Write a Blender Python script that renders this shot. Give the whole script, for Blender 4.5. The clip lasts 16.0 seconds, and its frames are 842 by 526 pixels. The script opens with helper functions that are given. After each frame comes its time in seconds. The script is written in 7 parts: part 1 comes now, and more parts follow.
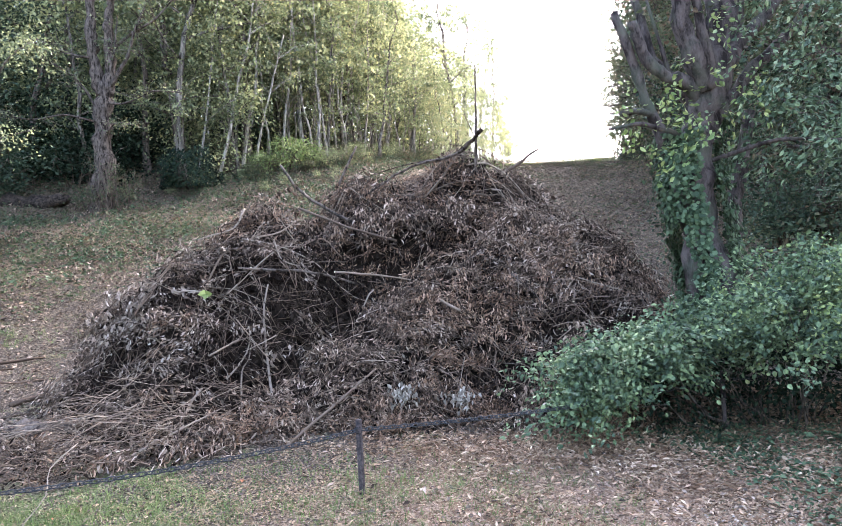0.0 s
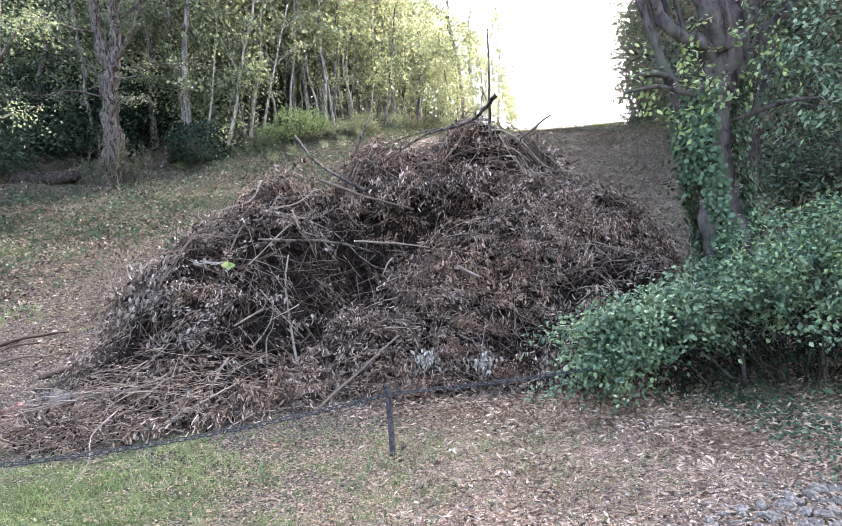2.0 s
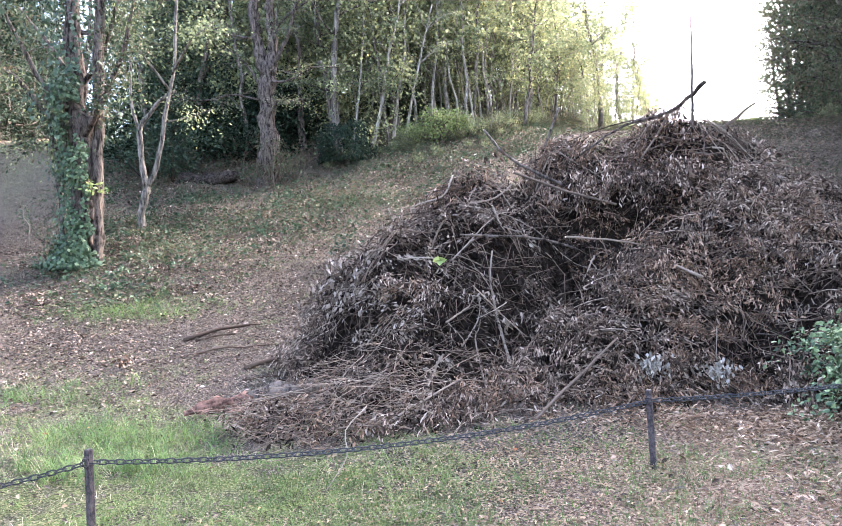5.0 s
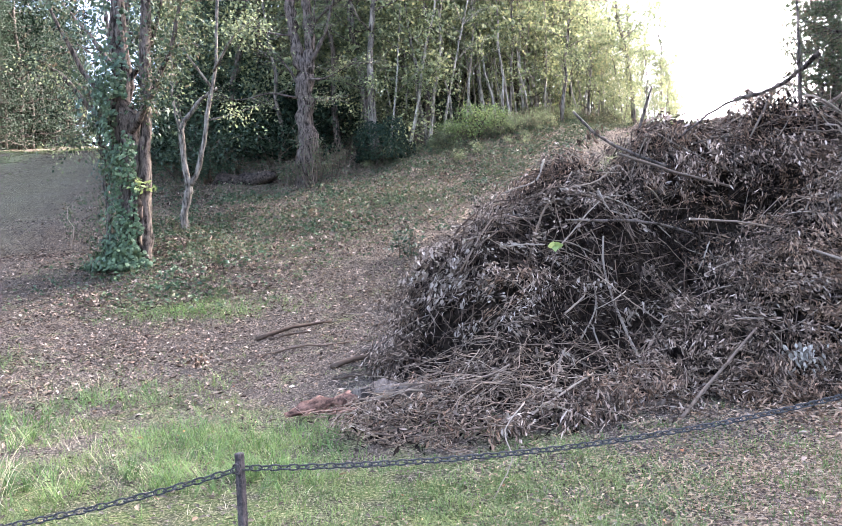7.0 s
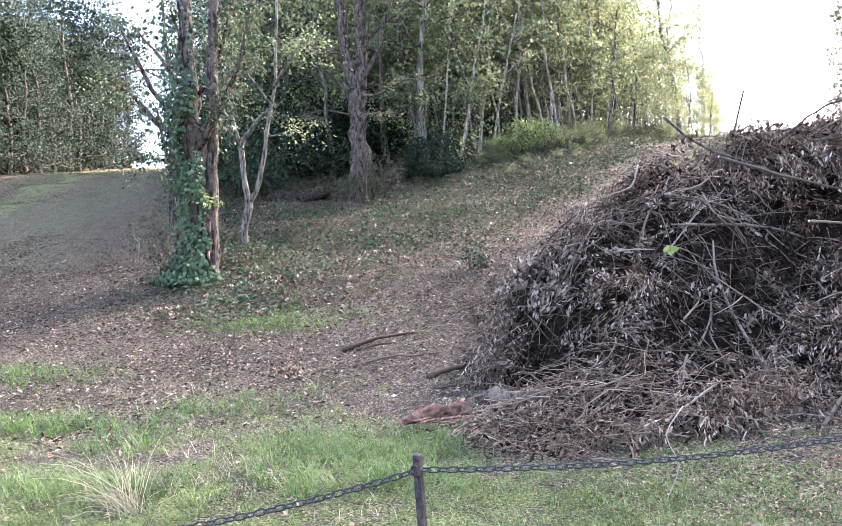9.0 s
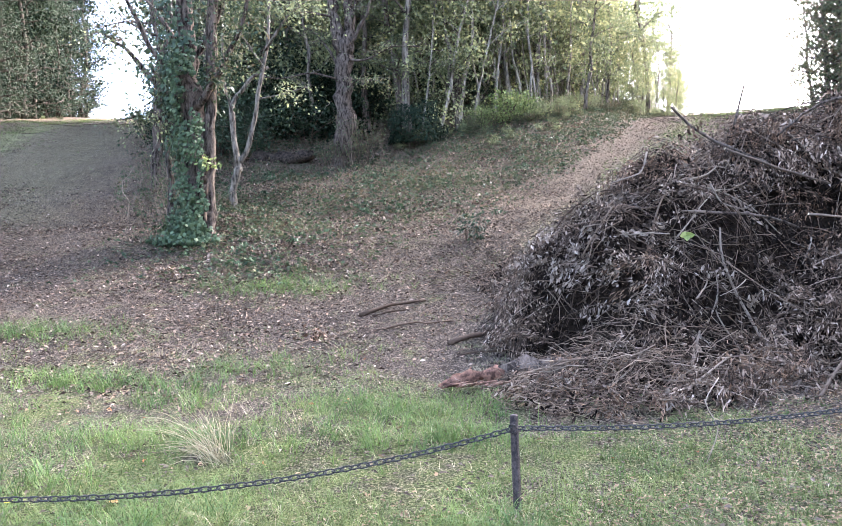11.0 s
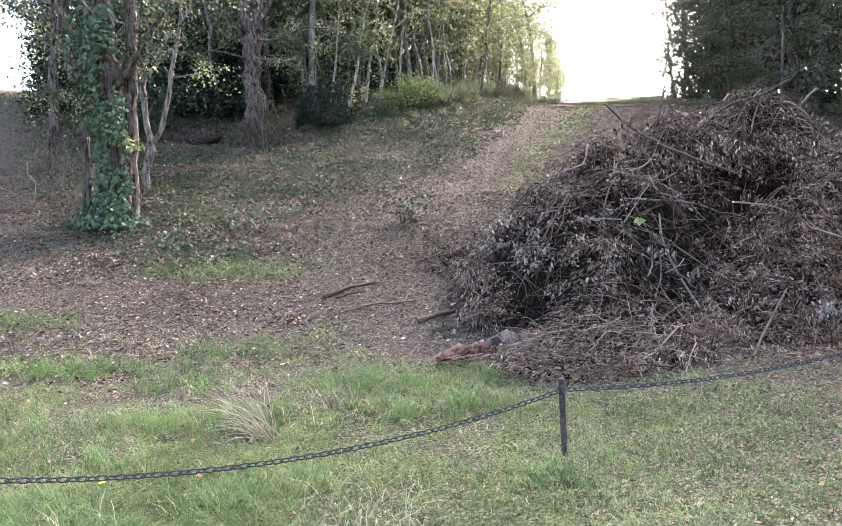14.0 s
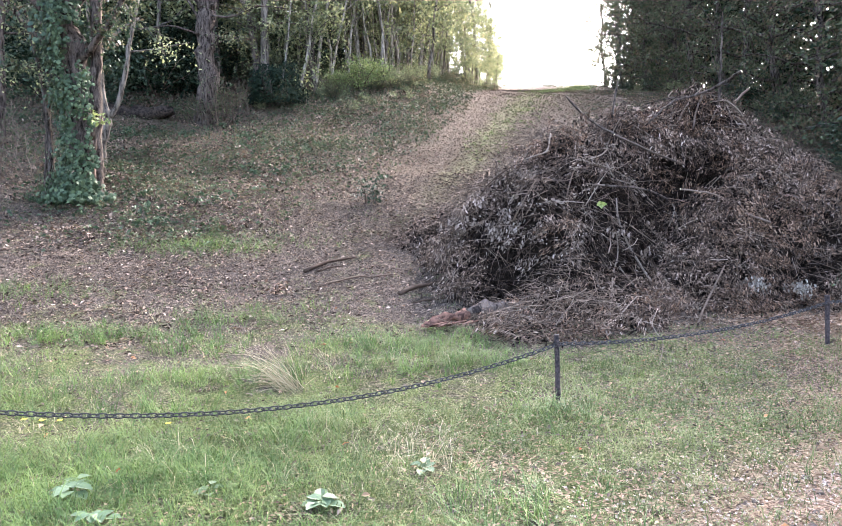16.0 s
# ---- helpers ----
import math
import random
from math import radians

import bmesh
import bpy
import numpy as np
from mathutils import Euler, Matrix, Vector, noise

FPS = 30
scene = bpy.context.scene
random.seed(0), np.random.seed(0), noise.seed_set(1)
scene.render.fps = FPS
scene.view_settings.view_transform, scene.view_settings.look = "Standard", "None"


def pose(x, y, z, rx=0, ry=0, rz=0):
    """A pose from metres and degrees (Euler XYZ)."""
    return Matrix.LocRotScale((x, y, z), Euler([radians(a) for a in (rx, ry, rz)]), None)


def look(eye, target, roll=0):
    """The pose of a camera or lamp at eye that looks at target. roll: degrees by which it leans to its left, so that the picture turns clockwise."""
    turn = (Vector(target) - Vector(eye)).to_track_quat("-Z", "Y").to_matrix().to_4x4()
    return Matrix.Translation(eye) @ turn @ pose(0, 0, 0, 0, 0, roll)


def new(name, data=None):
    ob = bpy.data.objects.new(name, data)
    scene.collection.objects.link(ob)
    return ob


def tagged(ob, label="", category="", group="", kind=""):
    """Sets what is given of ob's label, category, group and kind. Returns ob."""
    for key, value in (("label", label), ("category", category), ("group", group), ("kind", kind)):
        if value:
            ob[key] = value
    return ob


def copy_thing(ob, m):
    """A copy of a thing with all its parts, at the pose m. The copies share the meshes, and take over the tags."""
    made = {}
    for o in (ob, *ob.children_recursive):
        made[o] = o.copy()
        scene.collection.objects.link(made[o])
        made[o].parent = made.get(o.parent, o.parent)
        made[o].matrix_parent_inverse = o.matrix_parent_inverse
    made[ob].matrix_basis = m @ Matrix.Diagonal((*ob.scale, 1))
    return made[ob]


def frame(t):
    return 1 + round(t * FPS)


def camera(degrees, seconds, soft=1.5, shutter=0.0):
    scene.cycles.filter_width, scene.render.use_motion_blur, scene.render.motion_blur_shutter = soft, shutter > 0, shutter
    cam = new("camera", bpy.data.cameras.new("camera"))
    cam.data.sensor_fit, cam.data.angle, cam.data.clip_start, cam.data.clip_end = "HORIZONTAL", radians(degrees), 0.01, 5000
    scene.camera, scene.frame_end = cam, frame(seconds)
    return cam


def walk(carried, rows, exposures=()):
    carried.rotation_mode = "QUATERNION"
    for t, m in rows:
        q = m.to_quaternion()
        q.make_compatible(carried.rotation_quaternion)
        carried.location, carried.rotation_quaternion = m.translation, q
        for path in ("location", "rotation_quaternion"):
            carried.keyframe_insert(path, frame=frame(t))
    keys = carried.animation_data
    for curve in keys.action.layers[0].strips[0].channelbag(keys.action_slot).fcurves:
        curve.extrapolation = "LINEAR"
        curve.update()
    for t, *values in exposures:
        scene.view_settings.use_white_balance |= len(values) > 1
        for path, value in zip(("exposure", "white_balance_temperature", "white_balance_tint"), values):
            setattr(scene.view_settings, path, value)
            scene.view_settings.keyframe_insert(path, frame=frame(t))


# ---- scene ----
cam = camera(62.7, 16.0, soft=0.8)
PATH = [
    (0, (-0.121, 0.01, 1.569), (-0.087, 2.007, 1.681), -2.0),
    (0.5, (-0.078, 0.006, 1.568), (-0.108, 2.003, 1.658), -1.8),
    (1, (-0.063, 0.018, 1.551), (-0.082, 2.017, 1.615), -2.1),
    (1.5, (-0.124, 0.028, 1.542), (-0.141, 2.027, 1.601), -2.0),
    (2, (-0.275, -0.057, 1.545), (-0.263, 1.943, 1.571), -3.1),
    (2.5, (-0.414, -0.018, 1.537), (-0.489, 1.98, 1.498), -3.4),
    (3, (-0.538, 0.035, 1.521), (-0.576, 2.034, 1.522), -2.2),
    (3.5, (-0.707, 0.141, 1.56), (-0.721, 2.141, 1.513), -1.5),
    (4, (-0.954, 0.094, 1.571), (-0.968, 2.093, 1.563), -3.2),
    (4.5, (-1.171, 0.052, 1.536), (-1.322, 2.046, 1.539), -1.8),
    (5, (-1.39, 0.197, 1.545), (-1.703, 2.172, 1.59), -2.1),
    (5.2, (-1.454, 0.258, 1.571), (-1.794, 2.228, 1.624), -4.1),
    (7.3, (-2.594, 0.637, 1.414), (-2.94, 2.606, 1.479), -2.5),
    (7.5, (-2.66, 0.63, 1.417), (-2.948, 2.607, 1.514), -1.6),
    (8, (-2.88, 0.529, 1.419), (-3.108, 2.516, 1.445), -2.7),
    (8.5, (-3.088, 0.476, 1.404), (-3.419, 2.448, 1.462), -0.9),
    (9, (-3.259, 0.577, 1.343), (-3.695, 2.525, 1.461), -3.1),
    (9.2, (-3.334, 0.6, 1.346), (-3.724, 2.558, 1.466), -1.5),
    (11.3, (-4.173, -0.227, 1.528), (-4.486, 1.748, 1.469), -1.4),
    (11.5, (-4.301, -0.301, 1.554), (-4.666, 1.66, 1.408), -2.1),
    (12, (-4.543, -0.346, 1.556), (-5.137, 1.56, 1.443), -1.3),
    (12.5, (-4.747, -0.281, 1.537), (-5.399, 1.608, 1.443), -2.3),
    (13, (-4.973, -0.34, 1.535), (-5.461, 1.6, 1.495), -3.1),
    (13.5, (-5.128, -0.516, 1.595), (-5.221, 1.482, 1.558), -3.0),
    (14, (-5.178, -0.747, 1.568), (-5.141, 1.252, 1.506), -1.8),
    (14.5, (-5.204, -0.958, 1.628), (-5.215, 1.041, 1.561), -1.9),
    (15, (-5.351, -1.114, 1.563), (-5.197, 0.879, 1.496), 0.2),
    (15.5, (-5.665, -1.289, 1.56), (-5.423, 0.689, 1.388), -2.3),
    (16, (-5.922, -1.49, 1.535), (-5.687, 0.493, 1.415), -0.8),
]
EXPOSURES = [(0, 3.98, 6150, 16), (3, 4.18, 6090, 16), (5, 4.12, 6020, 18), (9, 3.91, 5950, 18), (12.5, 3.74, 6000, 18), (14, 3.62, 6150, 18), (16, 3.76, 6150, 19)]
walk(cam, [(t, look(eye, target, roll)) for t, eye, target, roll in PATH], EXPOSURES)

# ---------- light ----------
SUN_FROM = Vector((0.56, 0.70, 0.60)).normalized()
world = bpy.data.worlds.new("sky")
scene.world = world
world.use_nodes = True
wn = world.node_tree
sky = wn.nodes.new("ShaderNodeTexSky")
sky.sky_type = "NISHITA"
sky.sun_disc = False
sky.sun_elevation = math.asin(SUN_FROM.z)
sky.sun_rotation = math.atan2(SUN_FROM.x, SUN_FROM.y)
sky.air_density, sky.dust_density, sky.ozone_density = 1.0, 4.0, 1.0
# thin high cloud: most of the sky's blue is washed out
haze = wn.nodes.new("ShaderNodeHueSaturation")
haze.inputs["Saturation"].default_value = 0.9
wn.links.new(sky.outputs[0], haze.inputs["Color"])
wn.links.new(haze.outputs[0], wn.nodes["Background"].inputs[0])
wn.nodes["Background"].inputs[1].default_value = 0.138
sun_data = bpy.data.lights.new("sun", "SUN")
sun_data.energy, sun_data.angle, sun_data.color = 2.2, radians(28), (1.0, 0.92, 0.80)
sun = new("sun", sun_data)
sun.matrix_world = look(SUN_FROM * 60, (0, 0, 0))

# ---------- small tools ----------
rng = np.random.default_rng(7)


def hash2(ix, iy, seed):
    h = (ix * 374761393 + iy * 668265263 + seed * 974711) & 0x7FFFFFFF
    h = ((h ^ (h >> 13)) * 1274126177) & 0x7FFFFFFF
    return ((h ^ (h >> 16)) & 0xFFFF) / 65535.0


def vnoise(x, y, seed=0):
    """Smooth value noise, -1 to 1, over arrays."""
    x, y = np.asarray(x, float), np.asarray(y, float)
    ix, iy = np.floor(x).astype(np.int64), np.floor(y).astype(np.int64)
    fx, fy = x - ix, y - iy
    fx, fy = fx * fx * (3 - 2 * fx), fy * fy * (3 - 2 * fy)
    a = hash2(ix, iy, seed) * (1 - fx) + hash2(ix + 1, iy, seed) * fx
    b = hash2(ix, iy + 1, seed) * (1 - fx) + hash2(ix + 1, iy + 1, seed) * fx
    return 2 * (a * (1 - fy) + b * fy) - 1


def smooth(a, b, x):
    t = np.clip((np.asarray(x, float) - a) / (b - a), 0, 1)
    return t * t * (3 - 2 * t)


def unit(v):
    return v / np.maximum(np.linalg.norm(v, axis=-1, keepdims=True), 1e-9)


def mesh_of(name, verts, faces, material, shade_smooth=False):
    """A mesh from arrays; all faces have the same number of corners."""
    verts, faces = np.asarray(verts, np.float32), np.asarray(faces, np.int32)
    me = bpy.data.meshes.new(name)
    me.vertices.add(len(verts))
    me.vertices.foreach_set("co", verts.ravel())
    me.loops.add(faces.size)
    me.loops.foreach_set("vertex_index", faces.ravel())
    me.polygons.add(len(faces))
    me.polygons.foreach_set("loop_start", np.arange(0, faces.size, faces.shape[1], dtype=np.int32))
    me.update(calc_edges=True)
    me.polygons.foreach_set("use_smooth", np.full(len(faces), shade_smooth))
    me.materials.append(material)
    return me


def thing(name, place=(0, 0, 0), label="", category="", group="", kind=""):
    ob = new(name)
    ob.empty_display_size = 0.2
    ob.location = place
    return tagged(ob, label, category, group, kind)


def part_of(name, me, parent, label="", kind=""):
    ob = new(name, me)
    ob.parent = parent
    if label:
        tagged(ob, label)
    if kind:
        tagged(ob, kind=kind)
    return ob


CAPS = {3: [], 4: [(0, 1, 2, 3)], 6: [(0, 1, 2, 3), (0, 3, 4, 5)], 8: [(0, 1, 2, 3), (0, 3, 4, 7), (4, 5, 6, 7)]}


class Tubes:
    """Gathers tapered tubes along paths into one set of quads."""

    def __init__(self):
        self.v, self.f, self.n = [], [], 0

    def add(self, path, radii, sides=6, rough=0.0):
        p = np.asarray(path, float)
        r = np.asarray(radii, float)
        k = len(p)
        tan = unit(np.gradient(p, axis=0))
        ref = np.array([0.0, 0.0, 1.0]) if abs(tan[:, 2]).mean() < 0.8 else np.array([1.0, 0.0, 0.0])
        u = unit(np.cross(tan, ref))
        w = np.cross(u, tan)
        a = np.arange(sides) * 2 * np.pi / sides
        rr = r[:, None] * (1 + rough * (rng.random((k, sides)) - 0.5) * 2)
        v = p[:, None, :] + rr[:, :, None] * (np.cos(a)[None, :, None] * u[:, None, :] + np.sin(a)[None, :, None] * w[:, None, :])
        self.v.append(v.reshape(-1, 3))
        i = np.arange(k - 1)[:, None] * sides + np.arange(sides)[None, :]
        j = np.arange(k - 1)[:, None] * sides + (np.arange(sides)[None, :] + 1) % sides
        q = np.stack([i, j, j + sides, i + sides], -1).reshape(-1, 4)
        self.f.append(q + self.n)
        if CAPS[sides]:
            c = np.array(CAPS[sides])
            self.f.append(c[:, ::-1] + self.n)
            self.f.append(c + self.n + (k - 1) * sides)
        self.n += k * sides

    def mesh(self, name, material, shade_smooth=True):
        return mesh_of(name, np.concatenate(self.v), np.concatenate(self.f), material, shade_smooth)


def bent(a, b, steps=6, wob=0.05, sag=0.0):
    """A wavering path from a to b."""
    a, b = np.asarray(a, float), np.asarray(b, float)
    t = np.linspace(0, 1, steps)[:, None]
    d = np.linalg.norm(b - a)
    off = np.cumsum(rng.normal(0, 1, (steps, 3)), 0)
    off -= off[0] + (off[-1] - off[0]) * t
    p = a + (b - a) * t + off * wob * d / steps ** 0.5
    p[:, 2] += sag * d * 4 * (t * (1 - t))[:, 0]
    return p


def leaf_arrays(c, axis, side, length, width, fold=0.15, broad=True):
    """Leaves at c: a folded blade of two quads each, or one kinked diamond."""
    c, axis, side = np.asarray(c), unit(axis), np.asarray(side)
    side = unit(side - axis * np.sum(side * axis, -1, keepdims=True))
    nor = np.cross(axis, side)
    n = len(c)
    L = np.broadcast_to(length, (n,))[:, None]
    W = np.broadcast_to(width, (n,))[:, None]
    lift = nor * W * fold
    base, tip = c - axis * L * 0.5, c + axis * L * 0.5
    if broad:
        r1, l1 = c - axis * L * 0.17 + side * W * 0.5 + lift, c - axis * L * 0.17 - side * W * 0.5 + lift
        r2, l2 = c + axis * L * 0.2 + side * W * 0.38 + lift * 0.6, c + axis * L * 0.2 - side * W * 0.38 + lift * 0.6
        tip = tip - nor * L * 0.08
        v = np.stack([base, r1, r2, tip, l2, l1], 1).reshape(-1, 3)
        k = np.arange(n)[:, None] * 6
        f = np.concatenate([k + np.array([[0, 1, 2, 3]]), k + np.array([[0, 3, 4, 5]])])
    else:
        v = np.stack([base, c + side * W * 0.5 + lift, tip, c - side * W * 0.5 + lift], 1).reshape(-1, 3)
        f = np.arange(n)[:, None] * 4 + np.array([[0, 1, 2, 3]])
    return v, f


def rand_dirs(n, zbias=0.0, zscale=1.0):
    d = rng.normal(0, 1, (n, 3))
    d[:, 2] = d[:, 2] * zscale + zbias
    return unit(d)


# ---------- materials ----------
def ramp_node(nt, stops, interp="LINEAR"):
    r = nt.nodes.new("ShaderNodeValToRGB")
    r.color_ramp.interpolation = interp
    e = r.color_ramp.elements
    while len(e) < len(stops):
        e.new(0.5)
    for el, (p, col) in zip(e, stops):
        el.position, el.color = p, (*col, 1)
    return r


def noise_node(nt, scale, detail=4.0, rough=0.6, coord=None):
    n = nt.nodes.new("ShaderNodeTexNoise")
    n.inputs["Scale"].default_value, n.inputs["Detail"].default_value, n.inputs["Roughness"].default_value = scale, detail, rough
    if coord is not None:
        nt.links.new(coord, n.inputs["Vector"])
    return n


def math_node(nt, op, a, b):
    m = nt.nodes.new("ShaderNodeMath")
    m.operation = op
    for s, v in zip(m.inputs, (a, b)):
        if isinstance(v, (int, float)):
            s.default_value = v
        else:
            nt.links.new(v, s)
    return m.outputs[0]


def mix_color(nt, fac, a, b, blend="MIX"):
    m = nt.nodes.new("ShaderNodeMix")
    m.data_type, m.blend_type = "RGBA", blend
    for s, v in ((m.inputs[0], fac), (m.inputs[6], a), (m.inputs[7], b)):
        if isinstance(v, (int, float)):
            s.default_value = v
        elif isinstance(v, tuple):
            s.default_value = (*v, 1)
        else:
            nt.links.new(v, s)
    return m.outputs[2]


def leaf_material(name, stops, rough=0.55, thin=0.3, patch=1.2, patch_mix=0.35, gloss=0.18):
    """Leaves whose colour varies blade by blade and clump by clump; they let some light through."""
    m = bpy.data.materials.new(name)
    m.use_nodes = True
    nt = m.node_tree
    b = nt.nodes["Principled BSDF"]
    geo = nt.nodes.new("ShaderNodeNewGeometry")
    tex = nt.nodes.new("ShaderNodeTexCoord")
    n = noise_node(nt, patch, 2.0, 0.6, tex.outputs["Object"])
    f1 = math_node(nt, "MULTIPLY", geo.outputs["Random Per Island"], 1 - patch_mix)
    n2 = math_node(nt, "SUBTRACT", n.outputs[0], 0.25)
    f2 = math_node(nt, "MULTIPLY", n2, patch_mix * 2)
    fac = math_node(nt, "ADD", f1, f2)
    r = ramp_node(nt, stops)
    nt.links.new(fac, r.inputs[0])
    fine = noise_node(nt, 60.0, 2.0, 0.6, tex.outputs["Object"])
    col = mix_color(nt, 0.35, r.outputs[0], fine.outputs[0], "SOFT_LIGHT")
    nt.links.new(col, b.inputs["Base Color"])
    b.inputs["Roughness"].default_value = rough
    b.inputs["Specular IOR Level"].default_value = gloss
    if thin > 0:
        tr = nt.nodes.new("ShaderNodeBsdfTranslucent")
        nt.links.new(col, tr.inputs["Color"])
        mx = nt.nodes.new("ShaderNodeMixShader")
        mx.inputs[0].default_value = thin
        nt.links.new(b.outputs[0], mx.inputs[1])
        nt.links.new(tr.outputs[0], mx.inputs[2])
        nt.links.new(mx.outputs[0], nt.nodes["Material Output"].inputs[0])
    return m


def bark_material(name, dark, light, scale=14.0, stretch=0.22, rough=0.9, bump=0.6, moss=None):
    m = bpy.data.materials.new(name)
    m.use_nodes = True
    nt = m.node_tree
    b = nt.nodes["Principled BSDF"]
    tex = nt.nodes.new("ShaderNodeTexCoord")
    mp = nt.nodes.new("ShaderNodeMapping")
    mp.inputs["Scale"].default_value = (1, 1, stretch)
    nt.links.new(tex.outputs["Object"], mp.inputs[0])
    n = noise_node(nt, scale, 6.0, 0.7, mp.outputs[0])
    big = noise_node(nt, 1.7, 3.0, 0.6, tex.outputs["Object"])
    r = ramp_node(nt, [(0.4, dark), (0.5, tuple((d + l) / 2 for d, l in zip(dark, light))), (0.62, light)])
    nt.links.new(n.outputs[0], r.inputs[0])
    col = mix_color(nt, 0.5, r.outputs[0], big.outputs[0], "SOFT_LIGHT")
    if moss:
        mr = ramp_node(nt, [(0.5, (0, 0, 0)), (0.66, (1, 1, 1))])
        nt.links.new(big.outputs[0], mr.inputs[0])
        col = mix_color(nt, mr.outputs[0], col, moss)
    nt.links.new(col, b.inputs["Base Color"])
    b.inputs["Roughness"].default_value = rough
    b.inputs["Specular IOR Level"].default_value = 0.08
    bp = nt.nodes.new("ShaderNodeBump")
    bp.inputs["Strength"].default_value, bp.inputs["Distance"].default_value = bump, 0.03
    nt.links.new(n.outputs[0], bp.inputs["Height"])
    nt.links.new(bp.outputs[0], b.inputs["Normal"])
    return m


def twig_material(name, stops, rough=0.8):
    """Twigs and sticks whose colour varies piece by piece."""
    m = bpy.data.materials.new(name)
    m.use_nodes = True
    nt = m.node_tree
    b = nt.nodes["Principled BSDF"]
    geo = nt.nodes.new("ShaderNodeNewGeometry")
    info = nt.nodes.new("ShaderNodeObjectInfo")
    tex = nt.nodes.new("ShaderNodeTexCoord")
    n = noise_node(nt, 18.0, 5.0, 0.7, tex.outputs["Object"])
    f = math_node(nt, "ADD", math_node(nt, "MULTIPLY", geo.outputs["Random Per Island"], 0.5), math_node(nt, "MULTIPLY", info.outputs["Random"], 0.5))
    r = ramp_node(nt, stops)
    nt.links.new(f, r.inputs[0])
    col = mix_color(nt, 0.7, r.outputs[0], n.outputs[0], "SOFT_LIGHT")
    nt.links.new(col, b.inputs["Base Color"])
    b.inputs["Roughness"].default_value = rough
    b.inputs["Specular IOR Level"].default_value = 0.08
    bp = nt.nodes.new("ShaderNodeBump")
    bp.inputs["Strength"].default_value, bp.inputs["Distance"].default_value = 0.5, 0.01
    nt.links.new(n.outputs[0], bp.inputs["Height"])
    nt.links.new(bp.outputs[0], b.inputs["Normal"])
    return m


M_DEAD = leaf_material("dead_leaf", [(0.0, (0.010, 0.007, 0.005)), (0.3, (0.042, 0.028, 0.02)), (0.55, (0.13, 0.088, 0.062)), (0.77, (0.27, 0.20, 0.15)), (0.92, (0.45, 0.36, 0.29)), (1.0, (0.62, 0.53, 0.44))], 0.6, 0.05, 1.2, 0.25, gloss=0.06)
# Dead leaf darkened by colour for the shade inside the heap.
M_SHADELEAF = leaf_material("shade_dark_inner_leaf", [(0.0, (0.004, 0.003, 0.0025)), (0.5, (0.014, 0.010, 0.008)), (0.85, (0.045, 0.032, 0.024)), (1.0, (0.10, 0.075, 0.055))], 0.8, 0.0, 1.2, 0.3, gloss=0.02)
M_RUST = leaf_material("rusty_leaf", [(0.0, (0.022, 0.013, 0.008)), (0.4, (0.10, 0.060, 0.038)), (0.7, (0.24, 0.155, 0.102)), (1.0, (0.50, 0.37, 0.27))], 0.6, 0.05, gloss=0.06)
M_PALE = leaf_material("pale_dead_leaf", [(0.0, (0.03, 0.021, 0.016)), (0.4, (0.105, 0.08, 0.062)), (0.75, (0.245, 0.198, 0.16)), (1.0, (0.46, 0.40, 0.345))], 0.55, 0.05, gloss=0.06)
M_SILVER = leaf_material("silver_leaf", [(0.0, (0.05, 0.041, 0.032)), (0.4, (0.15, 0.13, 0.105)), (1.0, (0.40, 0.36, 0.30))], 0.6, 0.1, gloss=0.05)
M_LITTER = leaf_material("fallen_leaf", [(0.0, (0.04, 0.024, 0.016)), (0.3, (0.135, 0.082, 0.05)), (0.6, (0.29, 0.193, 0.127)), (0.84, (0.50, 0.375, 0.265)), (1.0, (0.72, 0.62, 0.50))], 0.65, 0.1, 2.2, 0.45, gloss=0.04)
M_BANKLEAF = leaf_material("bank_leaf", [(0.0, (0.025, 0.018, 0.0135)), (0.35, (0.062, 0.047, 0.037)), (0.68, (0.122, 0.096, 0.077)), (0.9, (0.19, 0.154, 0.126)), (1.0, (0.28, 0.235, 0.195))], 0.65, 0.08, 0.9, 0.4, gloss=0.06)
M_BRAMBLE = leaf_material("bramble_leaf", [(0.0, (0.03, 0.043, 0.024)), (0.35, (0.065, 0.082, 0.042)), (0.6, (0.10, 0.105, 0.06)), (0.8, (0.12, 0.085, 0.055)), (1.0, (0.22, 0.19, 0.115))], 0.55, 0.25, 0.8, 0.4, gloss=0.06)
M_WOODLEAF = leaf_material("woodland_leaf", [(0.0, (0.03, 0.04, 0.024)), (0.4, (0.12, 0.142, 0.075)), (0.7, (0.285, 0.30, 0.145)), (0.88, (0.52, 0.45, 0.18)), (0.96, (0.48, 0.325, 0.125)), (1.0, (0.45, 0.26, 0.10))], 0.5, 0.42, 0.3, 0.6)
M_YELLOW = leaf_material("yellowing_leaf", [(0.0, (0.036, 0.048, 0.03)), (0.35, (0.135, 0.16, 0.082)), (0.7, (0.31, 0.32, 0.155)), (1.0, (0.58, 0.50, 0.20))], 0.5, 0.42, 0.5, 0.6)
M_DARKLEAF = leaf_material("dark_evergreen_and_shade_leaf", [(0.0, (0.012, 0.023, 0.014)), (0.5, (0.030, 0.050, 0.027)), (0.85, (0.06, 0.082, 0.043)), (1.0, (0.12, 0.135, 0.065))], 0.55, 0.12, 0.5, 0.4)
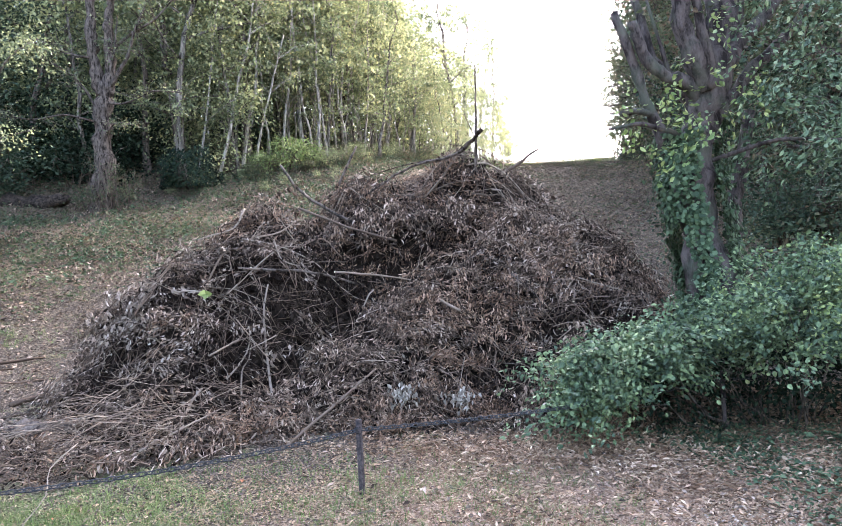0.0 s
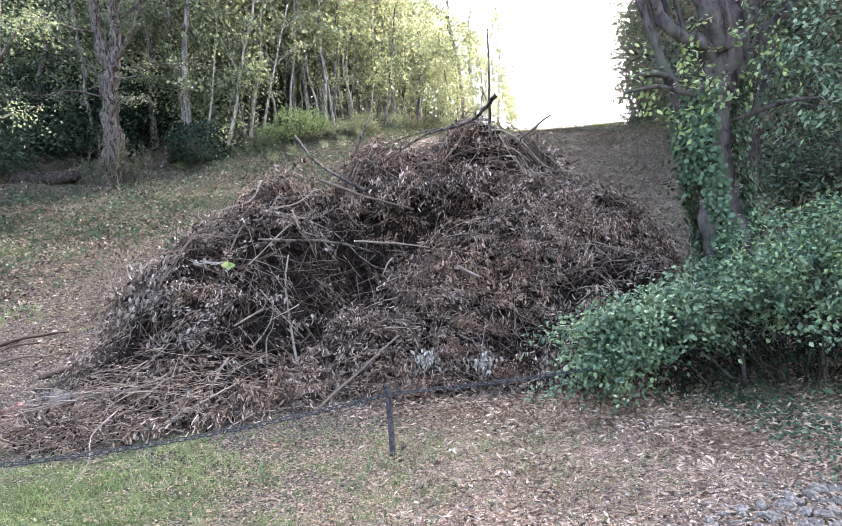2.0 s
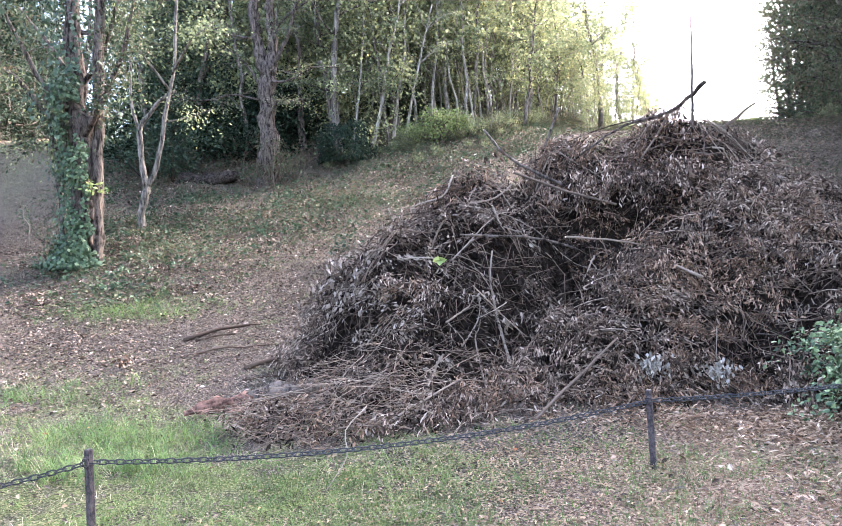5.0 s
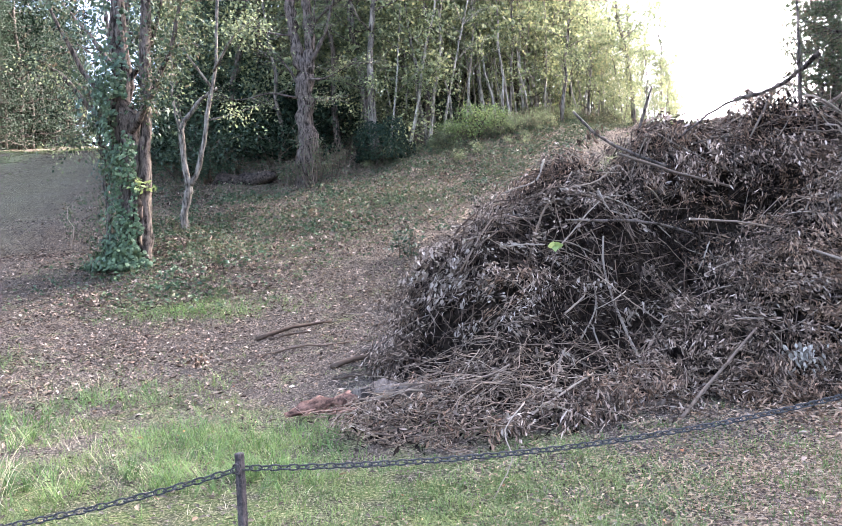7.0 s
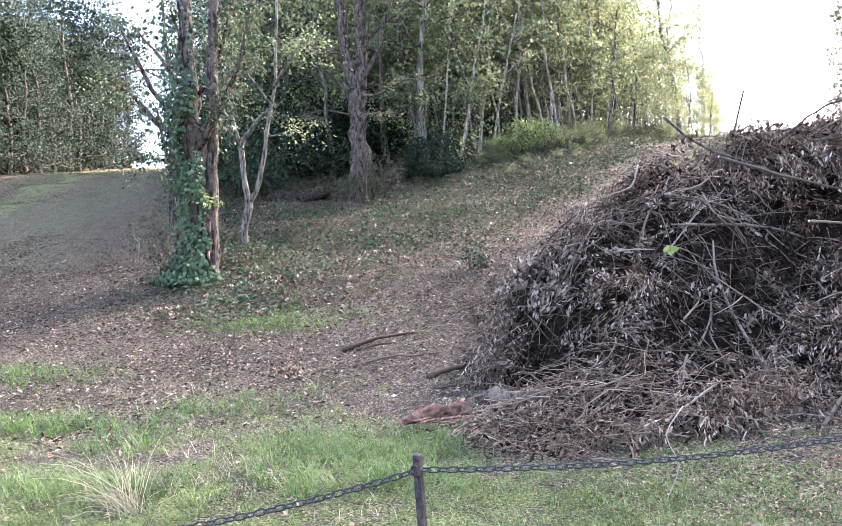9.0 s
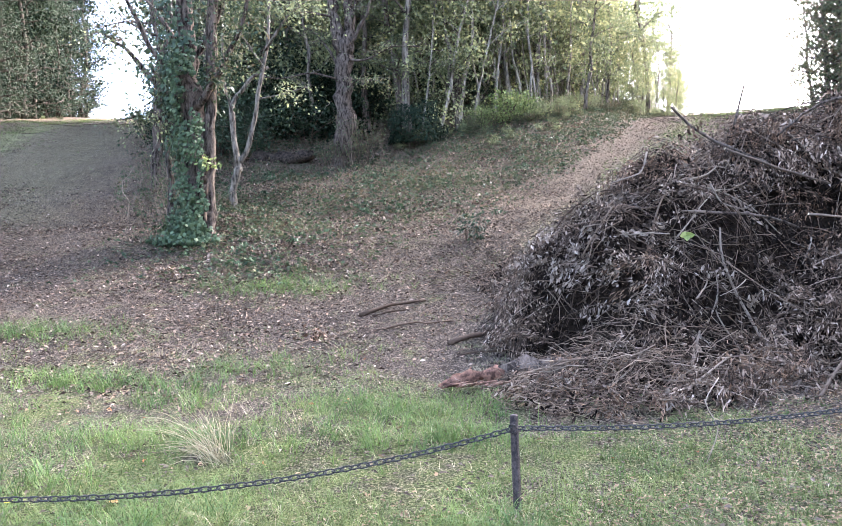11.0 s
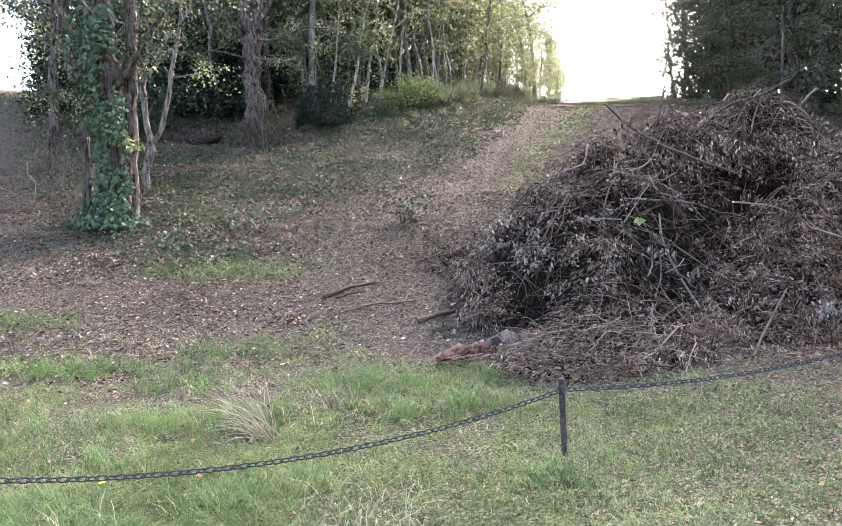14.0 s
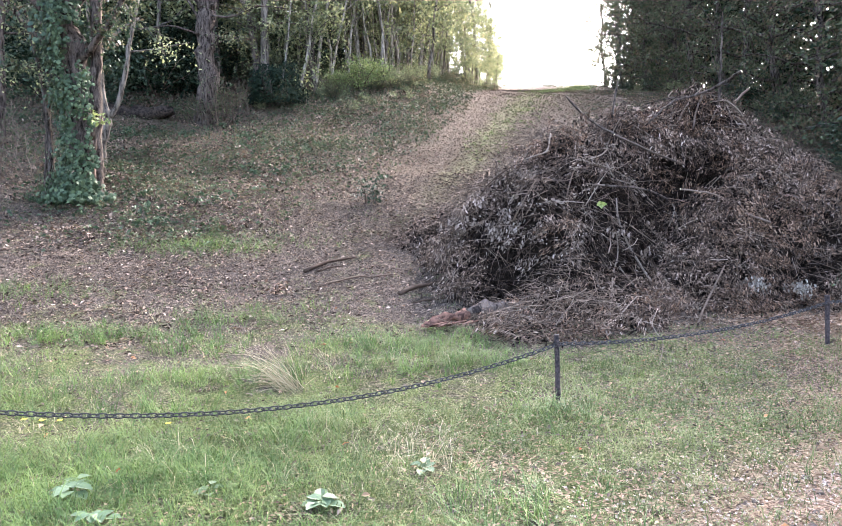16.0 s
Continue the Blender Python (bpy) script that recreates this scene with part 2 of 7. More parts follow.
# For dark conifers, and for foliage with shade put into its colour.
M_CONIFER_SHADE = leaf_material("conifer_needles_and_shade_leaf", [(0.0, (0.005, 0.009, 0.007)), (0.5, (0.013, 0.022, 0.014)), (0.85, (0.028, 0.038, 0.02)), (1.0, (0.055, 0.06, 0.03))], 0.8, 0.04, 0.4, 0.5, gloss=0.03)
M_IVY = leaf_material("ivy_leaf", [(0.0, (0.016, 0.027, 0.015)), (0.5, (0.038, 0.062, 0.03)), (0.85, (0.08, 0.112, 0.058)), (1.0, (0.17, 0.20, 0.11))], 0.5, 0.12, 2.0, 0.3, gloss=0.12)
M_BUSH = leaf_material("bush_leaf", [(0.0, (0.014, 0.026, 0.016)), (0.35, (0.047, 0.074, 0.042)), (0.75, (0.138, 0.185, 0.085)), (1.0, (0.30, 0.34, 0.16))], 0.5, 0.22, 2.4, 0.5, gloss=0.16)
M_LIME = leaf_material("pale_green_leaf", [(0.0, (0.06, 0.10, 0.036)), (0.5, (0.155, 0.205, 0.07)), (1.0, (0.38, 0.40, 0.16))], 0.5, 0.25, 1.6, 0.35)
M_GRASS = leaf_material("grass_blade", [(0.0, (0.02, 0.033, 0.011)), (0.35, (0.066, 0.096, 0.031)), (0.65, (0.14, 0.178, 0.06)), (0.88, (0.225, 0.235, 0.10)), (1.0, (0.38, 0.33, 0.21))], 0.55, 0.35, 1.1, 0.6)
M_LUSH = leaf_material("lush_grass_blade", [(0.0, (0.03, 0.058, 0.02)), (0.4, (0.07, 0.122, 0.036)), (0.75, (0.15, 0.215, 0.06)), (1.0, (0.28, 0.31, 0.12))], 0.5, 0.35, 1.6, 0.6)
M_TAN = leaf_material("tan_leaf_fragment", [(0.0, (0.11, 0.08, 0.054)), (0.4, (0.20, 0.14, 0.09)), (0.75, (0.30, 0.215, 0.14)), (1.0, (0.42, 0.32, 0.225))], 0.65, 0.08, 0.7, 0.4, gloss=0.06)
M_ORANGE = leaf_material("orange_leaf", [(0.0, (0.16, 0.055, 0.025)), (0.5, (0.34, 0.13, 0.05)), (0.8, (0.48, 0.26, 0.12)), (1.0, (0.55, 0.40, 0.25))], 0.55, 0.15, 2.0, 0.2)
M_STRAW = leaf_material("straw_grass", [(0.0, (0.18, 0.15, 0.085)), (0.5, (0.33, 0.285, 0.175)), (1.0, (0.50, 0.45, 0.32))], 0.6, 0.3)
M_WEED = leaf_material("weed_leaf", [(0.0, (0.05, 0.085, 0.045)), (0.6, (0.10, 0.15, 0.08)), (1.0, (0.19, 0.25, 0.15))], 0.5, 0.25, 2.0, 0.3)
M_FLOWER = leaf_material("yellow_petal", [(0.0, (0.75, 0.55, 0.02)), (1.0, (0.85, 0.70, 0.05))], 0.5, 0.2)
M_BARK = bark_material("bark", (0.026, 0.02, 0.017), (0.165, 0.135, 0.112), 13.0, 0.14, 0.9, 1.0)
M_BARKG = bark_material("grey_bark", (0.03, 0.025, 0.02), (0.20, 0.172, 0.14), 12.0, 0.25, 0.9, 0.6)
M_BARKD = bark_material("dark_bark", (0.012, 0.009, 0.007), (0.115, 0.092, 0.075), 13.0, 0.28, 0.9, 1.0)
M_LOGSHADE = bark_material("log_wood_shade_dark", (0.006, 0.005, 0.004), (0.05, 0.038, 0.03), 11.0, 1.0, 0.95, 1.0)
M_BARKL = bark_material("pale_sapling_bark", (0.09, 0.078, 0.062), (0.36, 0.32, 0.265), 12.0, 0.3, 0.9, 0.4)
M_BARKM = bark_material("smooth_mottled_bark", (0.016, 0.012, 0.011), (0.085, 0.068, 0.06), 9.0, 0.4, 0.85, 0.8, (0.055, 0.06, 0.042))
M_TWIG = twig_material("twig", [(0.0, (0.014, 0.0105, 0.008)), (0.5, (0.058, 0.039, 0.027)), (0.85, (0.18, 0.133, 0.099)), (1.0, (0.38, 0.305, 0.24))])
M_BRITTLE = twig_material("brittle_pale_twig", [(0.0, (0.03, 0.021, 0.015)), (0.5, (0.11, 0.08, 0.058)), (0.85, (0.23, 0.175, 0.13)), (1.0, (0.40, 0.325, 0.25))])
M_BRANCH = twig_material("branch_bark", [(0.0, (0.03, 0.023, 0.018)), (0.5, (0.098, 0.073, 0.054)), (1.0, (0.25, 0.198, 0.153))])
M_PALEWOOD = twig_material("barked_pale_wood", [(0.0, (0.085, 0.065, 0.05)), (1.0, (0.28, 0.23, 0.18))])
M_CUT = twig_material("fresh_cut_wood", [(0.0, (0.55, 0.44, 0.28)), (1.0, (0.68, 0.57, 0.40))])
M_RED = bark_material("red_rotten_wood", (0.05, 0.027, 0.02), (0.25, 0.14, 0.10), 10.0, 1.0, 0.85, 0.8)
# Near-black on purpose: the shade in the heap's gaps is put into this colour.
M_GAPSHADE = bark_material("pile_gap_shade", (0.005, 0.004, 0.003), (0.022, 0.016, 0.012), 9.0, 1.0, 1.0, 0.6)
M_GAPSHADE.node_tree.nodes["Principled BSDF"].inputs["Specular IOR Level"].default_value = 0.0
M_IRON = bark_material("painted_iron", (0.02, 0.017, 0.018), (0.075, 0.058, 0.055), 40.0, 0.6, 0.55, 0.25)
M_CHAIN = bark_material("black_chain", (0.014, 0.0145, 0.016), (0.05, 0.05, 0.053), 60.0, 1.0, 0.45, 0.2)
M_GRIT = bark_material("pale_grit", (0.22, 0.18, 0.145), (0.52, 0.45, 0.38), 30.0, 1.0, 0.9, 0.4)
M_STONE = bark_material("road_stone", (0.075, 0.06, 0.047), (0.205, 0.17, 0.138), 4.0, 1.0, 0.85, 0.4)


# ---------- the ground ----------
PY = [-1600, -60, 0, 4.1, 5.5, 7.0, 7.7, 9.0, 10.1, 12.2, 14.1, 15.2, 18, 23, 28.5, 32.5, 46.5, 60, 72, 80, 110, 220, 1600]
PZ = [-12, -0.6, -0.03, -0.02, 0.06, 0.15, 0.27, 0.58, 0.78, 1.3, 2.0, 2.3, 3.1, 5.0, 6.9, 7.9, 10.6, 13.4, 16.0, 16.6, 16.0, 8, -20]


def ride_edge(y):
    """x of the left edge of the ride that climbs past the brush pile."""
    return np.interp(y, [12, 16, 20, 25, 72], [-7.0, -5.0, -3.1, -0.9, 12.2])


def wood_left(y):
    return np.interp(y, [14, 18, 24, 70], [-13.0, -15.0, -19.0, -44.0])


def ground_z(x, y):
    x, y = np.asarray(x, float), np.asarray(y, float)
    z = (np.interp(y, PY, PZ) + np.interp(y - 0.7, PY, PZ) + np.interp(y + 0.7, PY, PZ)) / 3
    inside = smooth(0, 6, ride_edge(y) - x)
    z = z + 1.3 * inside * smooth(23, 34, y) * smooth(0, 6, x - wood_left(y)) * smooth(75, 60, y) * smooth(-24, -10, x)
    z = z + 0.075 * np.clip(-x - 11, 0, 60) * smooth(9, 30, y) * smooth(400, 120, np.hypot(x, y))
    near = smooth(300, 60, np.hypot(x, y))
    z = z + near * (0.05 * vnoise(x * 0.45, y * 0.45, 3) + 0.02 * vnoise(x * 1.7, y * 1.7, 4)) * smooth(0.5, 6, y + 2)
    bank = inside * smooth(11, 16, y) * smooth(60, 30, y)
    z = z + 0.16 * bank * vnoise(x * 0.6, y * 0.6, 9)
    return z


def axis_steps(lo, hi, step, far, grow=1.22):
    a = list(np.arange(lo, hi + 1e-6, step))
    s = step
    while a[-1] < far:
        s *= grow
        a.append(a[-1] + s)
    s = step
    while a[0] > -far:
        s *= grow
        a.insert(0, a[0] - s)
    return np.array(a)


def ground_material():
    m = bpy.data.materials.new("woodland_ground")
    m.use_nodes = True
    nt = m.node_tree
    b = nt.nodes["Principled BSDF"]
    tex = nt.nodes.new("ShaderNodeTexCoord")
    o = tex.outputs["Object"]
    sep = nt.nodes.new("ShaderNodeSeparateXYZ")
    nt.links.new(o, sep.inputs[0])
    fine = noise_node(nt, 48.0, 4.0, 0.62, o)
    mid = noise_node(nt, 3.0, 6.0, 0.7, o)
    big = noise_node(nt, 0.45, 4.0, 0.6, o)
    patchy = noise_node(nt, 0.95, 4.0, 0.65, o)
    soil = ramp_node(nt, [(0.33, (0.020, 0.0165, 0.0135)), (0.46, (0.058, 0.049, 0.041)), (0.55, (0.115, 0.098, 0.083)), (0.66, (0.29, 0.25, 0.215))])
    nt.links.new(fine.outputs[0], soil.inputs[0])
    green = ramp_node(nt, [(0.33, (0.036, 0.046, 0.018)), (0.45, (0.065, 0.088, 0.034)), (0.56, (0.116, 0.134, 0.06)), (0.67, (0.225, 0.208, 0.132))])
    nt.links.new(fine.outputs[0], green.inputs[0])
    # turf: strong near the chain, thinning to trodden soil up the slope
    fy = nt.nodes.new("ShaderNodeMapRange")
    fy.inputs[1].default_value, fy.inputs[2].default_value, fy.inputs[3].default_value, fy.inputs[4].default_value = 4.6, 8.2, 0.06, -0.2
    nt.links.new(sep.outputs[1], fy.inputs[0])
    fx = nt.nodes.new("ShaderNodeMapRange")
    fx.inputs[1].default_value, fx.inputs[2].default_value, fx.inputs[3].default_value, fx.inputs[4].default_value = -3.0, 0.8, 0.0, -0.36
    nt.links.new(sep.outputs[0], fx.inputs[0])
    g = math_node(nt, "ADD", math_node(nt, "ADD", fy.outputs[0], fx.outputs[0]), math_node(nt, "ADD", math_node(nt, "MULTIPLY", patchy.outputs[0], 0.9), math_node(nt, "MULTIPLY", mid.outputs[0], 0.8)))
    gm = ramp_node(nt, [(0.72, (0, 0, 0)), (0.95, (1, 1, 1))])
    nt.links.new(g, gm.inputs[0])
    col = mix_color(nt, gm.outputs[0], soil.outputs[0], green.outputs[0])
    verge = ramp_node(nt, [(0.34, (0.085, 0.062, 0.046)), (0.46, (0.19, 0.134, 0.10)), (0.56, (0.33, 0.245, 0.188)), (0.68, (0.52, 0.415, 0.335))])
    nt.links.new(fine.outputs[0], verge.inputs[0])
    vx = nt.nodes.new("ShaderNodeMapRange")
    vx.inputs[1].default_value, vx.inputs[2].default_value, vx.inputs[3].default_value, vx.inputs[4].default_value = -3.6, 0.5, -0.45, 0.75
    aslant = math_node(nt, "SUBTRACT", sep.outputs[0], math_node(nt, "MULTIPLY", math_node(nt, "SUBTRACT", sep.outputs[1], 4.6), 0.6))
    nt.links.new(aslant, vx.inputs[0])
    vy = nt.nodes.new("ShaderNodeMapRange")
    vy.inputs[1].default_value, vy.inputs[2].default_value, vy.inputs[3].default_value, vy.inputs[4].default_value = 7.0, 9.0, 0.0, -1.5
    nt.links.new(sep.outputs[1], vy.inputs[0])
    vc = nt.nodes.new("ShaderNodeMapRange")
    vc.inputs[1].default_value, vc.inputs[2].default_value, vc.inputs[3].default_value, vc.inputs[4].default_value = 1.2, 3.4, 0.55, 0.0
    nt.links.new(sep.outputs[1], vc.inputs[0])
    vm = math_node(nt, "ADD", math_node(nt, "ADD", math_node(nt, "ADD", vx.outputs[0], vc.outputs[0]), vy.outputs[0]), math_node(nt, "MULTIPLY", big.outputs[0], 0.6))
    vr = ramp_node(nt, [(0.3, (0, 0, 0)), (0.75, (1, 1, 1))])
    nt.links.new(vm, vr.inputs[0])
    col = mix_color(nt, vr.outputs[0], col, verge.outputs[0])
    earth = ramp_node(nt, [(0.36, (0.017, 0.013, 0.009)), (0.47, (0.075, 0.058, 0.042)), (0.56, (0.135, 0.111, 0.084)), (0.66, (0.28, 0.238, 0.185))])
    nt.links.new(fine.outputs[0], earth.inputs[0])
    ey = nt.nodes.new("ShaderNodeMapRange")
    ey.inputs[1].default_value, ey.inputs[2].default_value, ey.inputs[3].default_value, ey.inputs[4].default_value = 9.0, 17.0, 0.0, 0.8
    nt.links.new(sep.outputs[1], ey.inputs[0])
    em = math_node(nt, "ADD", ey.outputs[0], math_node(nt, "MULTIPLY", math_node(nt, "SUBTRACT", big.outputs[0], 0.5), 0.9))
    er = ramp_node(nt, [(0.1, (0, 0, 0)), (0.8, (1, 1, 1))])
    nt.links.new(em, er.inputs[0])
    col = mix_color(nt, er.outputs[0], col, earth.outputs[0])
    sward = ramp_node(nt, [(0.34, (0.04, 0.042, 0.022)), (0.47, (0.115, 0.122, 0.06)), (0.57, (0.20, 0.20, 0.105)), (0.68, (0.36, 0.33, 0.21))])
    nt.links.new(fine.outputs[0], sward.inputs[0])
    for slope, shift, width, strength in ((-0.43, 10.0, 1.0, 0.55), (0.30, 18.2, 2.0, 0.85), (0.36, 13.6, 5.5, 0.3)):
        line = math_node(nt, "ADD", math_node(nt, "ADD", sep.outputs[0], math_node(nt, "MULTIPLY", sep.outputs[1], slope)), shift)
        line = math_node(nt, "DIVIDE", math_node(nt, "ABSOLUTE", line, 0.0), width)
        up = nt.nodes.new("ShaderNodeMapRange")
        up.inputs[1].default_value, up.inputs[2].default_value, up.inputs[3].default_value, up.inputs[4].default_value = 11.0, 17.0, 0.0, 1.0
        nt.links.new(sep.outputs[1], up.inputs[0])
        g2 = math_node(nt, "ADD", math_node(nt, "SUBTRACT", 0.55, line), math_node(nt, "MULTIPLY", mid.outputs[0], 0.9))
        g3 = ramp_node(nt, [(0.3, (0, 0, 0)), (0.75, (strength, strength, strength))])
        nt.links.new(math_node(nt, "MULTIPLY", g2, up.outputs[0]), g3.inputs[0])
        col = mix_color(nt, g3.outputs[0], col, sward.outputs[0])
    road = ramp_node(nt, [(0.36, (0.05, 0.044, 0.037)), (0.48, (0.11, 0.098, 0.083)), (0.66, (0.2, 0.18, 0.155))])
    nt.links.new(fine.outputs[0], road.inputs[0])
    ry = nt.nodes.new("ShaderNodeMapRange")
    ry.inputs[1].default_value, ry.inputs[2].default_value, ry.inputs[3].default_value, ry.inputs[4].default_value = 0.4, 1.4, 0.9, -0.1
    nt.links.new(sep.outputs[1], ry.inputs[0])
    rm = ramp_node(nt, [(0.45, (0, 0, 0)), (0.7, (1, 1, 1))])
    nt.links.new(math_node(nt, "ADD", ry.outputs[0], math_node(nt, "MULTIPLY", math_node(nt, "SUBTRACT", mid.outputs[0], 0.5), 0.5)), rm.inputs[0])
    col = mix_color(nt, rm.outputs[0], col, road.outputs[0])
    tint = ramp_node(nt, [(0.35, (0.40, 0.38, 0.36)), (0.65, (0.62, 0.58, 0.54))])
    nt.links.new(mid.outputs[0], tint.inputs[0])
    col = mix_color(nt, 0.8, col, tint.outputs[0], "OVERLAY")
    nt.links.new(col, b.inputs["Base Color"])
    b.inputs["Roughness"].default_value = 0.95
    b.inputs["Specular IOR Level"].default_value = 0.04
    bp = nt.nodes.new("ShaderNodeBump")
    bp.inputs["Strength"].default_value, bp.inputs["Distance"].default_value = 1.0, 0.08
    nt.links.new(fine.outputs[0], bp.inputs["Height"])
    nt.links.new(bp.outputs[0], b.inputs["Normal"])
    return m


gx, gy = axis_steps(-24, 14, 0.22, 1500), axis_steps(-4, 34, 0.22, 1500)
GX, GY = np.meshgrid(gx, gy)
gv = np.stack([GX, GY, ground_z(GX, GY)], -1).reshape(-1, 3)
nx, ny = len(gx), len(gy)
gi = (np.arange(ny - 1)[:, None] * nx + np.arange(nx - 1)[None, :]).ravel()
gf = np.stack([gi, gi + 1, gi + nx + 1, gi + nx], -1)
ground = new("ground", mesh_of("ground", gv, gf, ground_material(), True))
tagged(ground, "sloping woodland ground of leaf litter, trodden soil and rough grass", "ground", kind="structure")


# ---------- trees ----------
def grow_tree(seed, height, r0, limbs, first, reach, rise, leaves, leaf_len, spread, wob=0.04, sides=8, hang=0.0, taper=0.25, twigs=3, shape=1.0):
    """Trunk tubes and leaf arrays of one tree, base at the origin."""
    global rng
    keep, rng = rng, np.random.default_rng(seed)
    tb = Tubes()
    k = 10
    t = np.linspace(0, 1, k)
    top = np.array([rng.normal(0, 0.05) * height, rng.normal(0, 0.05) * height, height])
    path = bent((0, 0, -0.4), top, k, wob)
    rad = r0 * (1 - (1 - taper) * t)
    rad[0] *= 1.5
    rad[1] *= 1.12
    tb.add(path, rad, sides, 0.08)
    pts, dirs = [], []
    for i in range(limbs):
        s = first + (1 - first) * ((i + rng.random()) / limbs)
        p0 = np.array([np.interp(s, t, path[:, c]) for c in range(3)])
        ang = i * 2.4 + rng.random() * 1.2
        L = reach * (1.15 - shape * 0.75 * (s - first) / (1 - first)) * (0.7 + 0.6 * rng.random())
        up = rise * (0.6 + 0.8 * rng.random())
        d = unit(np.array([math.cos(ang), math.sin(ang), up]))
        lp = bent(p0, p0 + d * L, 6, 0.12, 0.05)
        rl = max(0.012, r0 * (1 - (1 - taper) * s) * 0.5)
        tb.add(lp, np.linspace(rl, rl * 0.25, 6), 4 if sides < 8 else 6)
        pts.append(lp[2:]), dirs.append(np.repeat(d[None], 4, 0))
        for j in range(twigs):
            q0 = lp[2 + j % 4]
            d2 = unit(d + rng.normal(0, 0.75, 3) + np.array([0, 0, 0.1 - hang]))
            tp = bent(q0, q0 + d2 * L * (0.3 + 0.35 * rng.random()), 4, 0.12)
            tb.add(tp, np.linspace(rl * 0.4, rl * 0.12, 4), 4)
            pts.append(tp[1:]), dirs.append(np.repeat(d2[None], 3, 0))
    P, D = np.concatenate(pts), np.concatenate(dirs)
    pick = rng.integers(0, len(P), leaves // 8)
    cl = P[pick] + rng.normal(0, spread, (len(pick), 3)) * np.array([1, 1, 0.6])
    c = np.repeat(cl, 8, 0) + rng.normal(0, leaf_len * 1.5, (len(pick) * 8, 3)) * np.array([1.1, 1.1, 0.5])
    ax = unit(np.repeat(D[pick], 8, 0) * 0.5 + rng.normal(0, 0.8, (len(c), 3)) + np.array([0, 0, -0.25 - hang]))
    sd = rand_dirs(len(c), 0, 0.35)
    L = leaf_len * (0.6 + 0.8 * rng.random(len(c)))
    out = tb, c, ax, sd, L
    rng = keep
    return out


def tree_thing(name, grown, bark, leafmat, place, label, category="tree", group="", broad=False, wide=0.62):
    tb, c, ax, sd, L = grown
    ob = thing(name, place, label, category, group)
    part_of("trunk", tb.mesh("trunk", bark), ob)
    v, f = leaf_arrays(c, ax, sd, L, L * wide, 0.15, broad)
    part_of("crown", mesh_of("crown", v, f, leafmat), ob)
    return ob


def at_ground(x, y, turn=0.0, size=1.0, sink=0.0):
    return pose(x, y, float(ground_z(x, y)) - sink, 0, 0, turn) @ Matrix.Scale(size, 4)


# woodland between the two rides: tall thin trunks with light crowns
def wood_margin(y):
    """x at which the wood's foliage ends towards the farther ride."""
    return -5.7 - 0.535 * y


WOOD = "trees of the wood between the rides"
protos = []
for k, (h, r0, limbs, first, reach, leaves, mt, lab) in enumerate([
    (13.0, 0.13, 15, 0.24, 2.3, 2300, M_WOODLEAF, "slender grey woodland tree with light green crown"),
    (15.0, 0.17, 16, 0.3, 2.6, 2400, M_WOODLEAF, "tall straight woodland tree with thin green crown"),
    (11.0, 0.10, 14, 0.18, 1.9, 2200, M_YELLOW, "young woodland tree with yellowing autumn leaves"),
    (9.0, 0.08, 14, 0.08, 1.7, 2200, M_YELLOW, "small edge tree with yellow-green leaves to the ground"),
    (12.0, 0.11, 16, 0.12, 2.1, 2400, M_WOODLEAF, "leafy woodland tree with low side branches"),
]):
    g = grow_tree(100 + k, h, r0, limbs, first, reach, 0.55, int(leaves * 1.5), 0.17, 0.4, 0.05, 6, 0.0, 0.25, 2)
    protos.append(tree_thing("woodland_tree", g, M_BARKG if k != 1 else M_BARK, mt, (0, -300, -50), lab, "tree", WOOD))
spots = []
r2 = random.Random(5)


def free(x, y, gap):
    return all((x - a) ** 2 + (y - b) ** 2 > gap * gap for a, b in spots)


for row, (lo, hi, tries, gap) in enumerate([(26, 44, 900, 2.0), (44, 74, 700, 3.7)]):
    for _ in range(tries):
        y = r2.uniform(lo, hi)
        x = r2.uniform(max(wood_left(y), -26), float(ride_edge(y)) - 2.4)
        if free(x, y, gap) and not (y < 30.5 and x > -6.5) and not (y > 46 and x < ride_edge(y) - 11):
            spots.append((x, y))
used = set()
for x, y in spots:
    edge = float(ride_edge(y)) - x
    i = r2.choice([3, 2, 4] if edge < 5.5 and y > 30 else [0, 1, 1, 4, 2, 0])
    sz = r2.uniform(0.85, 1.15) * (0.65 if edge < 4.0 and y > 40 else 0.85 if edge < 6 and y > 30 else 1.0)
    m = at_ground(x, y, r2.uniform(0, 360), sz)
    if x < wood_margin(y) + 1.6:
        continue
    if i not in used:
        used.add(i)
        protos[i].matrix_basis = m
    else:
        copy_thing(protos[i], m)

# thin pale poles between the trees of the wood's edge
g = grow_tree(150, 11.0, 0.055, 10, 0.3, 1.3, 0.7, 720, 0.2, 0.4, 0.03, 6, 0.0, 0.35, 1)
pole = tree_thing("sapling", g, M_BARKL, M_YELLOW, (0, -300, -50), "thin pale sapling stem with sparse yellow-green leaves", "tree", "saplings in the wood")
first_pole = True
for _ in range(90):
    y = r2.uniform(29, 46)
    x = float(ride_edge(y)) - r2.uniform(3.0, 13.0)
    m = at_ground(x, y, r2.uniform(0, 360), r2.uniform(0.7, 1.2)) @ pose(0, 0, 0, r2.gauss(0, 4), r2.gauss(0, 5), 0)
    if first_pole:
        pole.matrix_basis, first_pole = m, False
    else:
        copy_thing(pole, m)

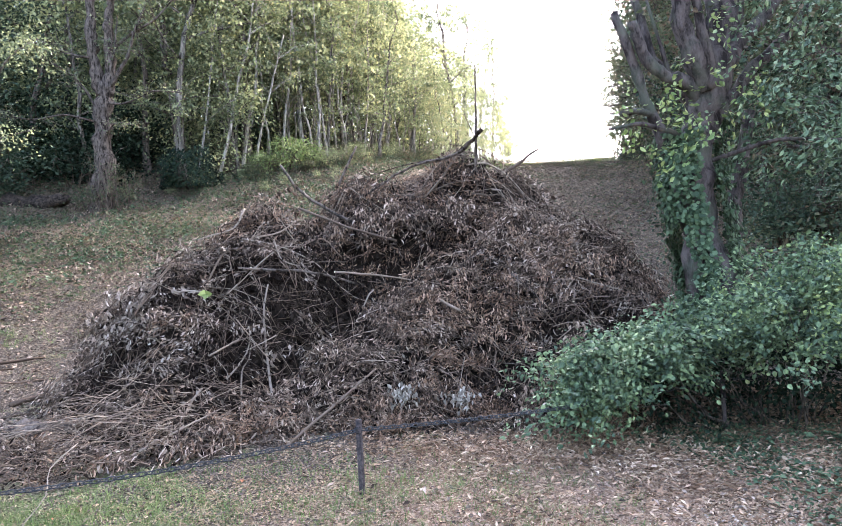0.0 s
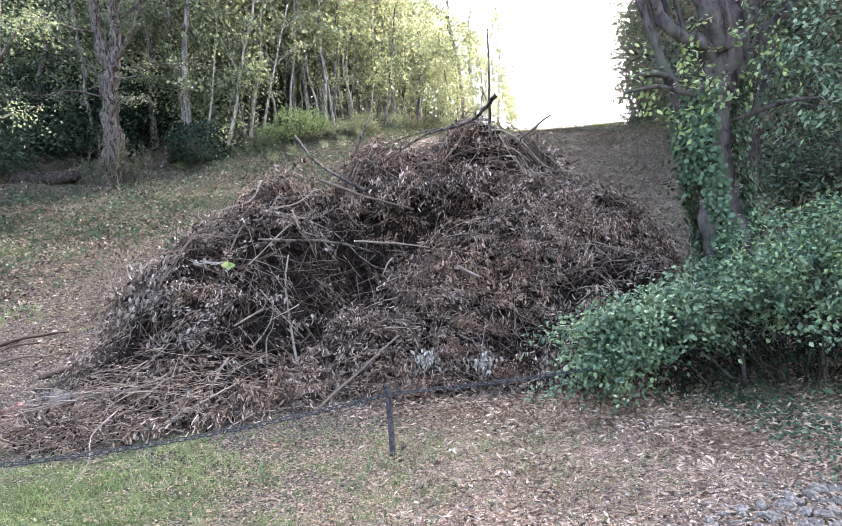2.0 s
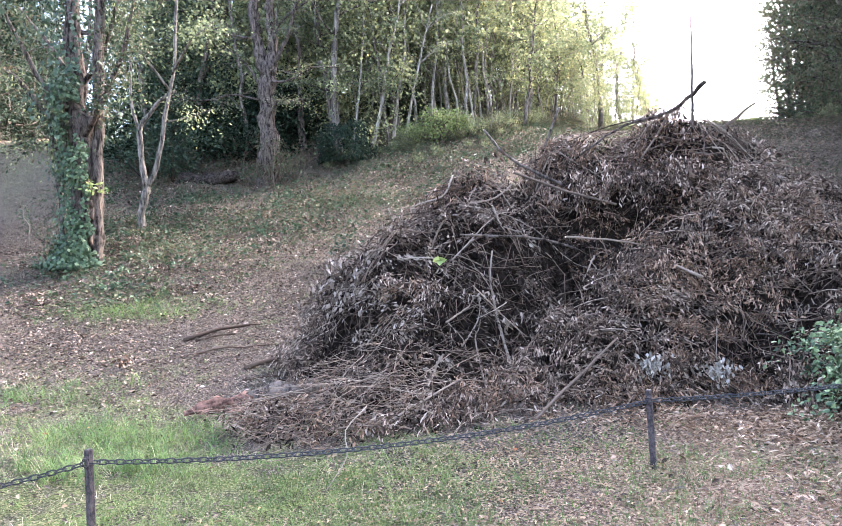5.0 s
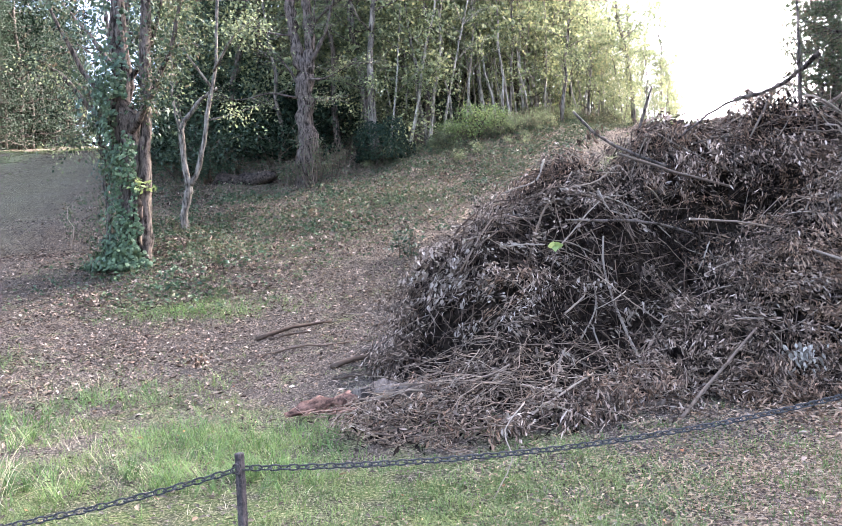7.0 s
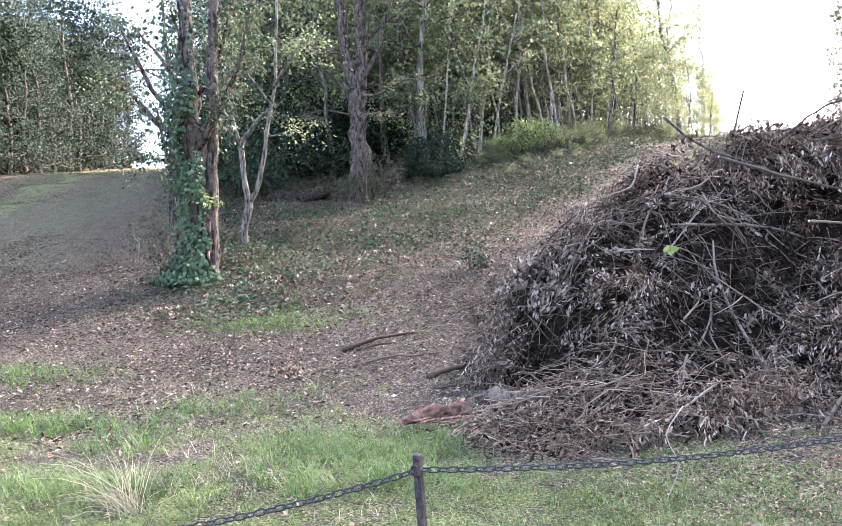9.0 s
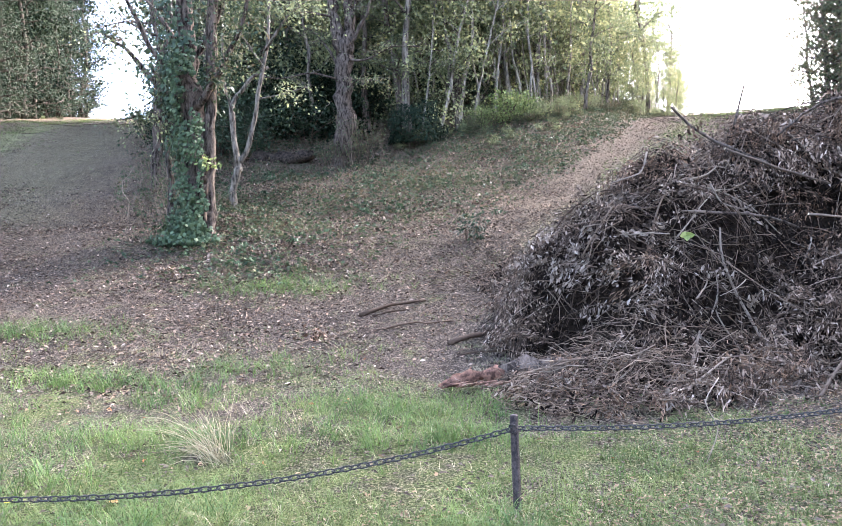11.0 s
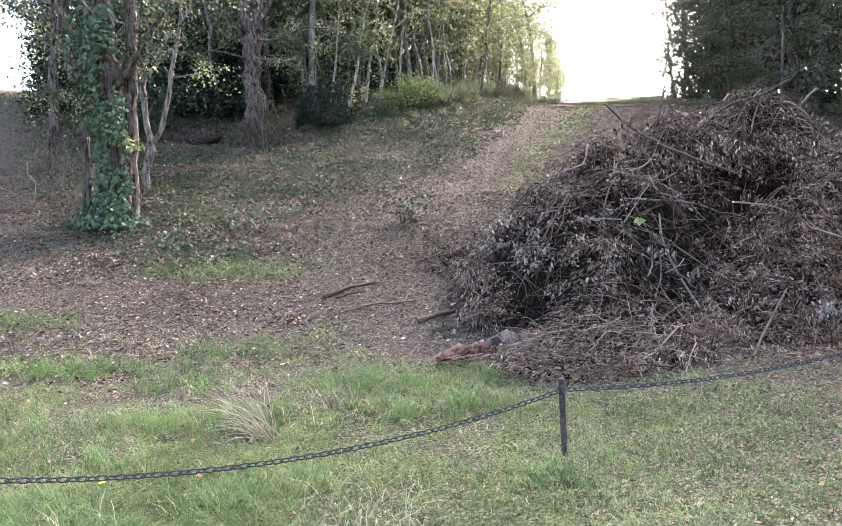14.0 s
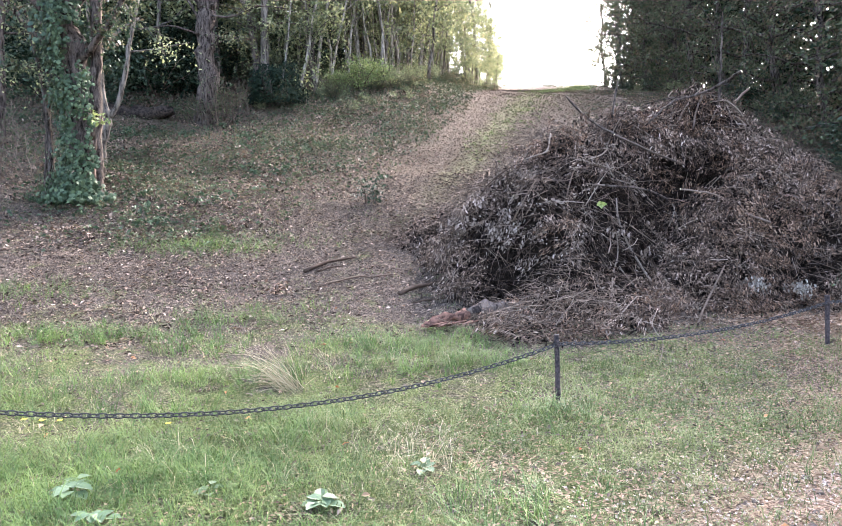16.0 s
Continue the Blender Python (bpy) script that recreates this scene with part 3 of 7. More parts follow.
# dark dense trees along the far side of each ride
WALL = "dark trees lining the rides"
wall_protos = []
for k, (h, r0, limbs, reach, leaves) in enumerate([(17.0, 0.24, 34, 2.5, 5400), (14.0, 0.2, 30, 2.3, 4800), (19.0, 0.26, 36, 2.7, 5600), (18.0, 0.26, 36, 2.9, 5400)]):
    g = grow_tree(200 + k, h, r0, limbs, 0.04, reach, 0.25, leaves, 0.26, 0.45, 0.03, 6, 0.3, 0.2, 1, 0.8)
    wall_protos.append(tree_thing("lining_tree", g, M_BARKD, (M_DARKLEAF, M_BRAMBLE, M_DARKLEAF, M_CONIFER_SHADE)[k], (0, -300, -50), "tall dark evergreen tree, leafy down to the ground" if k != 1 else "tall dull green tree with browning leaves down to the ground", "tree", WALL))
for k, mt in ((4, M_DARKLEAF), (5, M_BRAMBLE)):
    g = grow_tree(200 + k, 13.0, 0.2, 34, 0.03, 2.5, 0.25, 11000, 0.125, 0.36, 0.03, 6, 0.2, 0.2, 3, 0.6)
    wall_protos.append(tree_thing("lining_tree", g, M_BARKD, mt, (0, -300, -50), "tall dark tree with small leaves down to the ground", "tree", WALL))
M_CANOPY = leaf_material("shaded_green_leaf", [(0.0, (0.016, 0.03, 0.018)), (0.4, (0.06, 0.094, 0.052)), (0.8, (0.14, 0.19, 0.098)), (1.0, (0.34, 0.37, 0.18))], 0.5, 0.25, 1.2, 0.4, gloss=0.25)
used = set()


def put_wall(x, y, size, turn, kinds=(0, 1, 2)):
    i = r2.choice(kinds)
    m = at_ground(x, y, turn, size, 0.1)
    if i not in used:
        used.add(i)
        wall_protos[i].matrix_basis = m
    else:
        copy_thing(wall_protos[i], m)


def ride_right(y):
    return np.interp(y, [9, 13, 20, 46, 72], [7.8, 8.8, 10.9, 16.7, 23.1])


y = 14.0
while y < 74:
    put_wall(float(ride_right(y)) + r2.uniform(-0.3, 0.5), y, r2.uniform(0.85, 1.05), r2.uniform(0, 360), (4, 5, 5) if y < 34 else (1, 1, 5))
    if y < 60:
        put_wall(float(ride_right(y)) + 3.4 + r2.uniform(-0.5, 0.5), y + 1.5, r2.uniform(0.9, 1.1), r2.uniform(0, 360), (0, 2, 3))
    y += r2.uniform(2.4, 3.4) * (1 + y / 90)
y = 25.0
while y < 76:
    x = float(np.interp(y, [14, 25, 40, 72, 80], [-29, -35, -46, -53.4, -58.5]))
    put_wall(x - 0.6 + r2.uniform(-0.5, 0.5), y, r2.uniform(0.95, 1.2), r2.uniform(0, 360), (3, 3, 4) if y < 36 else (4, 4, 4, 3))
    put_wall(x - 4.0 + r2.uniform(-0.8, 0.8), y + 1.5, r2.uniform(0.95, 1.2), r2.uniform(0, 360), (0, 3))
    y += r2.uniform(2.4, 3.4)

# small trees stepping down to the ride's edge near the crest
y = 38.0
while y < 74:
    m = at_ground(float(ride_edge(y)) - r2.uniform(0.3, 1.6), y, r2.uniform(0, 360), r2.uniform(0.38, 0.6))
    copy_thing(protos[r2.choice([3, 3, 2])], m)
    y += r2.uniform(1.0, 2.0)

y = 43.0
while y < 73:
    m = at_ground(float(ride_edge(y)) - r2.uniform(0.8, 2.0), y, r2.uniform(0, 360), r2.uniform(0.68, 0.9))
    copy_thing(protos[r2.choice([3, 4, 4, 0])], m)
    if r2.random() < 0.5:
        y += r2.uniform(3.0, 4.2)
        continue
    m = at_ground(float(ride_edge(y)) - r2.uniform(2.6, 4.2), y + 1.0, r2.uniform(0, 360), r2.uniform(0.95, 1.15))
    copy_thing(protos[r2.choice([0, 0, 4])], m)
    y += r2.uniform(3.4, 4.8)

# undergrowth under the wood's edge
UNDER = "undergrowth along the wood's edge"


def shrub(seed, h, w, leaves, leaf_len, stems=9):
    global rng
    keep, rng = rng, np.random.default_rng(seed)
    tb = Tubes()
    pts = []
    for i in range(stems):
        a = rng.random() * 6.28
        e = np.array([math.cos(a) * w * rng.uniform(0.3, 1), math.sin(a) * w * rng.uniform(0.3, 1), h * rng.uniform(0.55, 1.0)])
        p = bent((0.1 * math.cos(a), 0.1 * math.sin(a), -0.1), e, 6, 0.12, 0.1)
        tb.add(p, np.linspace(0.02, 0.005, 6), 4)
        pts.append(p[1:])
        for _ in range(3):
            q = p[rng.integers(2, 6)]
            tp = bent(q, q + rng.normal(0, 0.3, 3) * np.array([w, w, h * 0.5]), 4, 0.15)
            tb.add(tp, np.linspace(0.008, 0.003, 4), 4)
            pts.append(tp)
    P = np.concatenate(pts)
    pick = rng.integers(0, len(P), leaves // 5)
    cl = P[pick] + rng.normal(0, 0.16, (len(pick), 3)) * np.array([w, w, 0.5 * h])
    cl[:, 2] = np.maximum(cl[:, 2], 0.03)
    c = np.repeat(cl, 5, 0) + rng.normal(0, leaf_len, (len(pick) * 5, 3))
    c[:, 2] = np.maximum(c[:, 2], 0.02)
    ax = rand_dirs(len(c), -0.3, 0.6)
    sd = rand_dirs(len(c), 0, 0.3)
    L = leaf_len * (0.6 + 0.8 * rng.random(len(c)))
    rng = keep
    return tb, c, ax, sd, L


shrubs = []
for k, (h, w, leaves, mt, lab) in enumerate([
    (1.5, 1.2, 1500, M_WOODLEAF, "green bramble thicket at the wood's edge"),
    (1.1, 1.3, 1500, M_BRAMBLE, "low mixed green undergrowth with arching stems"),
    (1.9, 1.1, 1400, M_YELLOW, "yellow-green sapling shrub with thin stems"),
    (1.7, 1.4, 1600, M_DARKLEAF, "dark evergreen shrub in the wood's shade"),
    (1.5, 1.2, 1500, M_LIME, "bright yellow-green shrub at the wood's edge"),
]):
    shrubs.append(tree_thing("undergrowth_shrub", shrub(300 + k, h, w, leaves, 0.105), M_TWIG, mt, (0, -300, -50), lab, "shrub", UNDER))
used = set()


def put_shrub(i, x, y, size):
    m = at_ground(x, y, r2.uniform(0, 360), size, 0.03)
    if i not in used:
        used.add(i)
        shrubs[i].matrix_basis = m
    else:
        copy_thing(shrubs[i], m)


for _ in range(46):
    y = r2.uniform(24, 58)
    x = float(ride_edge(y)) - abs(r2.gauss(0, 1)) * (2.2 + 0.05 * y) - 2.0
    put_shrub(r2.choice([0, 1, 1, 2]), x, y, r2.uniform(0.3, 0.7) * (1 + (y - 22) / 60))
for _ in range(22):
    y = r2.uniform(27, 40)
    x = r2.uniform(-19, float(ride_edge(y)) - 7)
    put_shrub(r2.choice([3, 3, 1, 0]), x, y, r2.uniform(0.8, 1.7))
for _ in range(16):
    y = r2.uniform(12, 60)
    put_shrub(r2.choice([3, 3, 0]), float(ride_right(y)) - r2.uniform(0.4, 1.4), y, r2.uniform(0.5, 1.0))
for _ in range(14):
    y = r2.uniform(14, 60)
    put_shrub(r2.choice([3, 0, 1]), float(np.interp(y, [14, 25, 40, 72], [-27.6, -33.6, -44.6, -51.5])) + r2.uniform(0, 1), y, r2.uniform(0.5, 1.1))

# the wood's depth: foliage far back between the trunks
def far_wood(name, n, place, size, material, label):
    x, y, h = place(n)
    cl = np.stack([x, y, ground_z(x, y) + h], -1)
    ax = rand_dirs(len(x), -0.3, 0.6)
    L = size * (0.5 + 0.9 * rng.random(len(x)))
    v, f = leaf_arrays(cl, ax, rand_dirs(len(x), 0, 0.4), L, L * 0.6, 0.2, False)
    tagged(new(name, mesh_of(name, v, f, material)), label, "woodland", kind="stuff")


def clumps(x, y, h, s, per=12):
    k = len(x)
    return tuple(np.repeat(q, per) + rng.normal(0, s, k * per) for q in (x, y, h))


def deep_wood(n):
    y = rng.uniform(30, 62, n // 12)
    x = rng.uniform(0, 1, n // 12) ** 0.8
    x = wood_left(y) + 2 + x * (np.minimum(ride_edge(y) - 12, -7) - wood_left(y))
    return clumps(x, y, rng.uniform(0.2, 7.5, n // 12) ** 1.0, 0.5)


def left_wood(n):
    y = rng.uniform(24, 74, n // 12)
    x = np.interp(y, [14, 25, 40, 74], [-30.5, -36.5, -47.5, -57.0]) - np.abs(rng.normal(0, 3.0, n // 12))
    return clumps(x, y, 14 * rng.random(n // 12) ** 1.15, 0.7)


def right_wood(n):
    y = rng.uniform(9, 74, n // 12)
    x = ride_right(y) + 1.5 + np.abs(rng.normal(0, 3.0, n // 12))
    return clumps(x, y, rng.uniform(0.1, 16, n // 12), 0.55)


def bright_wood(n):
    y = rng.uniform(30, 66, n // 12)
    x = ride_edge(y) - 3.5 - 12 * rng.random(n // 12)
    return clumps(x, y, rng.uniform(0.3, 10, n // 12), 0.45)


# Evergreen thicket; its near-black leaf colour also stands in for the den's shade.
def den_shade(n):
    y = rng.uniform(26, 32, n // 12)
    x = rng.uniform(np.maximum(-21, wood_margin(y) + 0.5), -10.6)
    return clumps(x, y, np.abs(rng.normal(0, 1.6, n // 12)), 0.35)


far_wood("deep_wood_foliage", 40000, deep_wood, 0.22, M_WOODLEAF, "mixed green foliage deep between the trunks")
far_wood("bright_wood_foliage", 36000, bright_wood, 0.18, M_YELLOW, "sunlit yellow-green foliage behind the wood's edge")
far_wood("den_foliage", 26000, den_shade, 0.16, M_CONIFER_SHADE, "evergreen thicket, the wood's shade put into its dark colour")
def mid_wood(n):
    y = rng.uniform(27, 36, n // 12)
    x = rng.uniform(-13.5, -8, n // 12)
    return clumps(x, y, rng.uniform(2.6, 9.5, n // 12), 0.4)


# Left part of the wood's foliage, darkened by leaf colour for shade.
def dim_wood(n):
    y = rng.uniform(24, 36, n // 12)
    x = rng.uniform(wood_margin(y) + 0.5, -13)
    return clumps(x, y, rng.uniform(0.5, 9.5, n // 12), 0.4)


far_wood("dim_wood_foliage", 22000, dim_wood, 0.15, M_DARKLEAF, "wood foliage in a darker leaf colour that stands in for shade")
far_wood("mid_wood_foliage", 10000, mid_wood, 0.15, M_WOODLEAF, "sunlit leaves above the dark thicket")
def glade(n):
    y = rng.uniform(25.2, 28.5, n // 12)
    x = rng.uniform(-9.3, -5.8, n // 12) - 0.25 * (y - 25)
    return clumps(x, y, 0.6 + 7.5 * rng.random(n // 12), 0.32)


def back_wood(n):
    y = rng.uniform(47, 66, n // 12)
    x = ride_edge(y) - 4.5 - (ride_edge(y) - 5.5 - wood_margin(y)) * rng.random(n // 12)
    return clumps(x, y, 9 * rng.random(n // 12) ** 1.3, 0.6)


far_wood("back_wood_foliage", 60000, back_wood, 0.34, M_WOODLEAF, "dull foliage closing the view through the wood")
far_wood("glade_foliage", 5000, glade, 0.12, M_YELLOW, "pale sunlit leaves of young trees at the wood's edge")
far_wood("left_wood_foliage", 110000, left_wood, 0.36, M_CONIFER_SHADE, "dark evergreen mass beyond the farther ride")
far_wood("right_wood_foliage", 84000, right_wood, 0.3, M_BRAMBLE, "dark foliage behind the lining trees")


def edge_growth(n):
    y = rng.uniform(17, 60, n // 6)
    x = ride_edge(y) - np.abs(rng.normal(0, 3.6, n // 6)) - 0.4 * rng.random(n // 6)
    k = rng.random(len(x)) < (0.35 + 0.5 * vnoise(x * 0.45, y * 0.45, 92)) + smooth(24, 40, y) * 0.4
    x, y = x[k], y[k]
    h = np.abs(rng.normal(0, 0.2, len(x))) * np.clip(0.6 + 0.9 * vnoise(x * 0.5, y * 0.5, 91), 0.1, 2) * (0.4 + y / 30) * smooth(-0.5, 3.0, ride_edge(y) - x)
    x, y, h = clumps(x, y, h, 0.12, 6)
    return x, y, np.maximum(h, 0.02)


far_wood("edge_bramble", 50000, edge_growth, 0.09, M_BRAMBLE, "tangled bramble and weeds along the wood's edge")
far_wood("edge_weeds", 9000, edge_growth, 0.08, M_IVY, "dull green weeds along the wood's edge")

# deep shade of the wood: more tall trunks behind, closing the view between the stems
for _ in range(16):
    y = r2.uniform(30, 46)
    x = r2.uniform(-40, -16)
    if x > wood_margin(y) + 1.6 and free(x, y, 3.0):
        spots.append((x, y))
        copy_thing(protos[r2.choice([0, 1, 4])], at_ground(x, y, r2.uniform(0, 360), r2.uniform(0.9, 1.15)))


# ---------- single trees ----------
def limb_set(tb, specs, sides=8):
    ends = []
    for pts, ra, rb in specs:
        p = np.asarray(pts, float)
        k = (len(p) - 1) * 4 + 1
        t = np.linspace(0, len(p) - 1, k)
        q = np.stack([np.interp(t, np.arange(len(p)), p[:, c]) for c in range(3)], -1)
        s = q.copy()
        s[1:-1] = (q[:-2] + 2 * q[1:-1] + q[2:]) / 4
        s[1:-1] += rng.normal(0, ra * 0.12, (k - 2, 3))
        tb.add(s, np.linspace(ra, rb, k) * (1 + 0.09 * rng.normal(0, 1, k)), sides, 0.1)
        ends.append(s)
    return ends


def ivy_on(path, radius, n, leaf_len, material, name, parent, arc=None, jitter=0.05, ragged=0.0):
    """Ivy leaves lying over a trunk, tips down."""
    path = np.asarray(path, float)
    t = rng.random(n) * (len(path) - 1)
    c = np.stack([np.interp(t, np.arange(len(path)), path[:, k]) for k in range(3)], -1)
    r = np.interp(t, np.arange(len(path)), radius)
    a = rng.random(n) * 2 * np.pi if arc is None else rng.uniform(arc[0], arc[1], n)
    if ragged:
        k = vnoise(a * 1.6, c[:, 2] * 1.5, 44) + 0.5 * vnoise(a * 4, c[:, 2] * 4, 45) > -0.75 + ragged
        c, r, a = c[k], r[k], a[k]
        n = len(a)
    out = np.stack([np.cos(a), np.sin(a), 0.25 + 0 * a], -1)
    c = c + out * (r + np.abs(rng.normal(0, jitter, n)))[:, None]
    ax = unit(np.stack([rng.normal(0, 0.5, n), rng.normal(0, 0.5, n), -1 + 0 * a], -1) + out * 0.25)
    side = np.cross(out, ax) + rng.normal(0, 0.25, (n, 3))
    L = leaf_len * (0.6 + 0.8 * rng.random(n))
    v, f = leaf_arrays(c, ax, side, L, L * 0.95, -0.12, True)
    return part_of(name, mesh_of(name, v, f, material), parent, "glossy dark green ivy", "stuff")


def sprays(name, parent, starts, dirs, n_leaf, leaf_len, material, spread=0.12, hang=0.3, width=0.55, label="", loose=0.6):
    """Leaves strung along twigs from the given starts."""
    pts, dd = [], []
    for p, d in zip(starts, dirs):
        L = np.linalg.norm(d)
        u = np.linspace(0.1, 1, n_leaf)[:, None]
        q = p + d * u + rng.normal(0, spread, (n_leaf, 3)) - np.array([0, 0, 1]) * hang * L * u * u * 0.5
        pts.append(q), dd.append(np.repeat(unit(d)[None], n_leaf, 0))
    c, d = np.concatenate(pts), np.concatenate(dd)
    ax = unit(d + rng.normal(0, loose, c.shape) + np.array([0, 0, -hang]))
    side = rand_dirs(len(c), 0, 0.3)
    L = leaf_len * (0.65 + 0.7 * rng.random(len(c)))
    v, f = leaf_arrays(c, ax, side, L, L * width, 0.1, True)
    return part_of(name, mesh_of(name, v, f, material), parent, label, "stuff")


# ivy-clad tree at the foot of the bank
def ivy_tree():
    x, y = -11.5, 14.8
    z = float(ground_z(x, y))
    ob = thing("ivy_clad_tree", (x, y, z), "ivy-covered old tree with torn pale bark on the leafy bank", "tree")
    tb = Tubes()
    trunk = limb_set(tb, [([(0, 0, -0.3), (0.02, 0, 0.35), (-0.02, 0, 1.6), (-0.12, 0.05, 3.0), (-0.3, 0.1, 4.6), (-0.35, 0.1, 7.5)], 0.38, 0.16)])[0]
    limbs = limb_set(tb, [
        ([(0.22, -0.02, -0.2), (0.24, -0.04, 0.8), (0.26, 0.0, 2.0), (0.34, 0.05, 3.3), (0.4, 0.05, 5.5), (0.5, 0.1, 7.5)], 0.17, 0.11),
        ([(-0.2, 0, 3.1), (-1.0, -0.1, 3.7), (-1.6, -0.2, 4.5), (-2.2, -0.2, 4.9)], 0.09, 0.03),
        ([(-0.2, 0, 3.4), (-0.9, -0.4, 4.4), (-1.6, -0.6, 6.0)], 0.08, 0.03),
        ([(-0.1, 0, 3.0), (0.6, -0.3, 3.6), (1.3, -0.5, 4.6), (1.7, -0.6, 6.0)], 0.09, 0.03),
        ([(-0.3, 0, 4.4), (-1.0, 0.1, 5.4), (-1.8, 0.2, 6.3)], 0.07, 0.02),
        ([(-0.2, 0, 2.6), (-1.0, -0.3, 2.9), (-1.7, -0.5, 2.8)], 0.05, 0.015),
        ([(-0.3, 0, 3.9), (0.4, 0.2, 5.0), (0.9, 0.3, 6.8)], 0.08, 0.03),
        ([(-0.85, 0.25, -0.3), (-0.8, 0.25, 1.2), (-0.9, 0.2, 2.6), (-1.2, 0.2, 4.2)], 0.09, 0.03),
        ([(-1.1, 0.4, -0.3), (-0.95, 0.4, 0.9), (-0.85, 0.4, 2.4), (-0.6, 0.3, 4.2)], 0.06, 0.025),
    ], 6)
    part_of("trunk", tb.mesh("trunk", M_BARKD), ob)
    strip = Tubes()
    for k in range(11):
        h = 0.5 + 0.12 * k + rng.uniform(-0.06, 0.06)
        u = 0.26 + rng.normal(0, 0.035)
        strip.add([(u, -0.2 - 0.1 * rng.random(), h), (u + rng.normal(0, 0.03), -0.3, h + 0.1), (u + rng.normal(0, 0.03), -0.26, h + rng.uniform(0.2, 0.34))], [0.012, rng.uniform(0.025, 0.06), 0.01], 6, 0.5)
    part_of("torn_bark", strip.mesh("torn_bark", M_BRITTLE), ob, "torn pale strip of bare wood")
    ivy_on(trunk[:16], np.interp(np.arange(16), [0, 2, 5, 9, 12, 15], [0.66, 0.52, 0.44, 0.46, 0.52, 0.5]), 6500, 0.072, M_IVY, "ivy", ob, (1.9, 5.4), 0.14, 0.28)
    ivy_on(trunk[:4], np.array([0.95, 0.7, 0.52, 0.42]), 700, 0.08, M_IVY, "ivy", ob, (2.2, 5.6), 0.2, 0.35)
    ivy_on(trunk[11:], np.full(len(trunk) - 11, 0.36), 2400, 0.10, M_DARKLEAF, "ivy", ob, None, 0.4, 0.7)
    ends = np.concatenate([l[4:] for l in limbs[1:7]])
    ends = ends[(ends[:, 0] > -0.7) | (rng.random(len(ends)) < 0.3)]
    pick = rng.integers(0, len(ends), 250)
    d = rand_dirs(250, -0.1, 0.5) * rng.uniform(0.3, 0.8, 250)[:, None]
    sprays("leafy_twig", ob, ends[pick], d, 9, 0.09, M_BRAMBLE, 0.08, 0.4)
    pick = rng.integers(0, len(ends), 110)
    d = rand_dirs(110, -0.1, 0.5) * rng.uniform(0.3, 0.8, 110)[:, None]
    sprays("leafy_twig", ob, ends[pick], d, 9, 0.10, M_DARKLEAF, 0.08, 0.4)
    low_limbs = np.concatenate([limbs[1][3:], limbs[5]])
    pick = rng.integers(0, len(low_limbs), 60)
    sprays("leafy_twig", ob, low_limbs[pick], (rand_dirs(60, -0.3, 0.3) + np.array([-0.2, -0.1, -0.1])) * rng.uniform(0.3, 0.8, 60)[:, None], 10, 0.075, M_WOODLEAF, 0.07, 0.4)
    sprays("yellow_sprig", ob, np.tile([[0.35, -0.3, 1.75]], (9, 1)), rand_dirs(9, 0, 0.7) * 0.3, 7, 0.1, M_LIME, 0.05, 0.2, 0.6, "sprig of yellow-green leaves")


def fork_tree():
    x, y = -12.2, 18.3
    z = float(ground_z(x, y))
    ob = thing("forked_tree", (x, y, z), "slim grey tree forking low above the leafy bank", "tree")
    tb = Tubes()
    l = limb_set(tb, [
        ([(0, 0, -0.3), (-0.05, 0, 0.5), (0.12, 0, 1.1), (0.15, 0, 1.35)], 0.12, 0.105),
        ([(0.15, 0, 1.3), (0.02, 0, 1.9), (-0.05, 0, 2.9), (0.05, 0, 3.1), (0.55, 0.1, 3.7), (1.0, 0.2, 4.0)], 0.10, 0.04),
        ([(0.15, 0, 1.3), (0.42, 0, 1.65), (0.62, 0, 2.4), (0.8, 0, 3.4), (1.05, 0.1, 4.6), (1.15, 0.2, 7.5)], 0.085, 0.04),
        ([(0.75, 0, 3.05), (1.4, -0.1, 3.1), (2.4, -0.3, 3.25)], 0.03, 0.012),
        ([(-0.05, 0, 2.9), (-0.3, 0, 3.8), (-0.2, 0, 6.5)], 0.06, 0.03),
        ([(0.9, 0, 4.0), (0.3, -0.4, 5.0), (-0.3, -0.6, 6.0)], 0.04, 0.015),
        ([(1.0, 0, 4.4), (1.8, -0.4, 5.2), (2.6, -0.5, 5.6)], 0.04, 0.015),
    ])
    part_of("trunk", tb.mesh("trunk", M_BARKG), ob)
    ends = np.concatenate([q[4:] for q in l[4:]] + [l[3][5:7]])
    pick = rng.integers(0, len(ends), 230)
    sprays("leafy_twig", ob, ends[pick], rand_dirs(230, -0.1, 0.4) * rng.uniform(0.4, 1.4, 230)[:, None], 9, 0.08, M_WOODLEAF, 0.12, 0.3)


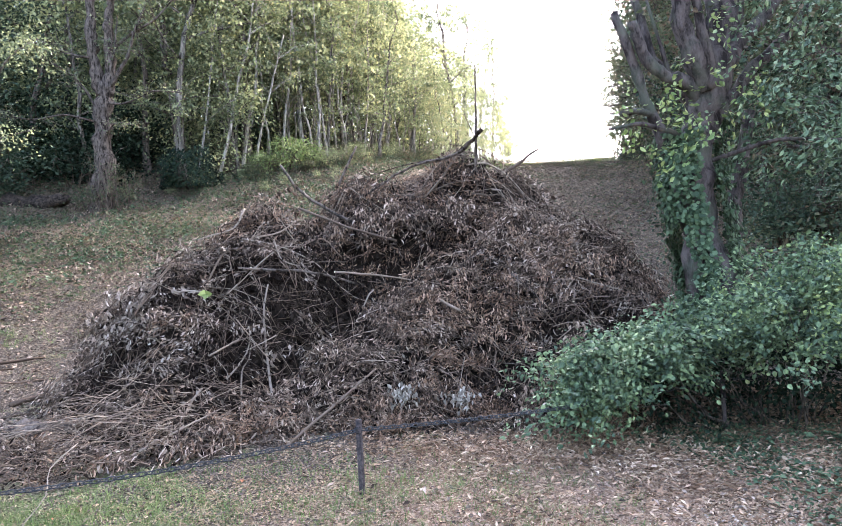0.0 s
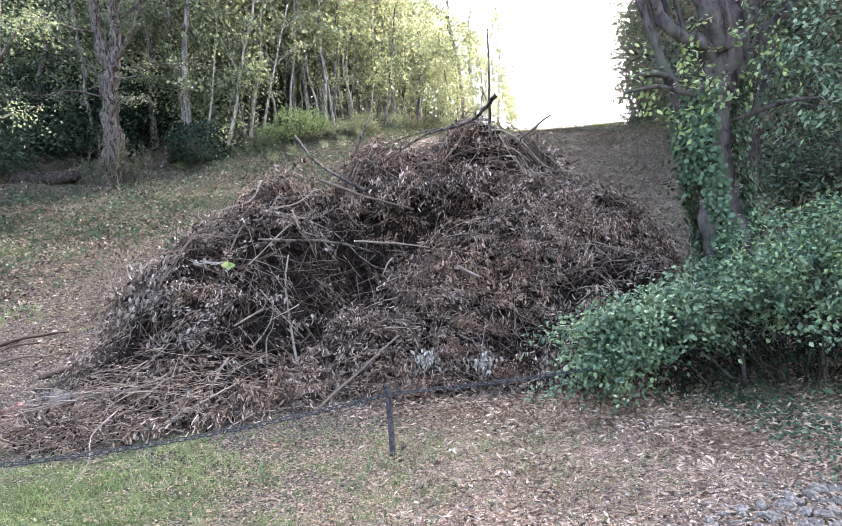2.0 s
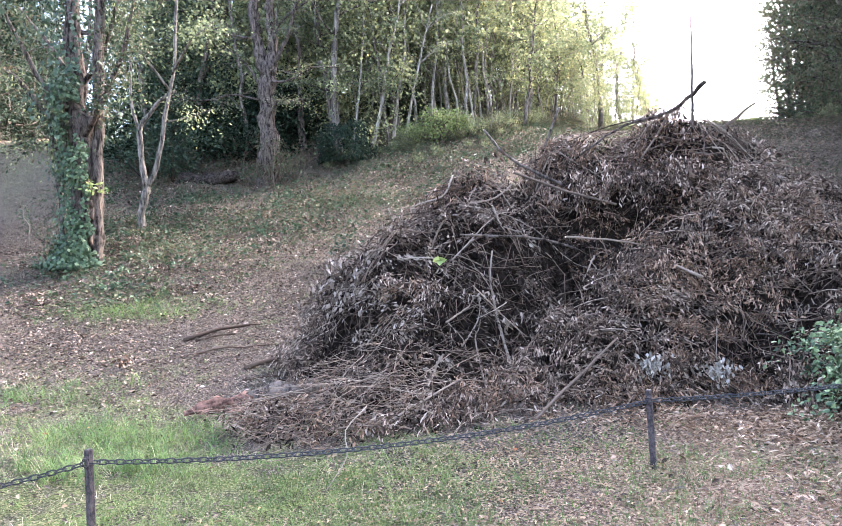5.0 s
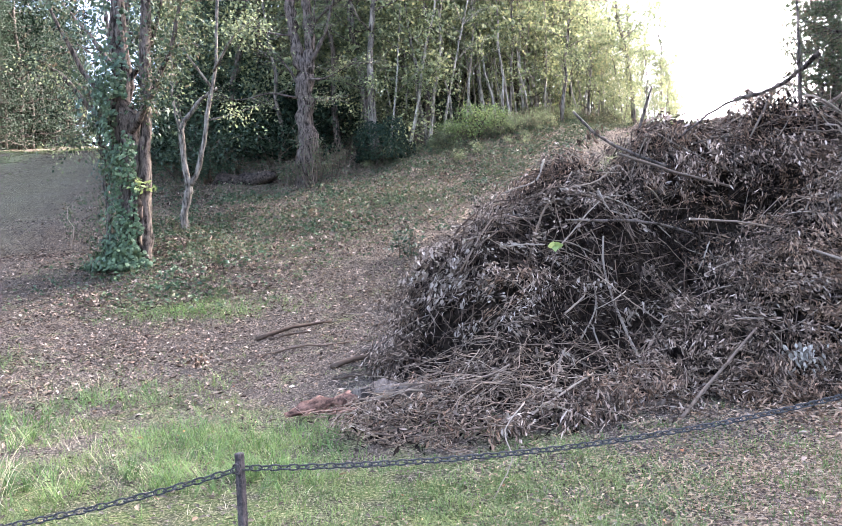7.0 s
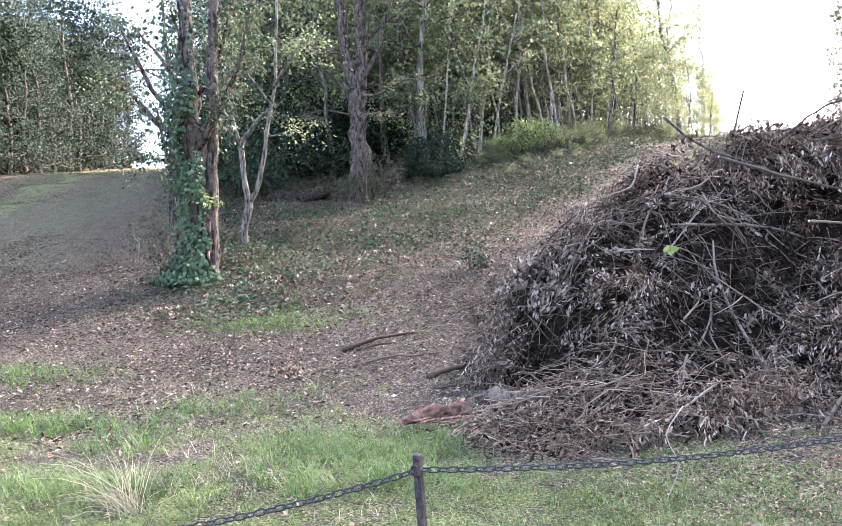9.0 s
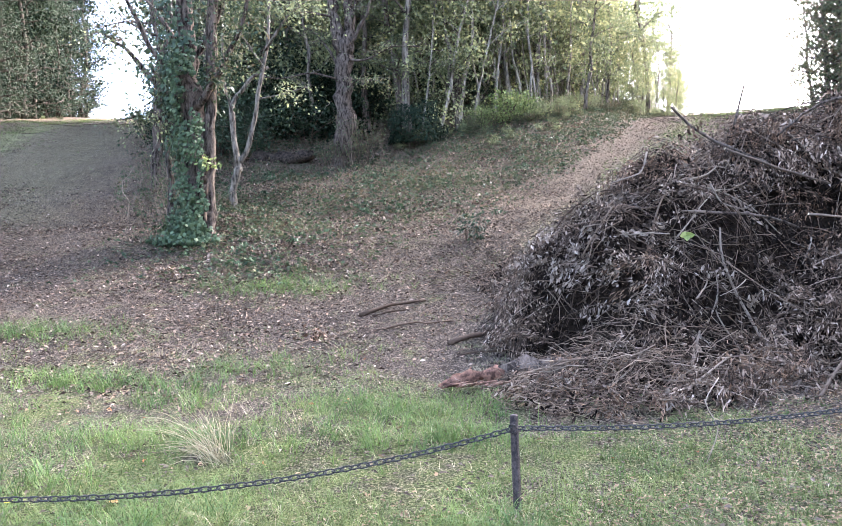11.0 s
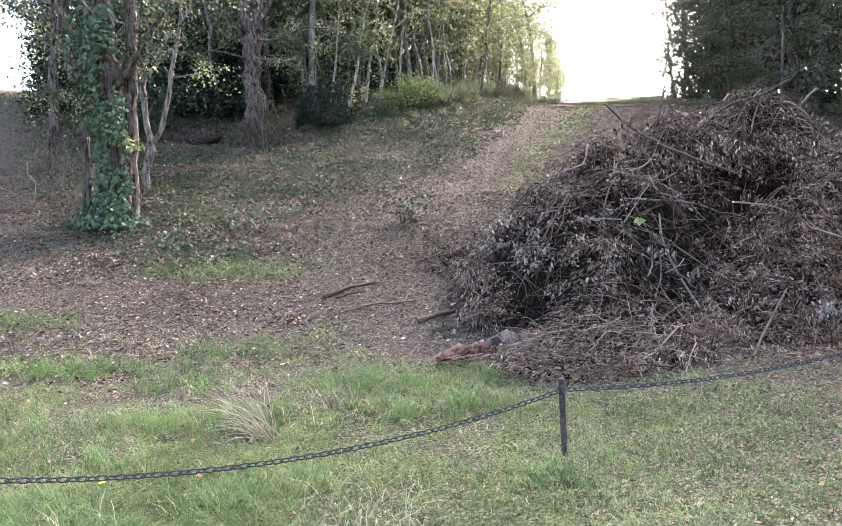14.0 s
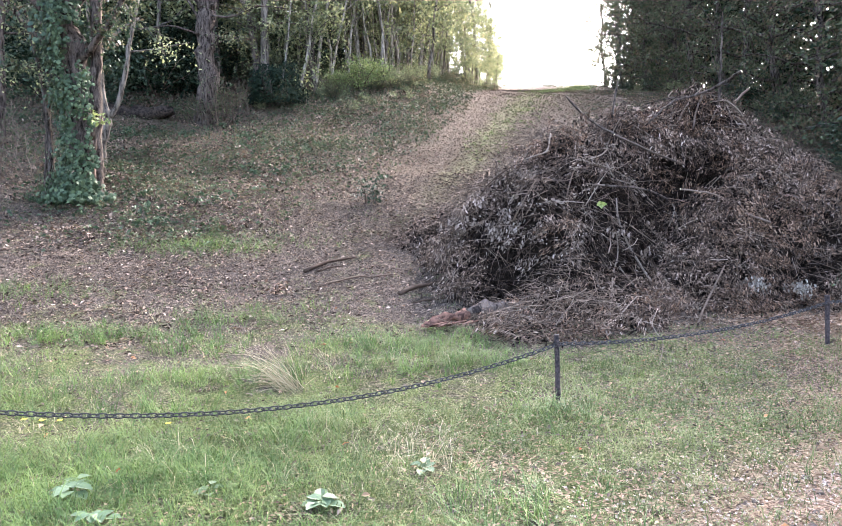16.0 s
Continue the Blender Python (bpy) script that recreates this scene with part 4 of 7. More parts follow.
def old_trunk_tree(x, y, height, r, bark, label, lean=(0, 0), fork=True, leafy=420, leafmat=M_WOODLEAF):
    z = float(ground_z(x, y))
    ob = thing("old_tree", (x, y, z), label, "tree")
    tb = Tubes()
    lx, ly = lean
    specs = [([(0, 0, -0.4), (0.0, 0, 0.5), (lx * 0.4, ly * 0.4, height * 0.4), (lx, ly, height * 0.46)], r * 1.25, r * 0.85)]
    if fork:
        specs += [([(lx, ly, height * 0.44), (lx - 0.4, ly, height * 0.62), (lx - 0.5, ly, height)], r * 0.62, r * 0.3),
                  ([(lx, ly, height * 0.44), (lx + 0.3, ly, height * 0.6), (lx + 0.45, ly, height)], r * 0.66, r * 0.3)]
    else:
        specs += [([(lx, ly, height * 0.54), (lx * 1.4, ly * 1.4, height)], r * 0.85, r * 0.5)]
    for i in range(20):
        h = height * rng.uniform(0.22, 0.95)
        a = rng.random() * 6.28
        L = rng.uniform(1.2, 3.0)
        b = np.array([lx * h / height, ly * h / height, h])
        specs.append(([b, b + np.array([math.cos(a) * L * 0.5, math.sin(a) * L * 0.5, 0.2]), b + np.array([math.cos(a) * L, math.sin(a) * L, rng.uniform(-0.3, 0.8)])], 0.04, 0.012))
    l = limb_set(tb, specs)
    part_of("trunk", tb.mesh("trunk", bark), ob)
    ends = np.concatenate([q[3:] for q in l[3:]])
    pick = rng.integers(0, len(ends), leafy)
    sprays("leafy_twig", ob, ends[pick], rand_dirs(leafy, -0.1, 0.3) * rng.uniform(0.4, 1.0, leafy)[:, None], 11, 0.1, leafmat, 0.1, 0.3)


def forked_elder():
    x, y = -10.3, 23.2
    ob = thing("old_tree", (x, y, float(ground_z(x, y))), "old forked tree with fissured grey-brown bark on the bank", "tree")
    tb = Tubes()
    l = limb_set(tb, [
        ([(-0.05, 0, -0.4), (0, 0, 0.15), (0.03, 0, 1.0), (-0.02, 0, 2.4), (0.04, 0, 3.5), (0.06, 0, 4.3)], 0.40, 0.29),
        ([(-0.02, 0, 3.9), (-0.2, 0, 4.7), (-0.36, 0, 5.6), (-0.36, 0, 6.4), (-0.48, 0.1, 7.6), (-0.5, 0.1, 9.0)], 0.23, 0.12),
        ([(0.12, 0, 3.9), (0.28, 0, 4.7), (0.22, 0, 5.6), (0.2, 0, 6.5), (0.34, 0, 7.4), (0.3, 0.1, 9.0)], 0.21, 0.11),
        ([(0.2, -0.1, 4.1), (0.55, -0.2, 4.5), (0.95, -0.2, 5.2), (1.15, -0.2, 6.0), (1.5, -0.2, 6.8)], 0.09, 0.03),
        ([(0.25, 0, 5.4), (0.9, 0, 6.0), (1.9, -0.1, 6.5), (2.7, -0.2, 7.4)], 0.07, 0.02),
        ([(-0.15, -0.1, 3.4), (-0.35, -0.2, 3.9), (-0.9, -0.2, 4.6), (-1.5, -0.3, 5.0)], 0.05, 0.02),
        ([(-0.3, -0.1, 5.2), (-1.1, -0.3, 5.3), (-2.2, -0.4, 5.9)], 0.05, 0.015),
        ([(0.22, -0.2, 2.6), (0.6, -0.4, 2.9), (1.1, -0.5, 2.8)], 0.035, 0.012),
        ([(-0.2, -0.2, 3.0), (-1.0, -0.5, 3.2), (-2.0, -0.6, 3.0), (-2.9, -0.7, 3.1)], 0.04, 0.012),
        ([(0.25, -0.2, 3.6), (0.9, -0.4, 3.5), (1.9, -0.5, 3.9), (2.8, -0.5, 3.8)], 0.04, 0.012),
        ([(0.3, -0.1, 4.6), (0.5, -0.2, 5.4), (0.6, -0.2, 6.6)], 0.05, 0.02),
    ])
    part_of("trunk", tb.mesh("trunk", M_BARKD), ob)
    tw = Tubes()
    ends, dirs = [], []
    for q in l[3:]:
        for _ in range(11):
            b = q[rng.integers(len(q) // 2, len(q))]
            d = rand_dirs(1, 0.0, 0.35)[0] * rng.uniform(0.4, 1.2)
            tw.add(bent(b, b + d, 5, 0.1), np.linspace(0.012, 0.004, 5), 4)
            ends += [b, b + d * 0.4]
            dirs += [d, rand_dirs(1, -0.1, 0.3)[0] * 0.5]
    part_of("twig", tw.mesh("twig", M_BARKG), ob, kind="stuff")
    sprays("leafy_twig", ob, np.array(ends[::2]), np.array(dirs[::2]), 13, 0.08, M_WOODLEAF, 0.09, 0.25)
    sprays("leafy_twig", ob, np.array(ends[1::2]), np.array(dirs[1::2]), 13, 0.08, M_BRAMBLE, 0.09, 0.25)


ivy_tree()
fork_tree()
forked_elder()
old_trunk_tree(-9.0, 27.0, 8.0, 0.16, M_BARK, "leaning grey stump-like tree beside dark shrubs", (-0.5, 0), False)
old_trunk_tree(-9.6, 36.0, 14.0, 0.36, M_BARKD, "massive dark tree trunk deep in the wood", (0.3, 0), False)
old_trunk_tree(-15.8, 20.5, 9.0, 0.14, M_BARKD, "grey tree with spreading bare side branches", (0.3, 0), True, 260, M_BRAMBLE)
for x, y, s in ((-4.9, 27.5, 0.85), (-5.7, 27.1, 0.7), (-4.1, 28.1, 0.8)):
    put_shrub(4, x, y, s)
for x, y, s in ((-3.5, 28.6, 1.0), (-3.0, 29.8, 1.0), (-2.2, 31.4, 1.1), (-1.2, 33.5, 1.0), (-6.4, 26.6, 0.7)):
    put_shrub(0, x, y, s)
for x, y, s in ((-6.0, 26.6, 0.7), (-4.3, 27.6, 0.7), (-2.9, 29.0, 0.7), (-0.6, 34.0, 0.8), (0.6, 37.0, 0.9)):
    put_shrub(1, x, y, s)
for x, y, s in ((-8.7, 25.2, 0.7), (-8.0, 25.8, 0.8), (-7.3, 26.4, 0.8), (-3.6, 26.8, 0.5), (-2.4, 29.5, 0.6), (-7.0, 26.6, 0.45), (-5.6, 26.6, 0.5)):
    put_shrub(2, x, y, s)
for x, y, s in ((-14.2, 23.6, 1.1), (-15.7, 24.6, 1.4), (-12.6, 26.0, 1.3), (-14.8, 26.0, 1.6), (-16.0, 28.5, 1.8), (-11.5, 29.0, 1.7)):
    put_shrub(3, x, y, s)


# slim leaning stems along the wood's edge
def edge_stem(x, y, dx, h, r, leafmat):
    z = float(ground_z(x, y))
    ob = thing("slender_tree", (x, y, z), "slim leaning tree with pale grey bark and thin yellow-green leaves", "tree", "slim trees at the wood's edge")
    tb = Tubes()
    w = rng.normal(0, 0.12, 3)
    stem = limb_set(tb, [([(0, 0, -0.3), (dx * 0.25 + w[0], 0, h * 0.25), (dx * 0.5 + w[1], 0.1, h * 0.5), (dx * 0.75 + w[2], 0.1, h * 0.75), (dx, 0.2, h)], r, r * 0.4)], 6)[0]
    specs = []
    for i in range(11):
        b = stem[rng.integers(5, 16)]
        a, L = rng.random() * 6.28, rng.uniform(0.8, 2.0)
        specs.append(([b, b + np.array([math.cos(a) * L * 0.5, math.sin(a) * L * 0.5, 0.45 * L]), b + np.array([math.cos(a) * L, math.sin(a) * L, 0.6 * L])], r * 0.32, 0.008))
    ends = np.concatenate([q[2:] for q in limb_set(tb, specs, 4)])
    part_of("trunk", tb.mesh("trunk", M_BARKL), ob)
    pick = rng.integers(0, len(ends), 110)
    sprays("leafy_twig", ob, ends[pick], rand_dirs(110, -0.1, 0.3) * rng.uniform(0.3, 0.8, 110)[:, None], 9, 0.11, leafmat, 0.1, 0.3)


for k, (x, y, dx, h, r) in enumerate(((-7.49, 26.8, 1.5, 7.0, 0.075), (-6.76, 27.9, 1.0, 6.6, 0.085), (-6.2, 27.4, 1.3, 5.6, 0.06), (-4.73, 31.3, -0.5, 6.5, 0.11), (-3.37, 32.7, 0.1, 8.0, 0.06), (-3.06, 33.0, -0.1, 8.5, 0.07),
                                      (-2.37, 36.5, -0.1, 8.0, 0.09), (-1.9, 37.5, 0.1, 8.0, 0.08), (-1.2, 38.0, 0.3, 8.0, 0.14), (-8.1, 26.2, 0.9, 7.5, 0.05), (-5.4, 29.2, 0.7, 7.5, 0.06), (0.4, 40.0, 0.2, 7.0, 0.1))):
    edge_stem(x, y, dx, h, r, M_YELLOW if k % 2 else M_WOODLEAF)


# dark ivy heaped against the leaning stump, and shoots round the old tree
def ivy_mound(x, y, w, h):
    z = float(ground_z(x, y))
    ob = thing("ivy_mound", (x, y, z), "rounded mound of dark ivy heaped against a stump", "ivy")
    tb = Tubes()
    for i in range(9):
        a = rng.random() * 6.28
        tb.add(bent((0, 0, -0.1), (math.cos(a) * w * 0.8, math.sin(a) * w * 0.6, h * rng.uniform(0.3, 0.8)), 6, 0.1, 0.15), np.linspace(0.03, 0.01, 6), 4)
    part_of("stem", tb.mesh("stem", M_TWIG), ob, kind="stuff")
    n = 3400
    d = rand_dirs(n, 0.25, 0.7)
    d[:, 2] = np.abs(d[:, 2])
    c = d * np.array([w, w * 0.8, h]) * (0.75 + 0.3 * rng.random(n) + 0.35 * vnoise(d[:, 0] * 2.2, d[:, 2] * 2.6, 12))[:, None]
    ax = unit(np.stack([rng.normal(0, 0.4, n), rng.normal(0, 0.4, n) - 0.2, -1 + 0 * d[:, 0]], -1) + d * 0.4)
    L = 0.085 * (0.6 + 0.8 * rng.random(n))
    v, f = leaf_arrays(c, ax, np.cross(d, ax) + rng.normal(0, 0.3, (n, 3)), L, L * 0.85, -0.1, True)
    part_of("leaves", mesh_of("leaves", v, f, M_CONIFER_SHADE), ob, kind="stuff")


ivy_mound(-8.2, 25.7, 1.25, 1.45)


def shoots(x, y, n, h, w):
    ob = thing("sucker_shoots", (x, y, float(ground_z(x, y))), "thin bare shoots with a few withered leaves", "shoots", "shoots round old trunks")
    tb = Tubes()
    ends, dirs = [], []
    for i in range(n):
        b = np.array([rng.normal(0, w), rng.normal(0, w * 0.5), -0.05])
        e = b + np.array([rng.normal(0, 0.3), rng.normal(0, 0.2), h * rng.uniform(0.4, 1.1)])
        q = bent(b, e, 6, 0.16)
        tb.add(q, np.linspace(0.016, 0.005, 6), 4)
        for j in range(3):
            e2 = q[2 + j] + np.array([rng.normal(0, 0.25), rng.normal(0, 0.2), rng.uniform(0.05, 0.4)])
            tb.add(bent(q[2 + j], e2, 4, 0.08), np.linspace(0.007, 0.003, 4), 4)
            ends.append(q[2 + j]), dirs.append(e2 - q[2 + j])
    part_of("stem", tb.mesh("stem", M_BRANCH), ob, kind="stuff")
    sprays("leaves", ob, np.array(ends), np.array(dirs), 14, 0.075, M_BRAMBLE, 0.07, 0.2)


for x, y, n, h, w in ((-10.0, 22.8, 12, 1.9, 0.35), (-9.5, 23.0, 9, 1.5, 0.3), (-10.7, 23.0, 8, 1.1, 0.25), (-13.4, 17.2, 7, 1.4, 0.6), (-14.6, 18.4, 6, 1.1, 0.6), (-15.8, 19.8, 7, 1.5, 0.7), (-12.6, 15.6, 6, 0.9, 0.4)):
    shoots(x, y, n, h, w)


# fallen trunk in the hollow
def fallen_trunk():
    x, y = -12.3, 23.2
    z = float(ground_z(x, y))
    ob = thing("fallen_log", (x, y, z), "rotten fallen trunk, the wood's shade put into its near-black colour", "log")
    tb = Tubes()
    tb.add(bent((-1.5, 0.3, 0.1), (0.9, -0.1, 0.25), 9, 0.05), [0.2, 0.36, 0.3, 0.36, 0.28, 0.33, 0.24, 0.26, 0.1], 8, 0.45)
    # Near-black wood colour: the conifers' shade on the log is painted in.
    part_of("bole", tb.mesh("bole", M_LOGSHADE), ob)
    t2 = Tubes()
    t2.add(bent((0.1, -0.15, 0.3), (0.85, -0.2, 0.36), 6, 0.05), [0.02, 0.035, 0.03, 0.035, 0.025, 0.01], 6, 0.5)
    part_of("splintered_end", t2.mesh("splintered_end", M_BARKD), ob, "splintered dark broken wood")


fallen_trunk()


# big tree beside the pile, trunk in ivy, smooth dark limbs
def big_right_tree():
    x, y = 3.55, 8.75
    z = float(ground_z(x, y))
    ob = thing("ivy_trunk_tree", (x, y, z), "large smooth-barked tree with ivy up its trunk and spreading limbs", "tree")
    tb = Tubes()
    l = limb_set(tb, [
        ([(0.1, 0, -0.3), (0.1, 0, 0.5), (0.05, 0, 1.5), (0.0, 0, 2.5), (0.15, 0, 3.4), (0.45, 0, 4.2), (0.6, 0.1, 6.0)], 0.36, 0.17),
        ([(-0.18, 0, 2.5), (-0.42, -0.1, 3.05), (-0.6, -0.15, 3.5), (-0.8, -0.2, 4.1), (-0.97, -0.2, 4.62)], 0.085, 0.055),
        ([(0.15, -0.05, 3.5), (-0.05, -0.15, 3.7), (-0.33, -0.2, 3.75), (-0.55, -0.25, 3.9), (-0.72, -0.28, 4.25), (-0.78, -0.3, 4.45)], 0.1, 0.06),
        ([(-0.5, -0.15, 3.3), (-0.75, -0.2, 3.35), (-0.95, -0.25, 3.3)], 0.045, 0.035),
        ([(-0.3, -0.2, 3.75), (-0.4, -0.2, 4.2), (-0.55, -0.2, 4.8)], 0.03, 0.02),
        ([(0.2, -0.1, 3.6), (-0.05, -0.25, 4.1), (-0.2, -0.3, 4.6), (-0.1, -0.3, 5.6)], 0.15, 0.1),
        ([(0.45, -0.1, 3.9), (0.75, 0.1, 4.3), (1.2, 0.2, 4.7), (1.7, 0.2, 5.4)], 0.12, 0.06),
        ([(0.1, -0.1, 2.6), (-0.25, -0.3, 3.0), (-0.75, -0.4, 3.15), (-1.2, -0.5, 3.05)], 0.05, 0.015),
        ([(0.3, -0.1, 3.5), (0.1, -0.3, 4.3), (-0.1, -0.3, 5.5)], 0.09, 0.045),
        ([(0.3, 0, 3.2), (0.9, 0.3, 3.9), (1.6, 0.4, 4.5), (2.4, 0.5, 5.5)], 0.09, 0.05),
        ([(0.4, 0, 3.7), (0.8, 0.2, 4.6), (1.0, 0.3, 6.0)], 0.11, 0.06),
        ([(0.2, -0.1, 2.7), (0.9, -0.4, 2.9), (1.8, -0.6, 2.8), (2.6, -0.8, 2.6)], 0.03, 0.012),
        ([(0.2, 0, 3.3), (-0.3, 0.4, 4.2), (-0.5, 0.6, 5.5)], 0.1, 0.05),
        ([(0.55, 0.3, -0.3), (0.6, 0.4, 1.0), (0.75, 0.5, 2.2), (1.1, 0.6, 3.5)], 0.13, 0.08),
    ])
    part_of("trunk", tb.mesh("trunk", M_BARKM), ob)
    ivy_on(l[0][:15], np.full(15, 0.36), 6500, 0.055, M_IVY, "ivy", ob, (1.9, 4.6), 0.06, 0.12)
    ivy_on(l[0][2:16], np.full(14, 0.34), 1500, 0.06, M_IVY, "ivy", ob, (5.3, 6.6), 0.08, 0.4)
    # yellow-green sprigs over the limbs
    st = np.array([(-0.6, -0.4, 2.7), (-0.9, -0.4, 3.0), (-0.5, -0.5, 3.2), (-1.0, -0.4, 3.3), (-0.2, -0.5, 2.9), (-0.7, -0.5, 2.5), (0.2, -0.6, 3.1), (0.0, -0.6, 3.6), (0.1, -0.6, 4.1), (0.4, -0.6, 3.4)])
    st = st[rng.integers(0, len(st), 46)] + rng.normal(0, 0.12, (46, 3)) + np.array([0.1, 0, 0.2])
    sprays("sprig", ob, st, rand_dirs(46, -0.15, 0.6) * 0.35, 9, 0.075, M_LIME, 0.04, 0.2, 0.55, "pale yellow-green leaf sprigs")
    n = 470
    st = np.stack([rng.uniform(0.45, 3.6, n), rng.uniform(-1.6, 0.4, n), rng.uniform(1.9, 5.4, n)], -1)
    st = st[st[:, 2] > 2.9 - 0.35 * st[:, 0]]
    d = rand_dirs(len(st), -0.1, 0.2) * rng.uniform(0.35, 0.8, len(st))[:, None]
    tw = Tubes()
    for p, q in zip(st[::5], d[::5]):
        tw.add(bent(p - q * 0.3, p + q * 0.7, 5, 0.15), [0.008, 0.007, 0.006, 0.005, 0.003], 4)
    part_of("twig", tw.mesh("twig", M_BARKD), ob, kind="stuff")
    sprays("leafy_twig", ob, st, d, 17, 0.07, M_CANOPY, 0.06, 0.6, 0.55, "", 0.4)
    n = 300
    st = np.stack([rng.uniform(-0.4, 3.5, n), rng.uniform(-0.2, 1.6, n), rng.uniform(4.4, 6.5, n)], -1)
    sprays("leafy_twig", ob, st, rand_dirs(n, 0, 0.4) * 0.6, 14, 0.075, M_BRAMBLE, 0.1, 0.3, 0.6)
    n = 420
    st = np.stack([rng.uniform(0.3, 4.0, n), rng.uniform(0.3, 2.0, n), rng.uniform(0.3, 4.5, n)], -1)
    sprays("leafy_twig", ob, st, rand_dirs(n, 0, 0.3) * 0.6, 22, 0.06, M_DARKLEAF, 0.13, 0.3, 0.6)


big_right_tree()


# leafy bush in front of that tree
def green_bush():
    x, y = 3.7, 7.0
    z = float(ground_z(x, y))
    ob = thing("green_bush", (x, y, z), "dense bright green bush spilling onto the leaf-strewn verge", "bush")
    tb = Tubes()
    C, D = [], []
    for i in range(900):
        u = rng.uniform(-2.4, 2.6)
        top = np.interp(u, [-2.5, -1.7, -0.9, 0, 1.2, 2.6], [0.75, 1.0, 1.25, 1.75, 2.0, 2.1]) * (1 + 0.16 * float(vnoise(u * 1.7, i * 0.0, 95)))
        v = rng.normal(0, 1)
        fr = np.interp(u, [-2.5, -1.5, 0, 2.6], [0.35, 0.6, 1.05, 1.3])
        yy = np.clip(v, -1.6, 1.6) / 1.6 * fr
        hh = top * math.sqrt(max(0.05, 1 - (yy / (fr * 1.15)) ** 2)) * rng.uniform(0.72, 1.05) if rng.random() < 0.6 else rng.uniform(0.12, 0.85) * top
        low = float(np.interp(u, [-2.0, -1.5, 2.6], [0.28, 0.68, 0.8]))
        if hh < low:
            hh = low + rng.uniform(0, 0.4)
        lump = float(vnoise(u * 2.0 + 0.4 * yy, hh * 2.6, 96))
        if lump < -0.2 and yy < 0.3:
            continue
        yy -= 0.3 * lump
        C.append((u, yy - (0.1 if hh < top * 0.8 else 0), hh))
        D.append((rng.normal(0, 0.25) - 0.1, -0.25 + rng.normal(0, 0.25), rng.normal(0.0, 0.15)))
    C, D = np.array(C), np.array(D)
    for p in C[::14]:
        a = (p[0] * 0.35 + rng.normal(0, 0.1), p[1] * 0.2 + 0.1, -0.05)
        tb.add(bent(a, p, 6, 0.22, 0.12), np.linspace(0.010, 0.003, 6), 4)
    part_of("stem", tb.mesh("stem", M_BARKD), ob, kind="stuff")
    sprays("foliage", ob, C, D, 46, 0.05, M_BUSH, 0.065, 0.35, 0.66, "", 0.55)
    # The bush's dark hollow is painted: inner leaves take a near-black colour for shade.
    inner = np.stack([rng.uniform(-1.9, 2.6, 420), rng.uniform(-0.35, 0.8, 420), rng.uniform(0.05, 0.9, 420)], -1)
    sprays("shaded_foliage", ob, inner, rand_dirs(420, 0, 0.4) * 0.25, 22, 0.05, M_CONIFER_SHADE, 0.08, 0.3, 0.6, "inner leaves of the bush, its shade put into their dark colour", 0.6)
    pick = C[:, 0] > -0.6
    sprays("pale_foliage", ob, C[pick][::4] + np.array([0, -0.1, 0.05]), D[pick][::5], 24, 0.038, M_LIME, 0.06, 0.45, 0.7, "paler sunlit shoots")
    sprays("sprig", ob, np.array([(0.35, -1.05, 0.55)]), np.array([(0.1, -0.05, -0.2)]), 6, 0.14, M_LIME, 0.05, 0.3, 0.8, "large yellow-green leaves low in the bush")
    return ob


green_bush()


